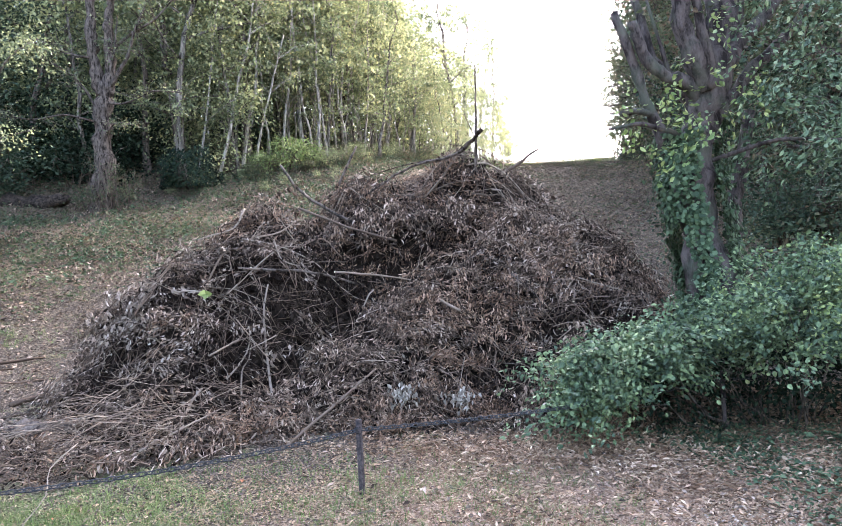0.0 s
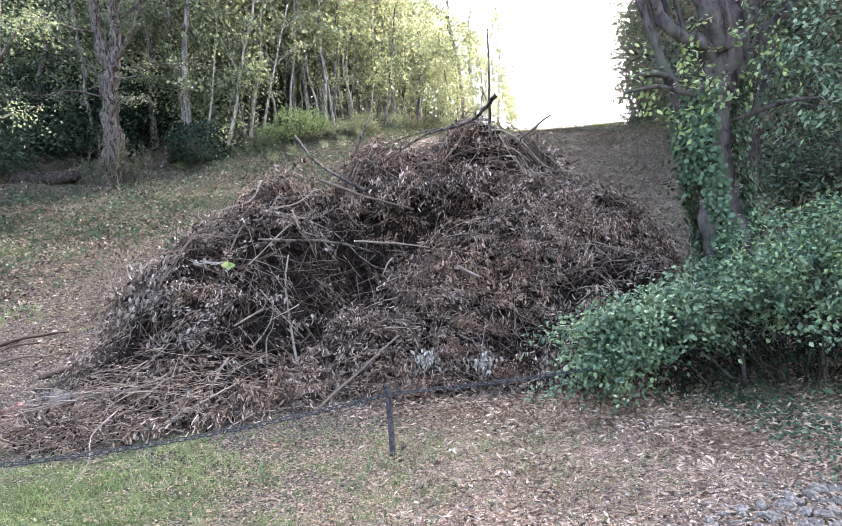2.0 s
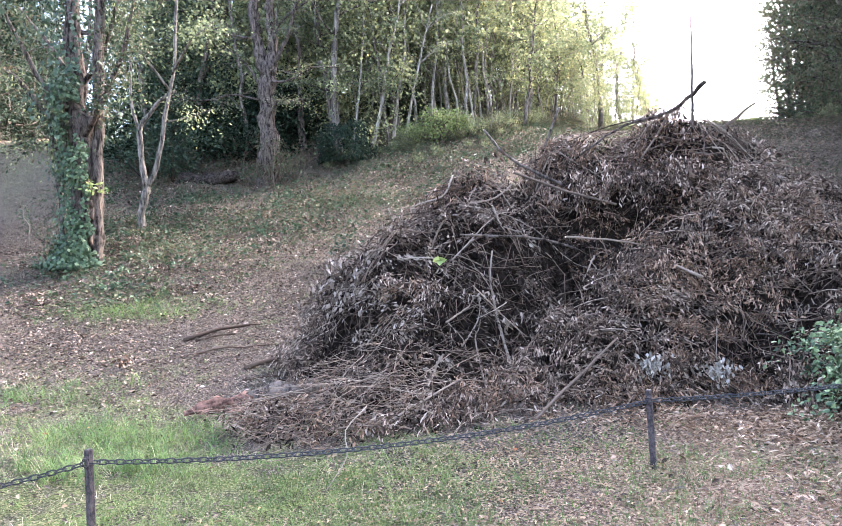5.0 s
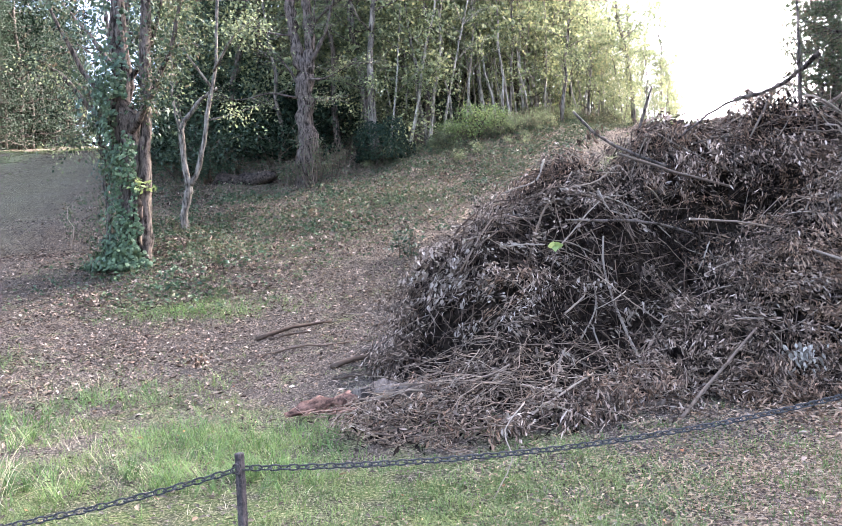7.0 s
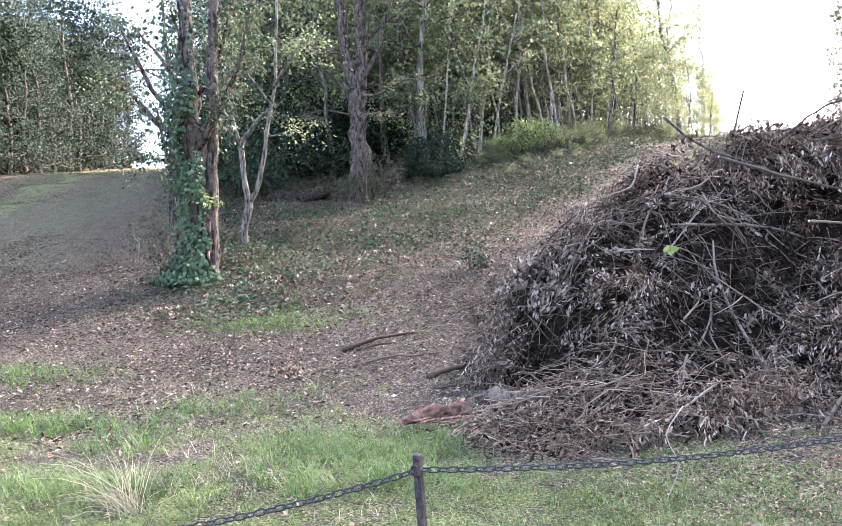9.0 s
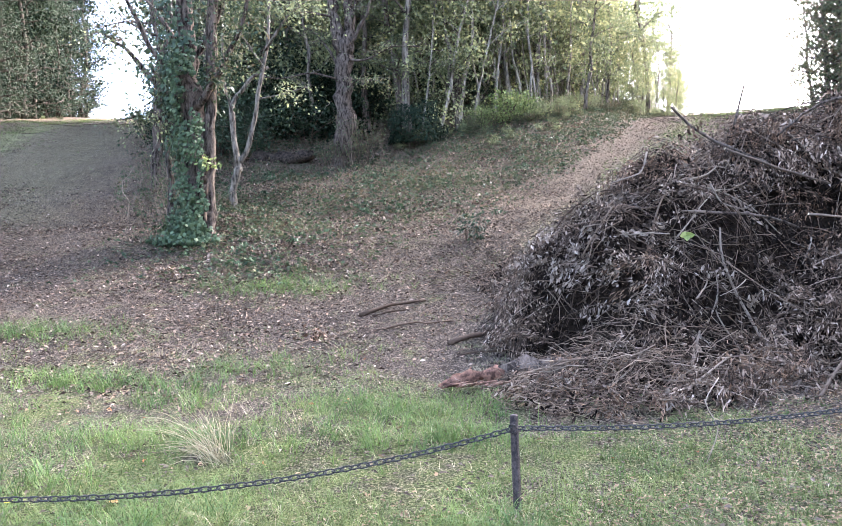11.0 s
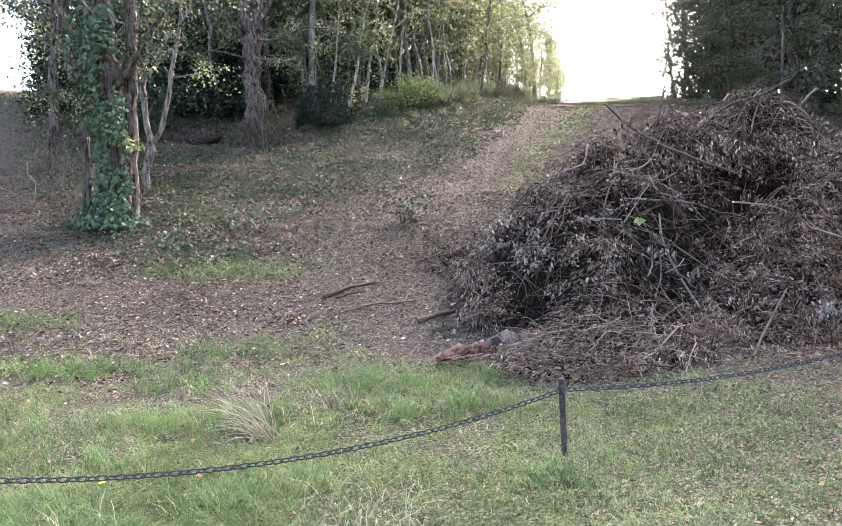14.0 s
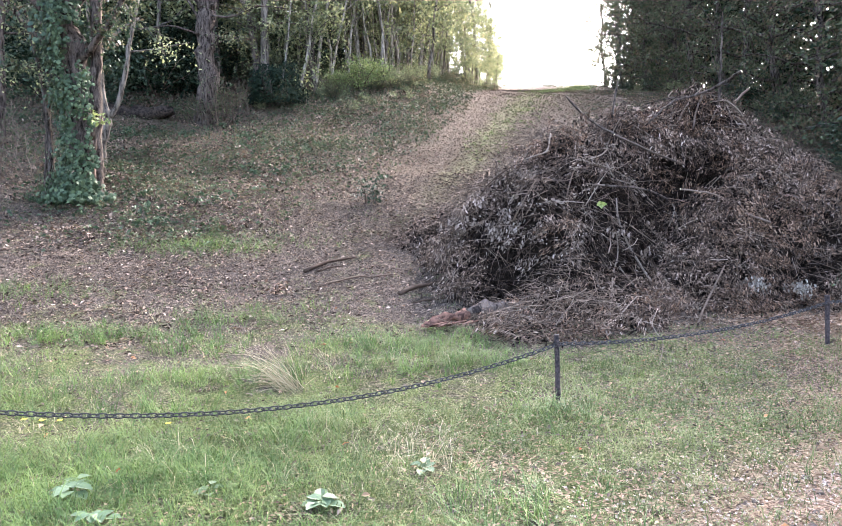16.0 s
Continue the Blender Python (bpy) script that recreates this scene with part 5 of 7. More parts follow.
# ---------- the brush pile ----------
def pile_top(x, y):
    """Height of the heap over the ground, as a smooth union of its lobes."""
    x, y = np.asarray(x, float), np.asarray(y, float)
    y = y - np.interp(x, [-4.4, -3.4, -2.6, -1.8, 0.6, 1.8, 3.0], [0.0, 0.2, 0.55, 0.75, 0.75, 0.4, 0.0]) * smooth(10.0, 7.6, y)

    def cone(cx, cy, h, rx, ry, p):
        d = np.sqrt(((x - cx) / rx) ** 2 + ((y - cy) / ry) ** 2)
        return h * np.maximum(0, 1 - d ** p) - 1.2 * np.maximum(0, d - 1)

    lobes = [cone(0.85, 10.75, 2.72, 2.7, 3.9, 1.5), cone(-2.25, 9.2, 1.75, 2.3, 2.9, 2.2), cone(1.9, 9.3, 1.3, 1.75, 2.6, 1.7),
             cone(-0.3, 8.3, 1.2, 2.6, 1.75, 1.6), cone(-2.9, 6.5, 0.2, 1.5, 0.95, 1.3), cone(-3.9, 11.4, 0.42, 1.1, 1.1, 1.5), cone(-0.8, 10.5, 2.55, 2.0, 3.0, 1.35), cone(-1.9, 9.8, 2.1, 1.75, 2.7, 1.8), cone(2.35, 10.7, 2.0, 1.6, 2.4, 1.6), cone(0.2, 7.2, 0.4, 1.6, 0.65, 1.4)]
    k = 7.0
    h = np.log(sum(np.exp(k * l) for l in lobes) + 1.0) / k - math.log(2.0) / k * 0.6
    for cx, cy, sx, sy, dp in ((-0.35, 8.95, 0.75, 0.28, 0.35), (-0.5, 9.55, 0.85, 0.36, 1.7), (0.5, 9.5, 0.5, 0.32, 1.1), (-3.2, 7.5, 0.6, 0.35, 0.6), (-2.3, 7.3, 0.5, 0.3, 0.12), (2.15, 8.8, 0.45, 0.22, 0.45), (-3.6, 7.6, 0.4, 0.3, 0.6), (0.95, 8.75, 0.5, 0.3, 0.35), (-1.2, 7.6, 0.5, 0.28, 0.2), (1.0, 8.0, 0.6, 0.2, 0.25)):
        h = h - dp * np.exp(-(((x - cx) / sx) ** 2 + ((y - cy) / sy) ** 2)) * smooth(0.1, 0.5, h)
    lump = 0.3 * vnoise(x * 1.3, y * 1.3, 21) + 0.24 * vnoise(x * 2.9, y * 2.9, 22) + 0.1 * vnoise(x * 6.1, y * 6.1, 23)
    return np.where(h > 0.02, h + lump * smooth(0.05, 0.6, h), h)


def pile_z(x, y):
    return ground_z(x, y) + np.maximum(pile_top(x, y), 0)


def pile_normal(x, y):
    e = 0.12
    dx = (pile_z(x + e, y) - pile_z(x - e, y)) / (2 * e)
    dy = (pile_z(x, y + e) - pile_z(x, y - e)) / (2 * e)
    return unit(np.stack([-dx, -dy, np.ones_like(dx)], -1))


HOLLOWS = ((-0.5, 9.6, 0.9, 0.42), (0.5, 9.55, 0.5, 0.34), (-3.6, 7.7, 0.35, 0.28), (2.15, 8.7, 0.35, 0.18), (-1.1, 9.0, 0.35, 0.25))


def hollow(x, y):
    return np.maximum.reduce([np.exp(-(((x - a) / (1.2 * p)) ** 2 + ((y - b) / (1.2 * q)) ** 2)) for a, b, p, q in HOLLOWS])


def pile_points(n, lo=0.06, sparse=0.96):
    """Points over the heap's outside, even by its area."""
    out = []
    while sum(len(o) for o in out) < n:
        x, y = rng.uniform(-5.2, 4.2, n), rng.uniform(5.0, 14.5, n)
        nrm = pile_normal(x, y)
        ok = (pile_top(x, y) > lo) & (rng.random(n) < 0.22 / np.maximum(nrm[:, 2], 0.22)) & ((nrm[:, 1] < 0.25) | (rng.random(n) < 0.3)) & (rng.random(n) > sparse * hollow(x, y))
        out.append(np.stack([x[ok], y[ok]], -1))
    p = np.concatenate(out)[:n]
    return p[:, 0], p[:, 1]


pile = thing("brush_pile", (0, 0, 0), "huge heap of cut branches with dry brown leaves", "brush pile")
px_, py_ = np.arange(-5.4, 4.4, 0.13), np.arange(4.9, 15.0, 0.13)
PX, PYY = np.meshgrid(px_, py_)
# Inner sheet under the leaves; its near-black colour stands in for shade.
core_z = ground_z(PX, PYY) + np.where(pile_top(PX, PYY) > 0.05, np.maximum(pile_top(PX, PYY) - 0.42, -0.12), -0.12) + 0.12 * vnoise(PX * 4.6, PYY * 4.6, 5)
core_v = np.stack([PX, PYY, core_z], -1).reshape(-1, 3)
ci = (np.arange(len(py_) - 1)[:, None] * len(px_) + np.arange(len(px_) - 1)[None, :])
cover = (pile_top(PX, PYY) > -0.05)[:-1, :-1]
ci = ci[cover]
part_of("core", mesh_of("core", core_v, np.stack([ci, ci + 1, ci + len(px_) + 1, ci + len(px_)], -1), M_GAPSHADE, True), pile, "near-black inner sheet, its colour standing in for shade between leaves")


def dead_sprays(name, n, leaves, leaf_len, width, material, where=None, depth=(-0.08, 0.12), hang=0.9, fan=0.14, label="", broad=True, sparse=0.96):
    x, y = pile_points(n * (2 if sparse else 12) if where else n, 0.06, sparse)
    if where:
        keep = where(x, y)
        x, y = x[keep][:n], y[keep][:n]
    nr = pile_normal(x, y)
    base = np.stack([x, y, pile_z(x, y)], -1) + nr * rng.uniform(depth[0], depth[1], len(x))[:, None]
    down = nr * 0.45 + np.array([0, 0, -1]) * hang + rng.normal(0, 0.55, (len(x), 3))
    down = unit(down)
    c = np.repeat(base, leaves, 0) + rng.normal(0, fan, (len(x) * leaves, 3)) * np.array([1, 1, 0.7])
    ax = unit(np.repeat(down, leaves, 0) + rng.normal(0, 0.42, c.shape))
    side = rand_dirs(len(c))
    L = leaf_len * (0.55 + 0.9 * rng.random(len(c)))
    v, f = leaf_arrays(c, ax, side, L, L * width * rng.uniform(0.7, 1.3, len(c)), 0.25, broad)
    part_of(name, mesh_of(name, v, f, material), pile, label, "stuff")


left_lobe = lambda x, y: (x < -1.2 + 0.5 * vnoise(x * 1.1, y * 1.1, 31)) & (y < 12.5)
pale_zone = lambda x, y: (x < -2.6 + 0.5 * vnoise(x * 1.5, y * 1.5, 32)) & (pile_top(x, y) > 0.75) & (y < 10)
gaps = lambda x, y: vnoise(x * 2.3, y * 2.3, 77) + 0.6 * vnoise(x * 5, y * 5, 78) > -0.5
# Shade between the sprays is put into these inner leaves' near-black colour.
dead_sprays("inner_leaves", 3600, 12, 0.085, 0.32, M_SHADELEAF, None, (-0.5, -0.2), 0.8, 0.14, broad=False, sparse=0.3)
dead_sprays("dry_leaves", 4600, 12, 0.075, 0.3, M_SHADELEAF, gaps, (-0.28, -0.03), 0.9, 0.1, broad=False)

# The hollows' shade is painted the same way, with darkened leaves.
dead_sprays("hollow_leaves", 420, 12, 0.08, 0.35, M_SHADELEAF, lambda x, y: hollow(x, y) > 0.35, (-0.3, 0.05), 0.8, 0.16, broad=False, sparse=0.0)


def boughs(name, n, leaves, leaf_len, width, material, where=None, label="", lift=(-0.08, 0.12), reach=(0.35, 0.95), droop=0.55):
    """Leafy boughs thrown on the heap, their dry leaves hanging from a twig."""
    x, y = pile_points(n * 3 if where else n)
    if where:
        k = where(x, y)
        x, y = x[k][:n], y[k][:n]
    n = len(x)
    nr = pile_normal(x, y)
    ax = rng.normal(0, 1, (n, 3)) * np.array([1, 0.7, 0.25])
    ax = unit(ax - nr * np.sum(ax * nr, -1, keepdims=True) * 0.8 + nr * rng.uniform(0.0, 0.55, (n, 1)))
    L = rng.uniform(reach[0], reach[1], n)
    p0 = np.stack([x, y, pile_z(x, y)], -1) + nr * rng.uniform(lift[0], lift[1], (n, 1)) - ax * (L * 0.4)[:, None]
    t = rng.random((n, leaves, 1)) ** 0.8
    c = p0[:, None] + ax[:, None] * L[:, None, None] * t + np.array([0, 0, -1.0]) * droop * (L[:, None, None] * t) ** 2 * 0.8 + rng.normal(0, 0.035, (n, leaves, 3))
    lean = rng.normal(0, 0.35, (n, 1, 3))
    d = unit(ax[:, None] * 0.55 + np.array([0, -0.1, -0.75]) + lean + rng.normal(0, 0.32, (n, leaves, 3)))
    c = (c + d * leaf_len * 0.5).reshape(-1, 3)
    d = d.reshape(-1, 3)
    S = leaf_len * (0.55 + 0.9 * rng.random(len(c)))
    v, f = leaf_arrays(c, d, rand_dirs(len(c)), S, S * width * rng.uniform(0.7, 1.3, len(c)), 0.28, True)
    part_of(name, mesh_of(name, v, f, material), pile, label, "stuff")
    tb = Tubes()
    for k in range(n):
        u = np.linspace(0, 1, 4)[:, None]
        q = p0[k] + ax[k] * L[k] * u + np.array([0, 0, -1.0]) * droop * (L[k] * u) ** 2 * 0.8
        tb.add(q, np.linspace(0.007, 0.002, 4), 4)
    part_of("bough_twig", tb.mesh("bough_twig", M_TWIG), pile, "", "stuff")


brown_a = lambda x, y: (vnoise(x * 1.1, y * 1.1, 71) > -0.2) & gaps(x, y)
rust_zone = lambda x, y: (vnoise(x * 0.8, y * 1.0, 33) + 0.12 * x > 0.12)
boughs("brown_bough", 1150, 48, 0.058, 0.26, M_DEAD, brown_a, "hanging sprays of dark brown dry leaves")
boughs("rusty_bough", 640, 48, 0.058, 0.24, M_RUST, rust_zone, "hanging sprays of rusty dry leaves")
boughs("grey_bough", 90, 36, 0.062, 0.36, M_PALE, left_lobe, "greyish sprays of curled dry leaves")
boughs("pale_bough", 230, 36, 0.06, 0.5, M_PALE, pale_zone, "pale undersides of withered broad leaves", (0.0, 0.14))
boughs("straw_bough", 170, 38, 0.056, 0.22, M_PALE, lambda x, y: pile_top(x, y) > 0.6, "bleached sprays of narrow dry leaves", (0.0, 0.12))
boughs("low_brown_bough", 190, 30, 0.055, 0.3, M_DEAD, lambda x, y: (y < 7.4) & (y > 5.6) & (x < -1.5), "brown dry leaves lying in the sprawl", (-0.02, 0.08), (0.2, 0.5), 0.3)
boughs("low_bough", 120, 30, 0.055, 0.32, M_RUST, lambda x, y: (y < 7.2) & (y > 5.7) & (x < -1.7), "dry leaves caught in the low sprawl", (-0.03, 0.06), (0.25, 0.6), 0.3)
boughs("foot_bough", 120, 30, 0.055, 0.3, M_DEAD, lambda x, y: (y < 7.4) & (y > 6.6) & (x < 0.5) & (x > -1.9), "dark dry leaves at the foot of the heap", (-0.03, 0.05), (0.25, 0.6), 0.3)
boughs("skirt_bough", 190, 44, 0.055, 0.26, M_RUST, lambda x, y: (y < 8.0) & (x > 0.5), "rusty dry leaves at the foot of the heap", (-0.05, 0.12), (0.3, 0.7), 0.5)
boughs("top_bough", 60, 24, 0.075, 0.5, M_DEAD, lambda x, y: pile_top(x, y) > 1.9, "curled brown leaf sprays standing off the top", (0.05, 0.3), (0.3, 0.7), 0.1)

# boughs jutting out over the dark hollow in the face
over, tw = [], Tubes()
for i in range(30):
    bx = -1.0 + 1.75 * (i + rng.random()) / 30
    a = np.array([bx + rng.normal(0, 0.1), 10.3, 3.0 + rng.normal(0, 0.06)])
    e = np.array([bx + rng.normal(0, 0.35), 9.35 + rng.normal(0, 0.22), 2.64 + rng.normal(0, 0.14)])
    q = bent(a, e, 6, 0.06, 0.04)
    tw.add(q, np.linspace(0.012, 0.004, 6), 4)
    u = rng.random(60) ** 0.7 * 5
    over.append(np.stack([np.interp(u, np.arange(6), q[:, k]) for k in range(3)], -1) + rng.normal(0, 0.04, (60, 3)))
over = np.concatenate(over)
d = unit(np.array([0, -0.35, -0.8]) + rng.normal(0, 0.4, over.shape))
S = 0.062 * (0.55 + 0.9 * rng.random(len(over)))
v, f = leaf_arrays(over + d * 0.04, d, rand_dirs(len(over)), S, S * 0.32, 0.28, True)
part_of("overhanging_bough", mesh_of("overhanging_bough", v, f, M_DEAD), pile, "brown leafy boughs jutting over a dark hollow", "stuff")
part_of("bough_twig", tw.mesh("bough_twig", M_TWIG), pile, "", "stuff")

tw = Tubes()
x, y = pile_points(4200, 0.06, 0.85)
nr = pile_normal(x, y)
b0 = np.stack([x, y, pile_z(x, y)], -1) + nr * rng.uniform(-0.1, 0.08, len(x))[:, None]
for p, n_ in zip(b0, nr):
    d = rng.normal(0, 1, 3)
    d -= n_ * (d @ n_) * 0.8
    d[2] -= 0.25
    L = rng.uniform(0.15, 0.75)
    tw.add(bent(p - unit(d) * L * 0.5, p + unit(d) * L * 0.5 + n_ * rng.uniform(-0.05, 0.08), 4, 0.1), np.linspace(1, 0.45, 4) * rng.uniform(0.0025, 0.007), 4)
part_of("twig_tangle", tw.mesh("twig_tangle", M_TWIG), pile, "tangle of thin bare twigs", "stuff")


def branch(points, ra, rb, material=M_BRANCH, cut=False, name="branch", label="", parent=None, thick=0.8):
    p = np.asarray(points, float)
    ra, rb = ra * thick, rb * thick
    k = (len(p) - 1) * 3 + 1
    t = np.linspace(0, len(p) - 1, k)
    q = np.stack([np.interp(t, np.arange(len(p)), p[:, c]) for c in range(3)], -1)
    q[1:-1] = (q[:-2] + 2 * q[1:-1] + q[2:]) / 4 + rng.normal(0, ra * 0.25, (k - 2, 3))
    tb = Tubes()
    tb.add(q, np.linspace(ra, rb, k), 6, 0.08)
    ob = part_of(name, tb.mesh(name, material), parent or pile, label)
    if cut:
        c2 = Tubes()
        d = unit(q[0] - q[1])
        c2.add([q[0] - d * 0.004, q[0] + d * 0.004], [ra * 0.93, ra * 0.93], 6)
        part_of("cut_end", c2.mesh("cut_end", M_CUT), ob, "freshly sawn pale end")
    return ob


# the branches that stand out of the heap
branch([(-1.83, 8.36, 1.84), (-1.86, 8.2, 1.5), (-1.81, 8.05, 1.21), (-1.7, 7.7, 0.8), (-1.57, 7.33, 0.42), (-1.52, 7.2, 0.16)], 0.011, 0.02, M_PALEWOOD, False, "leaning_branch", "pale straight branch leaning on the heap", thick=0.95)
branch([(-1.96, 8.0, 1.14), (-1.98, 7.95, 0.98), (-2.04, 7.81, 0.88), (-1.9, 7.25, 0.48), (-1.83, 6.9, 0.28), (-1.77, 6.55, 0.08)], 0.007, 0.012, M_PALEWOOD, thick=0.95)
branch([(-0.54, 7.65, 0.84), (-0.9, 7.3, 0.56), (-1.25, 6.95, 0.31), (-1.56, 6.58, 0.08)], 0.014, 0.02, M_BRANCH, thick=0.9)
branch([(-2.22, 8.5, 2.06), (-1.95, 8.52, 2.04)], 0.012, 0.022, M_PALEWOOD, False, "torn_end", "pale torn branch end")
branch([(-1.95, 8.52, 2.04), (-1.6, 8.55, 2.02), (-1.2, 8.6, 1.96), (-0.82, 8.8, 1.83)], 0.022, 0.018, M_BARKD)
branch([(-1.5, 8.5, 2.08), (-1.2, 8.46, 2.1), (-0.9, 8.45, 2.09)], 0.008, 0.005, M_BRANCH)
branch([(-0.99, 8.05, 1.95), (-0.53, 8.15, 1.91), (-0.11, 8.45, 1.84)], 0.018, 0.011, M_BRANCH, True)
branch([(-1.98, 10.2, 3.66), (-1.75, 10.0, 3.3), (-1.35, 9.75, 2.97), (-0.9, 9.5, 2.7)], 0.022, 0.03, M_BARKD, True)
branch([(-1.56, 9.1, 2.86), (-0.92, 9.1, 2.58), (-0.28, 9.3, 2.4)], 0.022, 0.02, M_BRANCH, True)
branch([(-2.41, 9.7, 2.95), (-2.5, 9.55, 2.68), (-2.62, 9.4, 2.6), (-2.95, 9.3, 2.5)], 0.018, 0.012, M_PALEWOOD, True)
branch([(1.0, 9.8, 4.03), (0.83, 10.1, 3.87), (0.63, 10.4, 3.76), (0.08, 10.2, 3.63), (-0.29, 10.05, 3.43), (-0.72, 9.8, 3.1)], 0.036, 0.014, M_BARKD, True, "limb", "bare dark limb arching over the top", thick=0.9)
branch([(0.63, 10.4, 3.76), (0.46, 10.3, 3.47), (0.13, 9.8, 3.05)], 0.03, 0.014)
branch([(0.28, 10.3, 3.7), (-0.2, 10.4, 3.64), (-0.87, 10.3, 3.42), (-1.34, 10.1, 3.12)], 0.013, 0.006, M_BARKD)
branch([(2.07, 11.3, 4.02), (1.6, 11.1, 3.68), (1.1, 10.9, 3.35)], 0.03, 0.04, M_BRANCH, True)
branch([(0.99, 10.4, 5.2), (0.975, 10.4, 4.5), (0.95, 10.4, 3.9), (0.93, 10.4, 3.1)], 0.012, 0.034, M_BARKD, False, "upright_stem", "thin dead stem standing upright from the heap")
branch([(0.96, 10.4, 4.0), (0.75, 10.4, 4.5), (0.85, 10.35, 4.8)], 0.008, 0.003, M_BARKD)
branch([(-0.88, 10.6, 4.0), (-1.15, 10.2, 3.3)], 0.02, 0.026, M_BARKD, True)
branch([(1.93, 8.85, 1.72), (1.64, 9.0, 1.66), (1.2, 9.2, 1.6)], 0.03, 0.03, M_PALEWOOD, True)
branch([(2.5, 8.9, 1.55), (2.19, 9.1, 1.68)], 0.022, 0.02, M_BARKD)
branch([(0.9, 8.95, 1.66), (0.94, 9.3, 1.5)], 0.04, 0.036, M_PALEWOOD, True)
branch([(0.45, 8.1, 1.45), (0.22, 8.4, 1.6)], 0.022, 0.018, M_BRANCH)
branch([(-2.3, 7.5, 1.07), (-2.15, 7.78, 1.17), (-2.07, 8.0, 1.23), (-2.03, 8.1, 1.42)], 0.014, 0.008, M_BRANCH)
branch([(-2.16, 7.76, 1.16), (-1.98, 7.9, 1.24), (-1.8, 8.0, 1.27)], 0.008, 0.005, M_BRANCH)
branch([(-2.16, 7.66, 0.8), (-2.06, 7.8, 0.93), (-1.97, 7.95, 1.12), (-1.98, 8.0, 1.35)], 0.014, 0.008, M_PALEWOOD)
branch([(-2.7, 7.46, 0.71), (-2.58, 7.75, 0.79), (-2.44, 8.1, 0.86)], 0.018, 0.013, M_BRANCH)
branch([(-3.5, 6.5, 0.1), (-3.22, 6.72, 0.32), (-2.98, 6.93, 0.5), (-2.86, 7.2, 0.7)], 0.013, 0.008, M_PALEWOOD)
branch([(-2.74, 6.36, 0.24), (-2.56, 6.54, 0.34), (-2.36, 6.74, 0.43), (-2.1, 7.0, 0.55)], 0.018, 0.01, M_BRANCH)
branch([(-2.5, 6.95, 0.36), (-2.4, 7.1, 0.6), (-2.32, 7.3, 0.75)], 0.02, 0.014, M_BRANCH)
branch([(-3.3, 6.9, 0.5), (-3.0, 7.0, 0.56), (-2.75, 7.05, 0.55)], 0.009, 0.006, M_BRITTLE)
branch([(-4.2, 6.9, 0.34), (-3.84, 6.9, 0.45), (-3.5, 7.1, 0.5)], 0.012, 0.008, M_BRITTLE)
branch([(-2.14, 6.9, 0.28), (-2.3, 6.97, 0.37), (-2.46, 6.98, 0.42)], 0.006, 0.004, M_PALEWOOD)
branch([(-0.67, 8.45, 0.98), (-0.85, 8.4, 0.9), (-1.05, 8.45, 0.82)], 0.026, 0.02, M_BRANCH)
branch([(-1.34, 7.9, 0.62), (-1.25, 7.75, 0.5), (-1.15, 7.55, 0.36)], 0.016, 0.02, M_BRANCH)
branch([(-2.86, 8.12, 1.78), (-2.65, 8.05, 1.79), (-2.46, 7.98, 1.77)], 0.012, 0.009, M_PALEWOOD)
branch([(-2.65, 5.3, 0.6), (-2.8, 5.15, 0.45), (-2.72, 5.0, 0.3), (-2.85, 4.85, 0.1)], 0.006, 0.004, M_PALEWOOD)
branch([(-2.0, 7.5, 1.45), (-1.7, 7.2, 1.15), (-1.45, 6.9, 0.95)], 0.009, 0.006, M_BRANCH)
branch([(2.55, 10.4, 2.75), (2.1, 10.2, 2.6)], 0.03, 0.03, M_BRANCH, True)
# shorter pieces strewn over the face of the heap
x, y = pile_points(110, 0.3)
nr = pile_normal(x, y)
for i in range(110):
    p = np.array([x[i], y[i], float(pile_z(x[i], y[i]))]) + nr[i] * 0.06
    d = rng.normal(0, 1, 3)
    d = unit(d - nr[i] * (d @ nr[i]) * 0.85)
    L = rng.uniform(0.2, 0.8)
    r = rng.uniform(0.004, 0.011) if y[i] < 8 else rng.uniform(0.005, 0.018)
    mid = p + nr[i] * 0.05 + rng.normal(0, 0.05, 3)
    branch([p - d * L * 0.5, mid, p + d * L * 0.5], r, r * 0.5, [M_BRANCH, M_BRANCH, M_PALEWOOD, M_BARKD, M_BRANCH][i % 5], r > 0.015, thick=0.75)
# thin bare stems standing off the top and shoulders
x, y = pile_points(220, 1.2)
nr = pile_normal(x, y)
pick = np.flatnonzero(nr[:, 2] > 0.45)[:44]
for i in pick:
    p = np.array([x[i], y[i], float(pile_z(x[i], y[i]))]) - nr[i] * 0.1
    d = unit(nr[i] + rng.normal(0, 0.7, 3) + np.array([-0.25, -0.1, 0.35]))
    L = rng.uniform(0.35, 0.95)
    r = rng.uniform(0.006, 0.014)
    branch([p, p + d * L * 0.5 + rng.normal(0, 0.04, 3), p + d * L + np.array([0, 0, -0.1 * L])], r, r * 0.4, [M_BRANCH, M_TWIG, M_PALEWOOD][i % 3], thick=0.75)
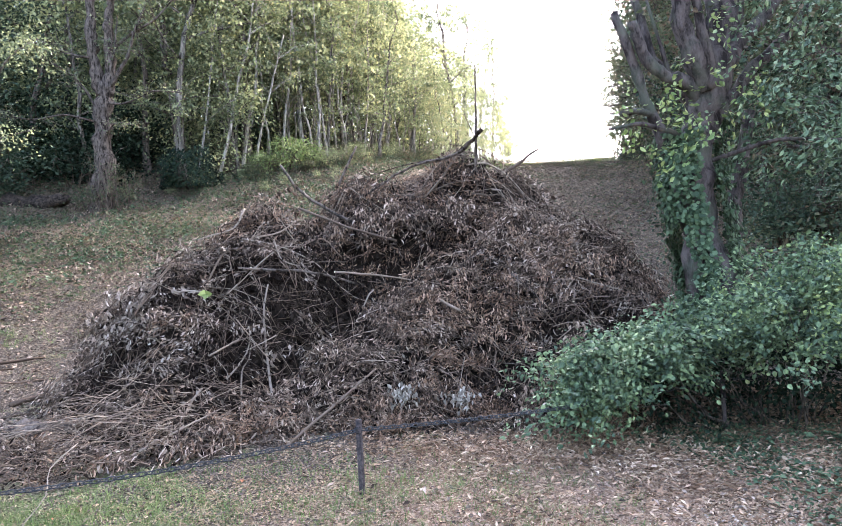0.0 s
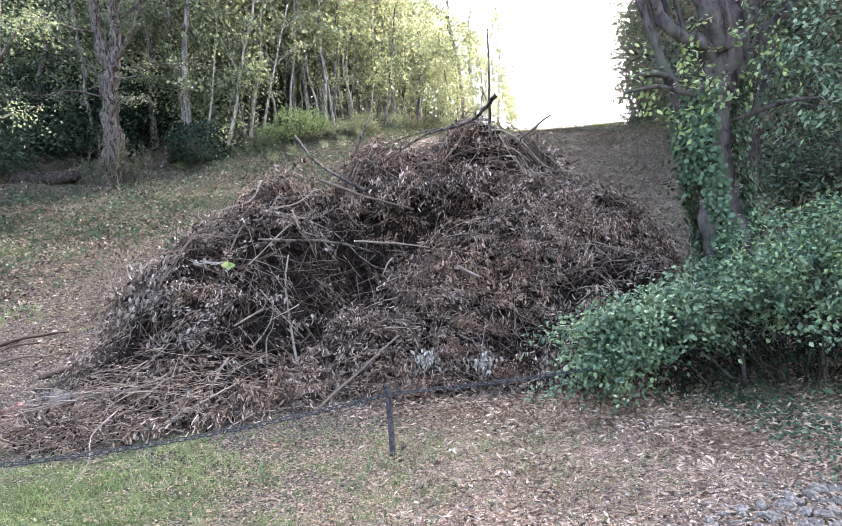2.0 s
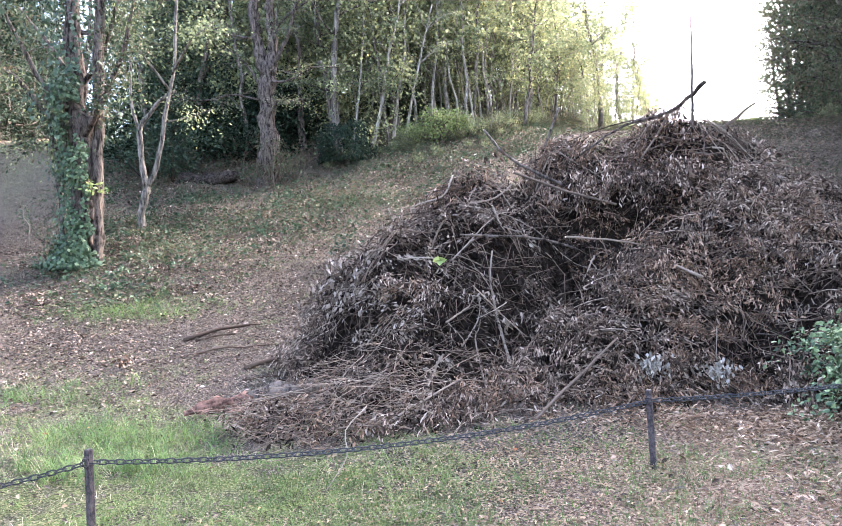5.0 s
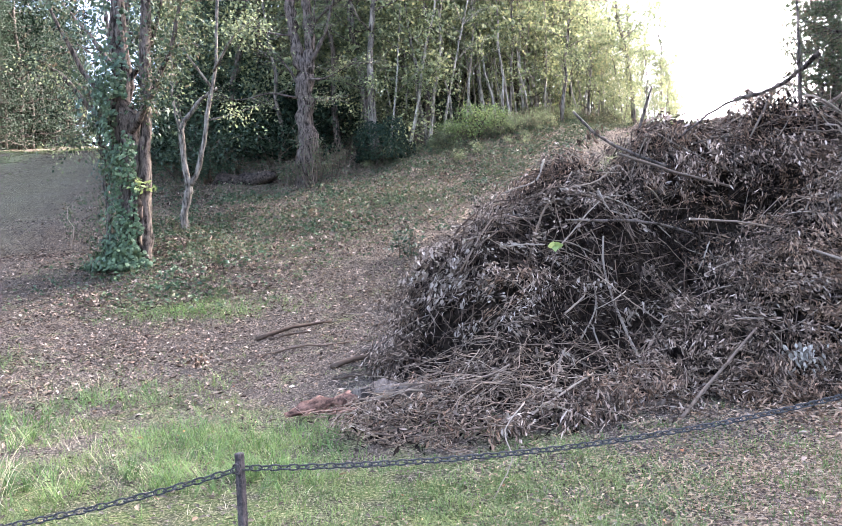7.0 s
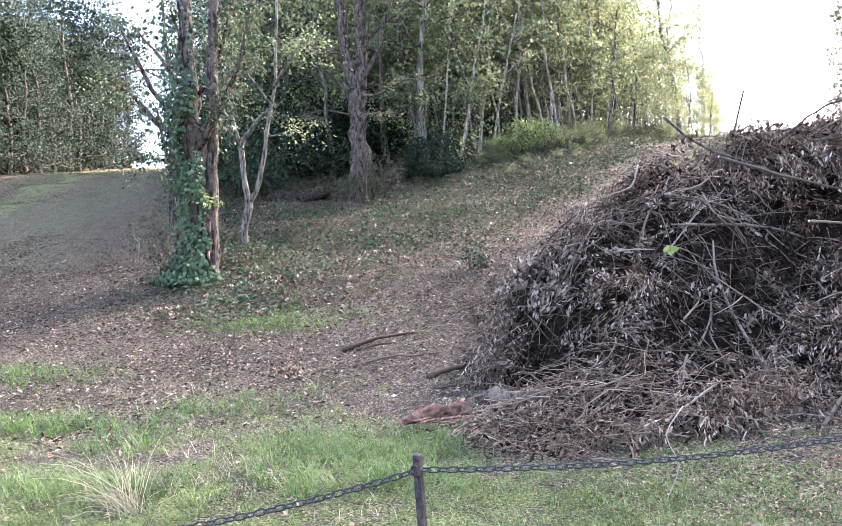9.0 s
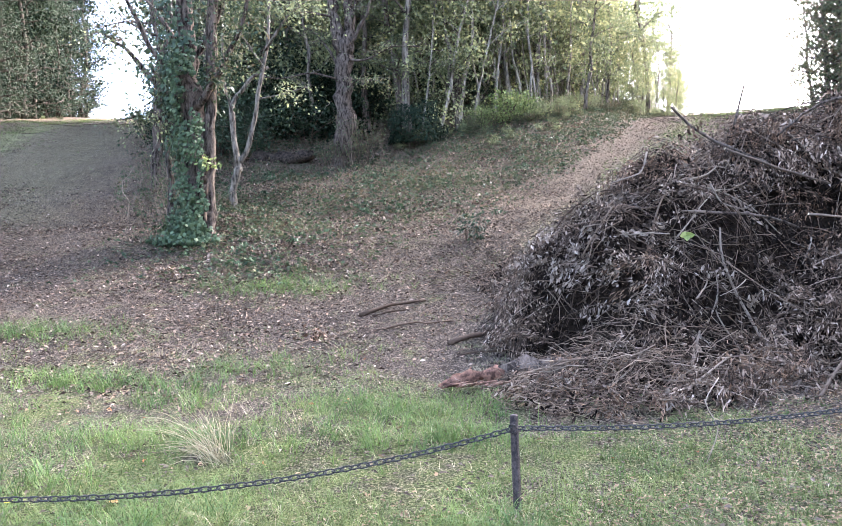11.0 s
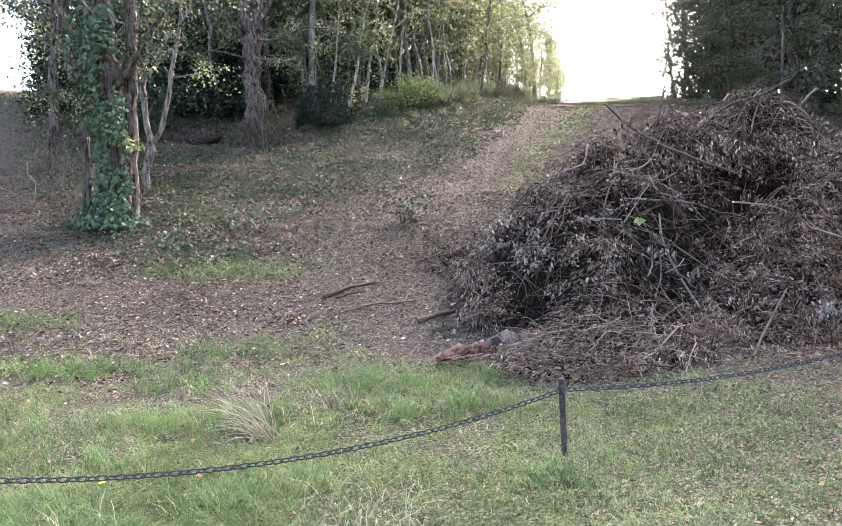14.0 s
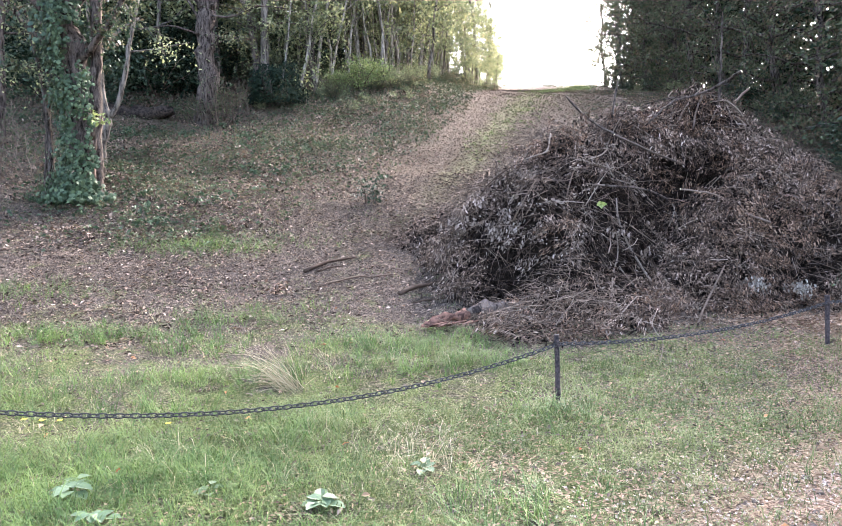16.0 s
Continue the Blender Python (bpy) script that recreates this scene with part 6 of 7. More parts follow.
# long bare branches lying over the top, bending with it
x, y = pile_points(900, 1.5, 0.0)
pick = np.flatnonzero((pile_normal(x, y)[:, 1] < 0.35) & (x > -3.4))[:84]
for i in pick:
    ang = rng.normal(0.25, 0.45) + (math.pi if rng.random() < 0.5 else 0)
    L = rng.uniform(0.8, 1.9)
    r = rng.uniform(0.007, 0.019)
    pts = []
    for u in np.linspace(-0.5, 0.5, 5):
        qx, qy = x[i] + math.cos(ang) * L * u, y[i] + math.sin(ang) * L * u * 0.6
        pts.append((qx, qy, float(pile_z(qx, qy)) + 0.1 + rng.normal(0, 0.05)))
    zs = np.array([p[2] for p in pts])
    zs = np.maximum(zs, np.interp(np.arange(5), [0, 4], [zs[0], zs[4]]) - 0.15)
    branch([(p[0], p[1], z) for p, z in zip(pts, zs)], r, r * 0.4, [M_BRANCH, M_TWIG, M_PALEWOOD, M_TWIG][i % 4], thick=0.75)
# brittle branching tops spread out on the grass side
def foot(x):
    """y at which the heap's sprawl ends towards the chain."""
    return float(np.interp(x, [-4.6, -3.8, -3.2, -2.7, -2.0, -1.3, 0], [6.2, 5.6, 5.6, 6.2, 6.6, 6.8, 6.7]))


side = Tubes()
for i in range(58):
    a = np.array([rng.uniform(-3.8, -1.4), rng.uniform(5.9, 7.4), 0.0])
    a[2] = float(pile_z(a[0], a[1])) + rng.uniform(0.08, 0.25)
    ang = rng.normal(math.pi + 0.6, 0.55)
    L = rng.uniform(0.5, 1.5)
    e = a + np.array([math.cos(ang) * L, math.sin(ang) * L, 0])
    if a[1] < foot(a[0]) or e[1] < foot(e[0]):
        continue
    e[2] = float(pile_z(e[0], e[1])) + rng.uniform(0.02, 0.14)
    r = rng.uniform(0.0035, 0.007)
    m = (a + e) / 2 + np.array([rng.normal(0, 0.06), rng.normal(0, 0.06), rng.uniform(0.03, 0.14)])
    tb = Tubes()
    q = bent(a, m, 4, 0.24).tolist()[:-1] + bent(m, e, 4, 0.24).tolist()
    tb.add(q, np.linspace(r, r * 0.35, 7), 4)
    for k in range(6):
        s0 = np.array(q[rng.integers(1, 6)])
        an2 = ang + rng.normal(0, 0.6)
        l2 = rng.uniform(0.15, 0.45)
        e2 = s0 + np.array([math.cos(an2) * l2, math.sin(an2) * l2, rng.uniform(-0.08, 0.12)])
        e2[2] = max(e2[2], float(ground_z(e2[0], e2[1])) + 0.005)
        side.add(bent(s0, e2, 4, 0.12), np.linspace(r * 0.45, 0.0015, 4), 4)
    mt = [M_BRITTLE, M_BRANCH, M_BRITTLE, M_BRANCH, M_PALEWOOD][i % 5]
    part_of("branching_top", tb.mesh("branching_top", mt), pile)
part_of("side_twig", side.mesh("side_twig", M_BRITTLE), pile, "", "stuff")
fine = Tubes()
for i in range(850):
    a = np.array([rng.uniform(-4.4, -1.2), rng.uniform(5.5, 7.5), 0.0])
    a[2] = float(pile_z(a[0], a[1])) + rng.uniform(0.0, 0.12)
    ang = rng.normal(math.pi + 0.5, 1.1)
    L = rng.uniform(0.08, 0.32)
    e = a + np.array([math.cos(ang) * L, math.sin(ang) * L, rng.uniform(-0.06, 0.14)])
    if a[1] < foot(a[0]) or e[1] < foot(e[0]):
        continue
    e[2] = max(e[2], float(ground_z(e[0], e[1])) + 0.005)
    fine.add(bent(a, e, 4, 0.25), np.linspace(1, 0.4, 4) * rng.uniform(0.002, 0.005), 4)
part_of("twig_spread", fine.mesh("twig_spread", M_BRITTLE), pile, "fine pale brittle twigs", "stuff")


def silver_spray(cx, cy, cz, w, n):
    c = np.array([cx, cy, cz]) + rng.normal(0, 1, (n, 3)) * np.array([w, 0.06, 0.055])
    ax = unit(rng.normal(0, 0.4, (n, 3)) + np.array([0, -0.4, -0.9]))
    L = 0.055 * (0.7 + 0.6 * rng.random(n))
    v, f = leaf_arrays(c, ax, rand_dirs(n, 0, 0.3), L, L * 0.5, 0.2, True)
    part_of("silver_leaves", mesh_of("silver_leaves", v, f, M_SILVER), pile, "silvery white undersides of a withered spray", "stuff")


silver_spray(-0.22, 7.34, 0.6, 0.08, 120)
silver_spray(0.35, 7.24, 0.54, 0.075, 110)
branch([(0.45, 7.6, 0.95), (0.4, 7.45, 0.8), (0.36, 7.3, 0.64)], 0.006, 0.004, M_PALEWOOD)
gl = thing("green_leaf", (-2.36, 7.62, 1.72), "single fresh green lobed leaf on the heap", "leaf")
v, f = leaf_arrays(np.array([(0, 0, 0), (0.03, -0.01, 0.02), (-0.03, -0.01, 0.02)]), np.array([(0, -0.5, -0.6), (0.8, -0.4, -0.1), (-0.8, -0.4, -0.1)]), np.array([(1, 0, 0), (0, -0.5, 0.8), (0, -0.5, 0.8)]), 0.11, 0.08, 0.1)
part_of("blade", mesh_of("blade", v, f, M_LIME), gl)


# ---------- chain fence ----------
POSTS = [(-12.3, 1.6), (-8.17, 2.82), (-4.11, 4.09), (-0.55, 5.54), (3.0, 7.0), (6.6, 8.3)]
CH_H = 0.5


def post_thing(x, y, lean):
    z = float(ground_z(x, y))
    ob = thing("fence_post", (x, y, z), "dark rusty iron post carrying a chain", "post", "chain fence posts")
    s = bmesh.new()
    bmesh.ops.create_cube(s, size=1)
    for v in s.verts:
        v.co = Vector((v.co.x * 0.042, v.co.y * 0.042, (v.co.z + 0.5) * 0.78 - 0.2))
    bmesh.ops.bevel(s, geom=s.edges[:], offset=0.006, segments=1, affect="EDGES")
    me = bpy.data.meshes.new("shaft")
    s.to_mesh(me)
    s.free()
    me.materials.append(M_IRON)
    part_of("shaft", me, ob)
    e = Tubes()
    a = np.linspace(0, 2 * np.pi, 13)
    e.add(np.stack([np.cos(a) * 0.026, 0 * a - 0.026, CH_H + np.sin(a) * 0.026], -1), np.full(13, 0.006), 4)
    part_of("ring", e.mesh("ring", M_IRON), ob)
    ob.rotation_euler = (0, radians(lean), radians(-20))
    return ob


for i, (x, y) in enumerate(POSTS):
    post_thing(x, y, (-1.5, -1.0, -1.2, -1.5, 0, 1)[i])

link_tube = Tubes()
la = np.linspace(0, 2 * np.pi, 13)
link_tube.add(np.stack([np.cos(la) * 0.027 + np.sign(np.cos(la)) * 0.006, np.sin(la) * 0.017, 0 * la], -1), np.full(13, 0.0055), 4)
LINK = link_tube.mesh("link", M_CHAIN)
SAG = [0.22, 0.24, 0.11, 0.06, 0.12]
for i in range(5):
    (xa, ya), (xb, yb) = POSTS[i], POSTS[i + 1]
    a = np.array([xa, ya, float(ground_z(xa, ya)) + CH_H])
    b = np.array([xb, yb, float(ground_z(xb, yb)) + CH_H])
    ch = thing("fence_chain", tuple(a), "black iron chain hanging slack between posts", "chain", "chain fence spans")
    n = int(np.linalg.norm(b - a) / 0.049)
    u = np.linspace(0, 1, n + 1)
    p = (b - a)[None] * u[:, None]
    p[:, 2] -= SAG[i] * 4 * u * (1 - u)
    gz = ground_z(a[0] + p[:, 0], a[1] + p[:, 1]) - a[2] + 0.03
    p[:, 2] = np.maximum(p[:, 2], gz)
    for k in range(n):
        d = Vector(p[k + 1] - p[k])
        q = d.to_track_quat("X", "Z").to_matrix().to_4x4()
        m = Matrix.Translation((p[k] + p[k + 1]) / 2) @ q @ pose(0, 0, 0, 90 * (k % 2) + 20)
        ob = new("link", LINK)
        ob.parent = ch
        ob.matrix_basis = m


# ---------- pieces of wood on the ground ----------
def rotten_log():
    z = float(ground_z(-4.5, 7.0))
    ob = thing("rotten_log", (-4.55, 6.95, z), "split rotten log with red-brown crumbling heartwood", "log")
    tb = Tubes()
    tb.add(bent((-0.4, -0.14, 0.05), (0.25, 0.1, 0.13), 9, 0.05), [0.012, 0.04, 0.055, 0.04, 0.075, 0.05, 0.08, 0.06, 0.04], 8, 0.8)
    part_of("heartwood", tb.mesh("heartwood", M_RED), ob)
    t2 = Tubes()
    t2.add(bent((0.05, 0.09, 0.14), (0.9, 0.36, 0.24), 7, 0.05), [0.03, 0.09, 0.08, 0.1, 0.08, 0.09, 0.04], 8, 0.6)
    part_of("grey_shell", t2.mesh("grey_shell", M_BARK), ob, "weathered grey outer wood")
    t3 = Tubes()
    for k in range(16):
        a = rng.uniform(-0.4, 0.15)
        t3.add(bent((a, -0.28 + 0.3 * (a + 0.7) + rng.uniform(-0.1, 0.1), 0.05), (a + rng.uniform(0.1, 0.3), rng.uniform(-0.2, 0.15), 0.1), 4, 0.06), [0.006, 0.014, 0.012, 0.005], 4, 0.3)
    part_of("splinter", t3.mesh("splinter", M_RED), ob, "reddish splintered strips", "stuff")


rotten_log()
STICKS = [((-6.48, 9.73), (-5.63, 10.5), 0.035, 0.02), ((-6.3, 9.75), (-5.85, 10.1), 0.02, 0.012), ((-6.2, 9.1), (-5.0, 9.6), 0.018, 0.01), ((-5.05, 8.6), (-4.35, 9.2), 0.035, 0.03),
          ((-4.9, 8.2), (-3.9, 8.35), 0.014, 0.01), ((-5.6, 10.9), (-4.6, 10.5), 0.01, 0.006), ((-5.0, 11.2), (-3.9, 11.6), 0.014, 0.009), ((-4.6, 7.6), (-3.6, 7.7), 0.014, 0.01),
          ((-3.9, 7.2), (-3.0, 7.5), 0.012, 0.008), ((2.3, 4.9), (2.75, 4.3), 0.012, 0.008), ((-6.8, 8.6), (-6.6, 8.8), 0.012, 0.008), ((1.9, 4.6), (2.2, 4.35), 0.01, 0.006)]
for (xa, ya), (xb, yb), ra, rb in STICKS:
    st = thing("fallen_stick", (xa, ya, float(ground_z(xa, ya)) + ra * 0.7), "weathered fallen stick lying on leaf litter", "stick", "sticks lying about")
    tb = Tubes()
    e = np.array([xb - xa, yb - ya, float(ground_z(xb, yb) - ground_z(xa, ya))])
    tb.add(bent((0, 0, 0), e, 7, 0.03, 0.02), np.linspace(ra, rb, 7), 6, 0.12)
    part_of("wood", tb.mesh("wood", M_TWIG if ra > 0.013 else M_BRANCH), st)


# ---------- ground cover ----------
def scatter(n, dens, x0, x1, y0, y1):
    x, y = rng.uniform(x0, x1, n), rng.uniform(y0, y1, n)
    k = rng.random(n) < dens(x, y) * smooth(0.6, 1.6, y)
    return x[k], y[k]


def lay_leaves(name, n, dens, box, leaf_len, width, material, label, lift=0.012, tilt=0.35, broad=False):
    x, y = scatter(n, dens, *box)
    c = np.stack([x, y, ground_z(x, y) + np.abs(rng.normal(0, lift, len(x))) + 0.006], -1)
    a = rng.random(len(x)) * 6.283
    ax = np.stack([np.cos(a), np.sin(a), rng.normal(0.05, tilt, len(x)) * 0.6 + 0.2 * 0], -1)
    sd = np.stack([-np.sin(a), np.cos(a), rng.normal(0, tilt, len(x))], -1)
    L = leaf_len * (0.5 + 0.9 * rng.random(len(x)))
    c[:, 2] += L * 0.12
    v, f = leaf_arrays(c, ax, sd, L, L * width, 0.3, broad)
    ob = new(name, mesh_of(name, v, f, material))
    return tagged(ob, label, "leaves", kind="stuff")


def off_pile(x, y):
    return (pile_top(x, y) < 0.05).astype(float)


litter_d = lambda x, y: off_pile(x, y) * smooth(-1.1, 1.7, x - 0.45 * (y - 4) * smooth(4.5, 2.0, y) + 1.0 * vnoise(x * 0.7, y * 0.7, 51)) * (0.62 + 0.6 * vnoise(x * 0.9, y * 0.9, 52))
thick_d = lambda x, y: litter_d(x, y) * (0.12 + 0.88 * smooth(4.5, 5.5, y + 0.6 * vnoise(x * 0.8, y * 0.8, 41)))
lay_leaves("leaf_litter", 230000, thick_d, (-6, 5.5, 0.8, 8.2), 0.058, 0.27, M_LITTER, "carpet of dry fallen leaves on the verge", 0.025, 0.6)
lay_leaves("litter_bits", 330000, lambda x, y: litter_d(x, y) * smooth(6.0, 4.4, y), (-4, 5.5, 0.8, 6.2), 0.027, 0.42, M_LITTER, "fine crumbled leaf bits on the worn verge", 0.008, 0.4)
lay_leaves("litter_dark_bits", 50000, lambda x, y: litter_d(x, y) * (0.4 + 0.6 * smooth(-0.2, 0.3, vnoise(x * 1.6, y * 2.0, 42))), (-5, 5.5, 0.8, 7), 0.05, 0.35, M_DEAD, "dark rotted leaf bits in the litter", 0.014, 0.5)
lay_leaves("moss_bits", 60000, lambda x, y: litter_d(x, y) * smooth(5.6, 4.6, y) * smooth(0.1, 0.5, vnoise(x * 1.3, y * 1.7, 43)), (-3, 3, 2.5, 6), 0.018, 0.6, M_BRAMBLE, "thin mossy growth in the worn verge", 0.006, 0.5)
tan_d = lambda x, y: off_pile(x, y) * smooth(-5.9, -1.9, x - 0.9 * (np.clip(y, 1.2, 5) - 3.5) + 1.2 * vnoise(x * 0.8, y * 0.8, 59)) * (0.6 + 0.5 * vnoise(x * 1.4, y * 1.4, 60))
lay_leaves("trodden_leaves", 150000, tan_d, (-8, 3.5, 0.8, 7), 0.037, 0.36, M_TAN, "small tan leaf fragments trodden into thin grass")
thin_d = lambda x, y: off_pile(x, y) * (0.2 + 0.14 * vnoise(x * 0.8, y * 0.8, 53)) * (1 + 1.6 * smooth(7.5, 10, y))
lay_leaves("fallen_leaves", 190000, thin_d, (-20, 5, 1.0, 17), 0.048, 0.42, M_BANKLEAF, "scattered dry leaves on trodden soil and turf")
bank_d = lambda x, y: off_pile(x, y) * smooth(-0.5, 3.0, ride_edge(y) - x) * smooth(-0.5, 2.5, x - wood_left(y)) * smooth(10.5, 13, y) * (0.75 + 0.4 * vnoise(x * 0.7, y * 0.7, 54))
lay_leaves("bank_litter", 120000, bank_d, (-24, 2, 10, 30), 0.07, 0.5, M_BANKLEAF, "brown leaf litter on the wooded bank", 0.03, 0.6)
lay_leaves("bank_ivy", 60000, lambda x, y: bank_d(x, y) * (0.25 + 0.75 * smooth(-0.2, 0.4, vnoise(x * 0.55, y * 0.8, 55) + 0.02 * (y - 16))), (-24, 4, 10, 34), 0.1, 0.7, M_IVY, "patches of ivy and bramble leaves on the bank", 0.08, 0.7)
lay_leaves("bank_bramble", 100000, lambda x, y: bank_d(x, y) * (0.35 + 0.6 * smooth(-0.3, 0.4, vnoise(x * 0.6, y * 0.8, 98))), (-24, 4, 11, 32), 0.085, 0.65, M_BRAMBLE, "trailing bramble and dying weeds over the bank", 0.06, 0.7)


def low_clumps(name, n, box, per, spread, high, leaf_len, material, dens, label):
    """Small standing clumps of leaves over the bank."""
    x, y = scatter(n, dens, *box)
    k = len(x)
    s = spread * rng.uniform(0.5, 1.5, k)
    d = rand_dirs(k * per, 0.2, 0.8)
    d[:, 2] = np.abs(d[:, 2])
    s2 = np.repeat(s, per)
    cx, cy = np.repeat(x, per) + d[:, 0] * s2 * rng.random(k * per) ** 0.5, np.repeat(y, per) + d[:, 1] * s2 * rng.random(k * per) ** 0.5
    c = np.stack([cx, cy, ground_z(cx, cy) + 0.015 + d[:, 2] * np.repeat(rng.uniform(0.4, 1.3, k), per) * high], -1)
    L = leaf_len * (0.5 + 0.9 * rng.random(len(c)))
    v, f = leaf_arrays(c, unit(d * 0.6 + rng.normal(0, 0.6, c.shape)), rand_dirs(len(c), 0, 0.4), L, L * 0.65, 0.2, False)
    tagged(new(name, mesh_of(name, v, f, material)), label, "undergrowth", kind="stuff")


low_clumps("bank_ivy_clumps", 900, (-20, 3, 12, 27), 30, 0.25, 0.16, 0.085, M_IVY, lambda x, y: bank_d(x, y) * smooth(-0.1, 0.5, vnoise(x * 0.5, y * 0.7, 55)), "standing clumps of dark ivy on the bank")
low_clumps("bank_weed_clumps", 1500, (-20, 3, 12, 29), 22, 0.22, 0.22, 0.075, M_BRAMBLE, lambda x, y: bank_d(x, y) * smooth(-0.3, 0.5, vnoise(x * 0.6, y * 0.8, 98)), "clumps of withering bramble and nettles on the bank")
low_clumps("bank_brown_clumps", 1400, (-20, 3, 11.5, 28), 20, 0.2, 0.1, 0.075, M_DEAD, bank_d, "heaped dark leaf litter and dead bracken on the bank")
low_clumps("far_bank_clumps", 700, (-50, -27, 14, 45), 26, 0.35, 0.3, 0.13, M_BRAMBLE, lambda x, y: np.exp(-((x - np.interp(y, [14, 25, 40, 72], [-27.8, -33.8, -44.8, -51.8])) / 1.2) ** 2), "low growth along the foot of the farther wood")
lay_leaves("verge_ivy", 60000, lambda x, y: smooth(7.4, 6.6, y) * smooth(1.9, 3.2, x + 0.5 * vnoise(x, y, 56)) * (0.5 + 0.5 * vnoise(x * 1.2, y * 1.2, 57)), (1.6, 6.5, 3.7, 8), 0.045, 0.7, M_IVY, "low dark groundcover under the bush", 0.03, 0.6)
ride_d = lambda x, y: off_pile(x, y) * smooth(0.5, 3.0, x - ride_edge(y) - 3.0) * (0.5 + 0.5 * vnoise(x * 0.8, y * 0.8, 58))
lay_leaves("ride_leaves", 12000, ride_d, (0, 20, 9, 45), 0.075, 0.5, M_DEAD, "dark leaf litter on the climbing ride", 0.03, 0.5)
lay_leaves("ride_pale_leaves", 30000, lambda x, y: ride_d(x, y) * 0.8, (0, 20, 9, 45), 0.08, 0.5, M_TAN, "pale dry leaves on the climbing ride", 0.03, 0.5)
lay_leaves("ride_greens", 90000, lambda x, y: ride_d(x, y) * 0.8, (0, 20, 9, 45), 0.085, 0.6, M_BRAMBLE, "low green weeds along the ride's side", 0.04, 0.5)


def blades(name, n, dens, box, h, w, material, label, bend=0.5, clump=5):
    x, y = scatter(n, dens, *box)
    x, y = np.repeat(x, clump) + rng.normal(0, 0.03, len(x) * clump), np.repeat(y, clump) + rng.normal(0, 0.03, len(y) * clump)
    g = ground_z(x, y)
    a = np.repeat(rng.random(len(x) // clump) * 6.283, clump) + rng.normal(0, 0.9, len(x))
    H = h * (0.4 + 0.9 * rng.random(len(x)))
    d = np.stack([np.cos(a), np.sin(a), 0 * a], -1)
    s = np.stack([-np.sin(a), np.cos(a), 0 * a], -1) * w * 0.5
    b = np.stack([x, y, g - 0.01], -1)
    m = b + d * (H * bend * 0.35)[:, None] + np.array([0, 0, 1]) * (H * 0.62)[:, None]
    t = b + d * (H * bend * (0.8 + 0.6 * rng.random(len(x))))[:, None] + np.array([0, 0, 1]) * (H * rng.uniform(0.6, 1.0, len(x)))[:, None]
    v = np.stack([b - s, b + s, m + s * 0.7, m - s * 0.7, t], 1).reshape(-1, 3)
    k = np.arange(len(x))[:, None] * 5
    f = np.concatenate([k + np.array([[0, 1, 2]]), k + np.array([[0, 2, 3]]), k + np.array([[3, 2, 4]])])
    ob = new(name, mesh_of(name, v, f, material))
    return tagged(ob, label, "grass", kind="stuff")


turf_n = lambda x, y: 0.5 + 0.7 * vnoise(x * 0.8, y * 1.2, 61) + 0.45 * vnoise(x * 1.7, y * 2.1, 62)
turf_d = lambda x, y: off_pile(x, y) * smooth(0.5, -3.9, x + 1.2 * vnoise(x, y, 63) - 1.1 * (np.clip(y, 1.5, 5.5) - 3.7)) * np.clip(1.5 * turf_n(x, y) - 0.1 - 0.13 * np.maximum(0, y - 3.5) ** 1.35, 0, 1)
blades("turf", 52000, turf_d, (-13, 2.0, 0.8, 9.0), 0.085, 0.005, M_GRASS, "rough green turf along the chain fence", 1.2)
tall_d = lambda x, y: off_pile(x, y) * smooth(0.15, 0.6, vnoise(x * 0.8, y * 1.4, 64)) * smooth(-2.5, -5.0, x) * smooth(8.6, 6.5, y)
blades("long_grass", 5200, tall_d, (-13, -2, 1.0, 8.5), 0.19, 0.006, M_LUSH, "longer tufts of green grass", 1.2, 8)
front_d = lambda x, y: off_pile(x, y) * smooth(-3.8, -6.5, x + 0.3 * y) * np.clip(0.5 + 0.8 * vnoise(x * 1.3, y * 1.8, 68), 0.05, 1)
blades("front_grass", 12000, front_d, (-13, -3, 0.8, 3.2), 0.10, 0.006, M_LUSH, "lush grass in front of the chain", 1.1, 6)
sparse_d = lambda x, y: off_pile(x, y) * (0.2 + 0.2 * vnoise(x, y, 65))
blades("sparse_grass", 15000, lambda x, y: sparse_d(x, y) * smooth(1.5, -2.0, x + 1.2 * vnoise(x, y, 67)), (-4.5, 2.0, 3.0, 6.8), 0.06, 0.005, M_LUSH, "sparse grass among fallen leaves", 0.6)
CLUMPS = ((-7.34, 7.66, 0.7, 0.28), (-7.63, 5.19, 0.8, 0.35), (-5.64, 6.32, 0.75, 0.35), (-6.44, 3.47, 0.35, 0.25), (-6.02, 3.82, 0.35, 0.25), (-9.22, 7.17, 0.7, 0.22), (-8.2, 11.4, 1.2, 0.5), (-11.3, 9.0, 1.4, 0.4), (-10.0, 6.0, 0.9, 0.4), (-9.2, 4.6, 0.8, 0.35), (-4.6, 5.5, 0.5, 0.25), (-6.6, 5.3, 0.5, 0.25), (-7.4, 3.3, 0.6, 0.3), (-8.4, 3.2, 0.6, 0.3), (-4.3, 3.7, 0.35, 0.25), (-7.0, 2.8, 0.5, 0.2))
patch_d = lambda x, y: off_pile(x, y) * np.maximum.reduce([np.exp(-(((x - a) / sx) ** 2 + ((y - b) / sy) ** 2)) for a, b, sx, sy in CLUMPS])
blades("grass_patches", 24000, patch_d, (-14, -3.5, 2.2, 13), 0.17, 0.005, M_LUSH, "bright grass patches on the trodden slope", 1.4)
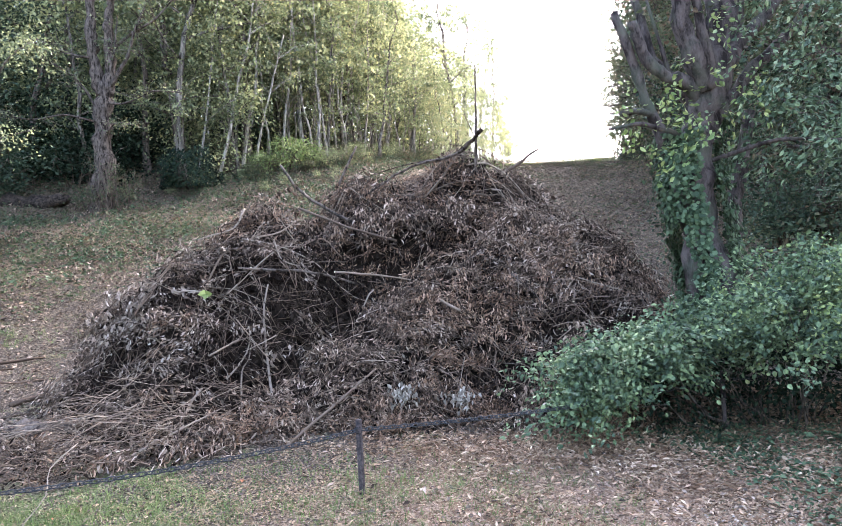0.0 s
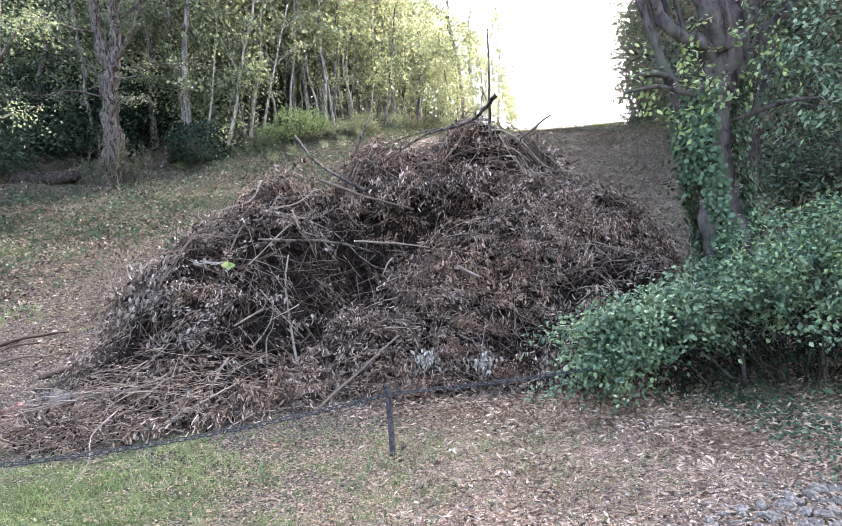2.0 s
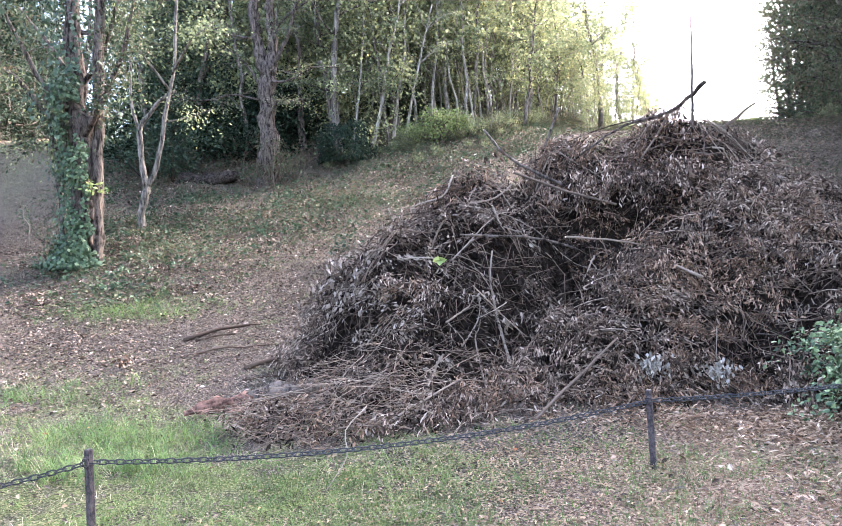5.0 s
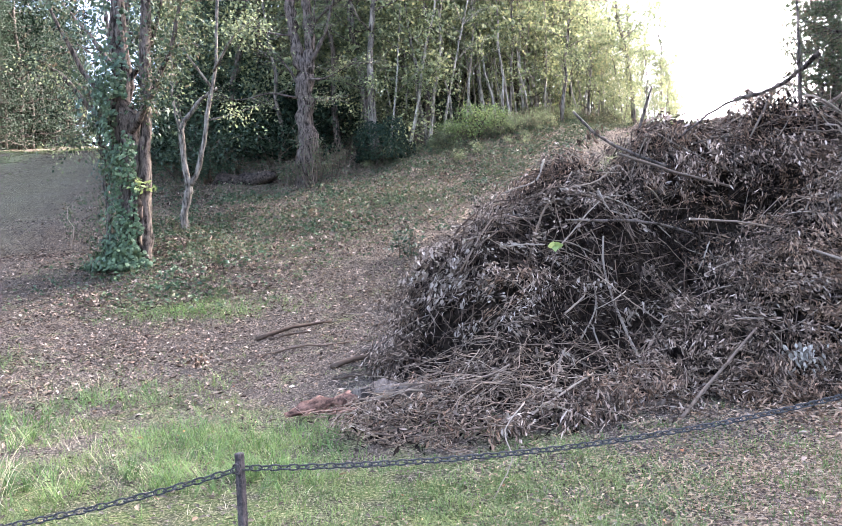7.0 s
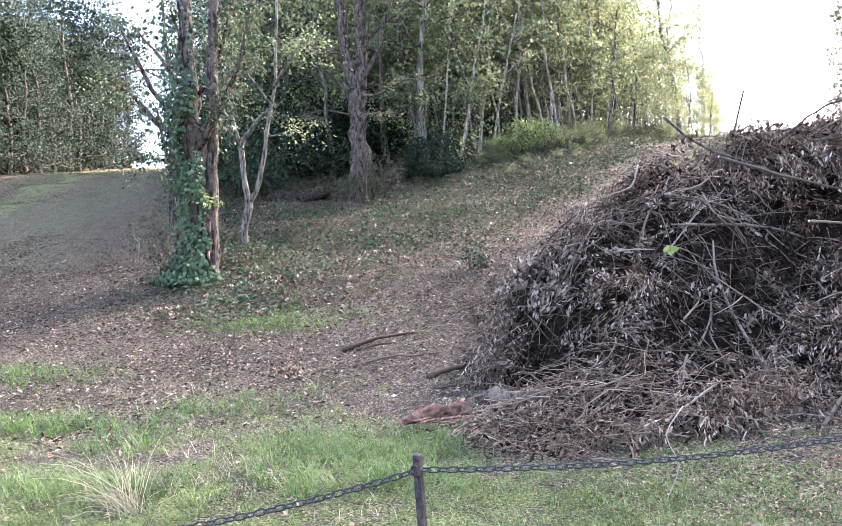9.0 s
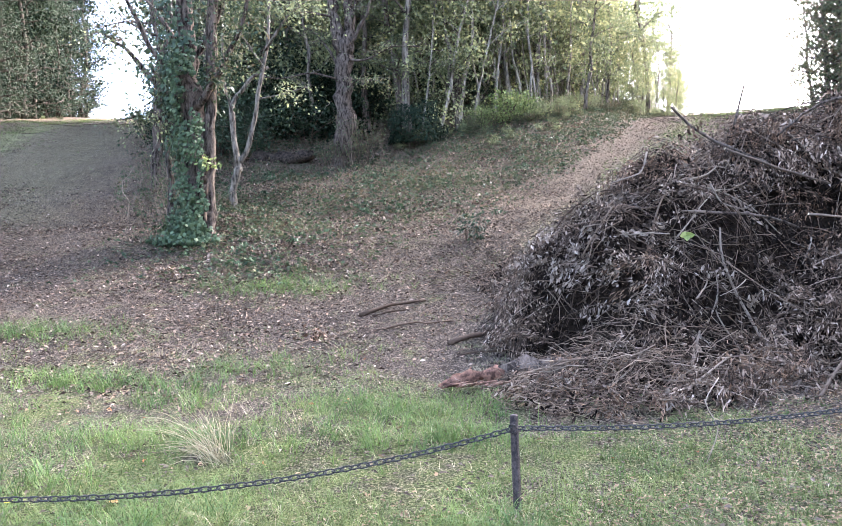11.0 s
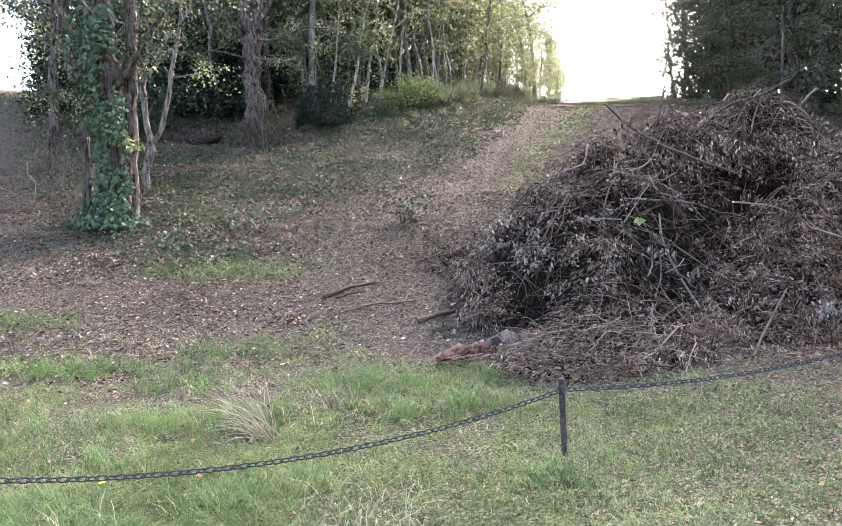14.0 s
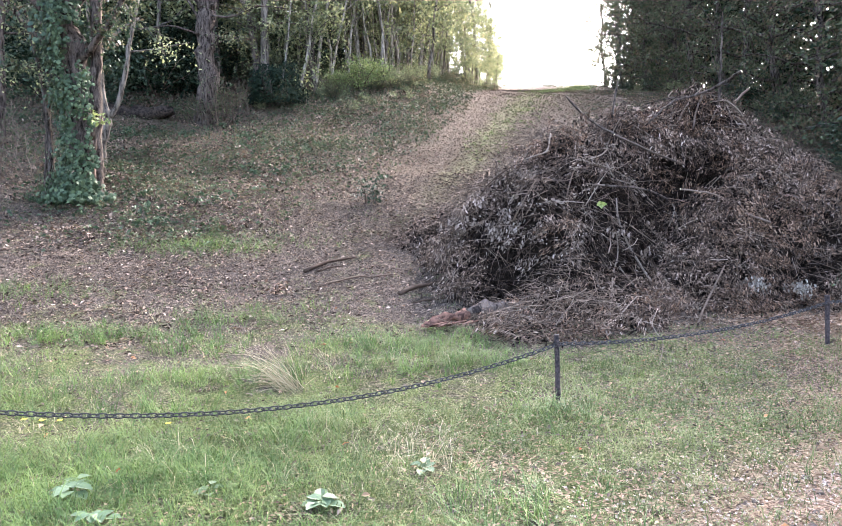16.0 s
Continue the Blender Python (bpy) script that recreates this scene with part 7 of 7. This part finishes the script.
blades("dry_grass", 1600, lambda x, y: off_pile(x, y) * smooth(0.1, 0.6, vnoise(x * 0.7, y * 1.1, 66)) * smooth(-2.5, -5.0, x), (-13, -2, 2.5, 8.8), 0.15, 0.004, M_STRAW, "bleached dry grass stems", 1.6)


# grass strips and debris up the two rides
FAR_Y, FAR_X = [8, 16, 22, 28, 60], [-21, -24, -25.8, -27.6, -44]
strip_a = lambda x, y: off_pile(x, y) * np.exp(-((x - ride_edge(y) - 1.5 - 0.14 * (y - 20)) / (0.5 + 0.012 * y)) ** 2) * (0.55 + 0.45 * vnoise(x * 0.6, y * 0.5, 81))
lay_leaves("ride_grass", 130000, strip_a, (-2, 24, 15, 74), 0.13, 0.3, M_GRASS, "grassy strip along the climbing ride", 0.03, 0.8)
far_mid = lambda x, y: x - np.interp(y, FAR_Y, FAR_X)
strip_b = lambda x, y: (1.1 * np.exp(-(far_mid(x, y) / 1.3) ** 2) + 0.1 * np.exp(-(far_mid(x, y) / 4.5) ** 2)) * (0.55 + 0.45 * vnoise(x * 0.4, y * 0.6, 82))
lay_leaves("far_ride_grass", 230000, strip_b, (-50, -12, 10, 60), 0.10, 0.3, M_GRASS, "grassy strip along the farther ride", 0.03, 0.8)
debris = lambda x, y: off_pile(x, y) * (0.6 + 0.4 * vnoise(x * 0.7, y * 0.7, 83)) * smooth(1.0, -2.0, ride_edge(y) - x)
lay_leaves("ride_debris", 230000, debris, (-6, 20, 11, 48), 0.07, 0.45, M_BANKLEAF, "trodden brown leaves and bark on the ride", 0.015, 0.4)
lay_leaves("far_ride_debris", 110000, lambda x, y: smooth(1.5, -1.0, x - wood_left(y) + 1) * (0.4 + 0.4 * vnoise(x * 0.6, y * 0.6, 84)), (-45, -11, 8, 45), 0.07, 0.45, M_BANKLEAF, "trodden brown leaves on the farther ride", 0.015, 0.4)
lay_leaves("far_ride_bits", 16000, lambda x, y: smooth(3.0, 0.0, x - wood_left(y)) * (0.5 + 0.5 * vnoise(x * 0.5, y * 0.5, 87)), (-42, -11, 8, 36), 0.07, 0.45, M_DEAD, "dark leaf and bark bits on the farther ride", 0.015, 0.4)
lay_leaves("soil_bits", 120000, lambda x, y: off_pile(x, y) * smooth(5.5, 8.0, y + vnoise(x * 0.7, y, 85)) * (0.5 + 0.3 * vnoise(x * 0.9, y * 0.9, 86)), (-19, -2, 5, 14), 0.048, 0.33, M_BANKLEAF, "brown leaf fragments trodden into the soil", 0.008, 0.4)


blades("lying_straw", 6500, lambda x, y: off_pile(x, y) * np.clip(0.4 + 0.6 * vnoise(x * 0.9, y * 1.3, 69), 0, 1) * smooth(-1.0, -4.0, x - 0.5 * (y - 3)), (-13, 0, 0.8, 7.5), 0.06, 0.004, M_STRAW, "short bleached grass stems lying in the turf", 1.6, 3)
blades("crest_grass", 1500, lambda x, y: np.clip(0.6 + 0.5 * vnoise(x * 0.7, y * 0.7, 79), 0, 1), (4, 26, 66, 73), 0.28, 0.04, M_BRAMBLE, "rough dull grass along the crest", 0.7, 4)


lay_leaves("big_leaves", 500, lambda x, y: off_pile(x, y) * 0.8, (-11, 3.5, 1.2, 8.5), 0.052, 0.55, M_TAN, "single larger pale leaves on the grass", 0.02, 0.5, True)
lay_leaves("orange_leaves", 110, lambda x, y: off_pile(x, y) * 0.8, (-11, 3.5, 1.2, 9), 0.05, 0.6, M_ORANGE, "single orange and rusty leaves on the grass", 0.02, 0.5, True)


soil_zone = lambda x, y: off_pile(x, y) * smooth(5.5, 7.5, y + vnoise(x * 0.6, y * 0.6, 88)) * (0.5 + 0.5 * vnoise(x * 0.8, y * 0.8, 89))
lay_leaves("pale_bits", 9000, soil_zone, (-21, 0, 5, 20), 0.036, 0.5, M_TAN, "pale dry leaf bits on trodden soil", 0.02, 0.6)
lay_leaves("dark_bits", 70000, soil_zone, (-21, 0, 5, 20), 0.065, 0.45, M_DEAD, "dark wet leaf bits on trodden soil", 0.02, 0.6)
blades("slope_grass", 5200, lambda x, y: off_pile(x, y) * np.clip(0.25 + 0.7 * vnoise(x * 0.6, y * 0.9, 90), 0, 1), (-16, -3.5, 7, 15), 0.07, 0.006, M_GRASS, "thin grass on the trodden slope", 0.8, 5)


def straw_tuft(x, y, n, h, turn, label):
    ob = thing("dry_grass_tuft", (x, y, float(ground_z(x, y))), label, "grass tuft", "dry grass tufts")
    tb = Tubes()
    for _ in range(n):
        a = turn + rng.normal(0, 0.5)
        L = h * rng.uniform(0.6, 1.1)
        e = np.array([math.cos(a) * L * 0.85, math.sin(a) * L * 0.85, L * rng.uniform(0.05, 0.6)])
        tb.add(bent((rng.normal(0, 0.05), rng.normal(0, 0.05), -0.02), e, 5, 0.03, 0.12), np.linspace(0.0022, 0.0012, 5), 4)
    part_of("stem", tb.mesh("stem", M_STRAW), ob, kind="stuff")


straw_tuft(-6.35, 4.85, 70, 0.72, 2.7, "bent tuft of bleached dry grass")
straw_tuft(-9.2, 4.6, 16, 0.8, 2.2, "thin tall dry grass stalks with rusty base")
straw_tuft(-10.4, 5.2, 10, 0.9, 2.0, "thin tall dry grass stalks")


def weed(x, y, size, n, label="broad-leaved grey-green weed in the grass"):
    ob = thing("broad_leaved_weed", (x, y, float(ground_z(x, y))), label, "weed", "broad-leaved weeds")
    a = np.arange(n) * 2.4 + rng.random() * 6
    r = size * rng.uniform(0.3, 0.75, n)
    c = np.stack([np.cos(a) * r, np.sin(a) * r, size * rng.uniform(0.25, 0.6, n)], -1)
    ax = np.stack([np.cos(a), np.sin(a), rng.uniform(-0.2, 0.3, n)], -1)
    sd = np.stack([-np.sin(a), np.cos(a), 0 * a], -1)
    v, f = leaf_arrays(c, ax, sd, size * 0.75, size * 0.62, 0.12)
    part_of("leaves", mesh_of("leaves", v, f, M_WEED), ob)
    tb = Tubes()
    for q in c:
        tb.add(bent((0, 0, -0.01), q * 0.8, 3, 0.02), [0.003, 0.003, 0.002], 4)
    part_of("stalks", tb.mesh("stalks", M_WEED), ob)


for x, y, s, n in ((-6.04, 2.2, 0.13, 9), (-5.42, 2.7, 0.11, 6), (-7.45, 2.55, 0.14, 9), (-8.3, 2.5, 0.13, 7), (-7.5, 2.75, 0.11, 7), (-8.9, 3.3, 0.12, 6), (-7.2, 2.2, 0.12, 8), (-6.7, 2.5, 0.09, 6), (-7.9, 2.3, 0.12, 8)):
    weed(x, y, s, n)
for x, y in ((-8.2, 4.0), (-8.05, 3.95), (-8.35, 4.05), (-8.7, 3.95), (-8.5, 3.4), (-7.2, 3.7), (-8.6, 4.1)):
    fl = thing("yellow_flower", (x, y, float(ground_z(x, y))), "small yellow flower in the grass", "flower", "yellow flowers")
    tb = Tubes()
    tb.add([(0, 0, 0), (0.005, 0, 0.1)], [0.002, 0.0015], 4)
    part_of("stem", tb.mesh("stem", M_WEED), fl)
    a = np.arange(8) * 0.785
    v, f = leaf_arrays(np.stack([np.cos(a) * 0.012 + 0.005, np.sin(a) * 0.012, 0 * a + 0.1], -1), np.stack([np.cos(a), np.sin(a), 0 * a + 0.2], -1), np.stack([-np.sin(a), np.cos(a), 0 * a], -1), 0.026, 0.012)
    part_of("petals", mesh_of("petals", v, f, M_FLOWER), fl)

# small brown sprigs on the trodden ride
def sprig(x, y, h, material):
    ob = thing("withered_sprig", (x, y, float(ground_z(x, y))), "withered brown leafy sprig on the trodden slope", "sprig", "withered sprigs")
    tb, cc, ax, sd, L = shrub(410 + int(h * 100), h, h * 0.6, int(440 * h), 0.05 + 0.07 * h, 5)
    part_of("stem", tb.mesh("stem", M_TWIG), ob, kind="stuff")
    v, f = leaf_arrays(cc, ax, sd, L, L * 0.5, 0.15, False)
    part_of("leaves", mesh_of("leaves", v, f, material), ob, kind="stuff")


sprig(-5.2, 14.1, 0.55, M_DARKLEAF)
sprig(-6.75, 8.72, 0.16, M_RUST)

v_d = lambda x, y: np.exp(-(((x - 1.9) / 0.9) ** 2 + ((y - 4.25 - 0.2 * (x - 1.9)) / 0.42) ** 2)) + 0.22 * smooth(-1.5, 0.5, x) * smooth(5.2, 4.2, y) + np.exp(-(((x + 3.0) / 1.2) ** 2 + ((y - 1.8) / 0.7) ** 2))
lay_leaves("gravel", 52000, v_d, (-5.5, 4.5, 0.6, 5.0), 0.02, 0.8, M_GRIT, "pale grit at the road's edge", 0.004, 0.5)

# road edge stones
def stone_mesh(seed):
    """A broken stone: a lump cut by a few flat faces."""
    b = bmesh.new()
    bmesh.ops.create_icosphere(b, subdivisions=2, radius=0.5)
    rr = random.Random(seed)
    cuts = [(Vector((rr.gauss(0, 1), rr.gauss(0, 1), rr.gauss(0, 1))).normalized(), rr.uniform(0.24, 0.4)) for _ in range(9)]
    for v in b.verts:
        for n_, d in cuts:
            over_ = v.co.dot(n_) - d
            if over_ > 0:
                v.co -= n_ * over_
        v.co = Vector((v.co.x * 1.45, v.co.y * 1.05, v.co.z * 0.95))
    me = bpy.data.meshes.new("stone")
    b.to_mesh(me)
    b.free()
    me.materials.append(M_STONE)
    return me


STONES = [stone_mesh(s) for s in range(7)]
for i in range(190):
    if i < 172:
        along, back = r2.uniform(0, 1.5), abs(r2.gauss(0, 0.3))
        x = 1.0 + along * 0.95 + back * 0.3
        y = 3.88 + along * 0.42 - back
        s = 0.03 + 0.075 * r2.random() ** 1.6
    else:
        x, y = r2.gauss(-3.2, 0.35), r2.gauss(1.85, 0.3)
        s = r2.uniform(0.015, 0.035)
    ob = new("stone", STONES[i % 7])
    ob.matrix_basis = pose(x, y, float(ground_z(x, y)) + s * 0.25, r2.uniform(-25, 25), r2.uniform(-25, 25), r2.uniform(0, 360)) @ Matrix.Scale(s, 4)
    tagged(ob, "grey rough broken stone on the gravelly road edge", "stone", "road edge stones")
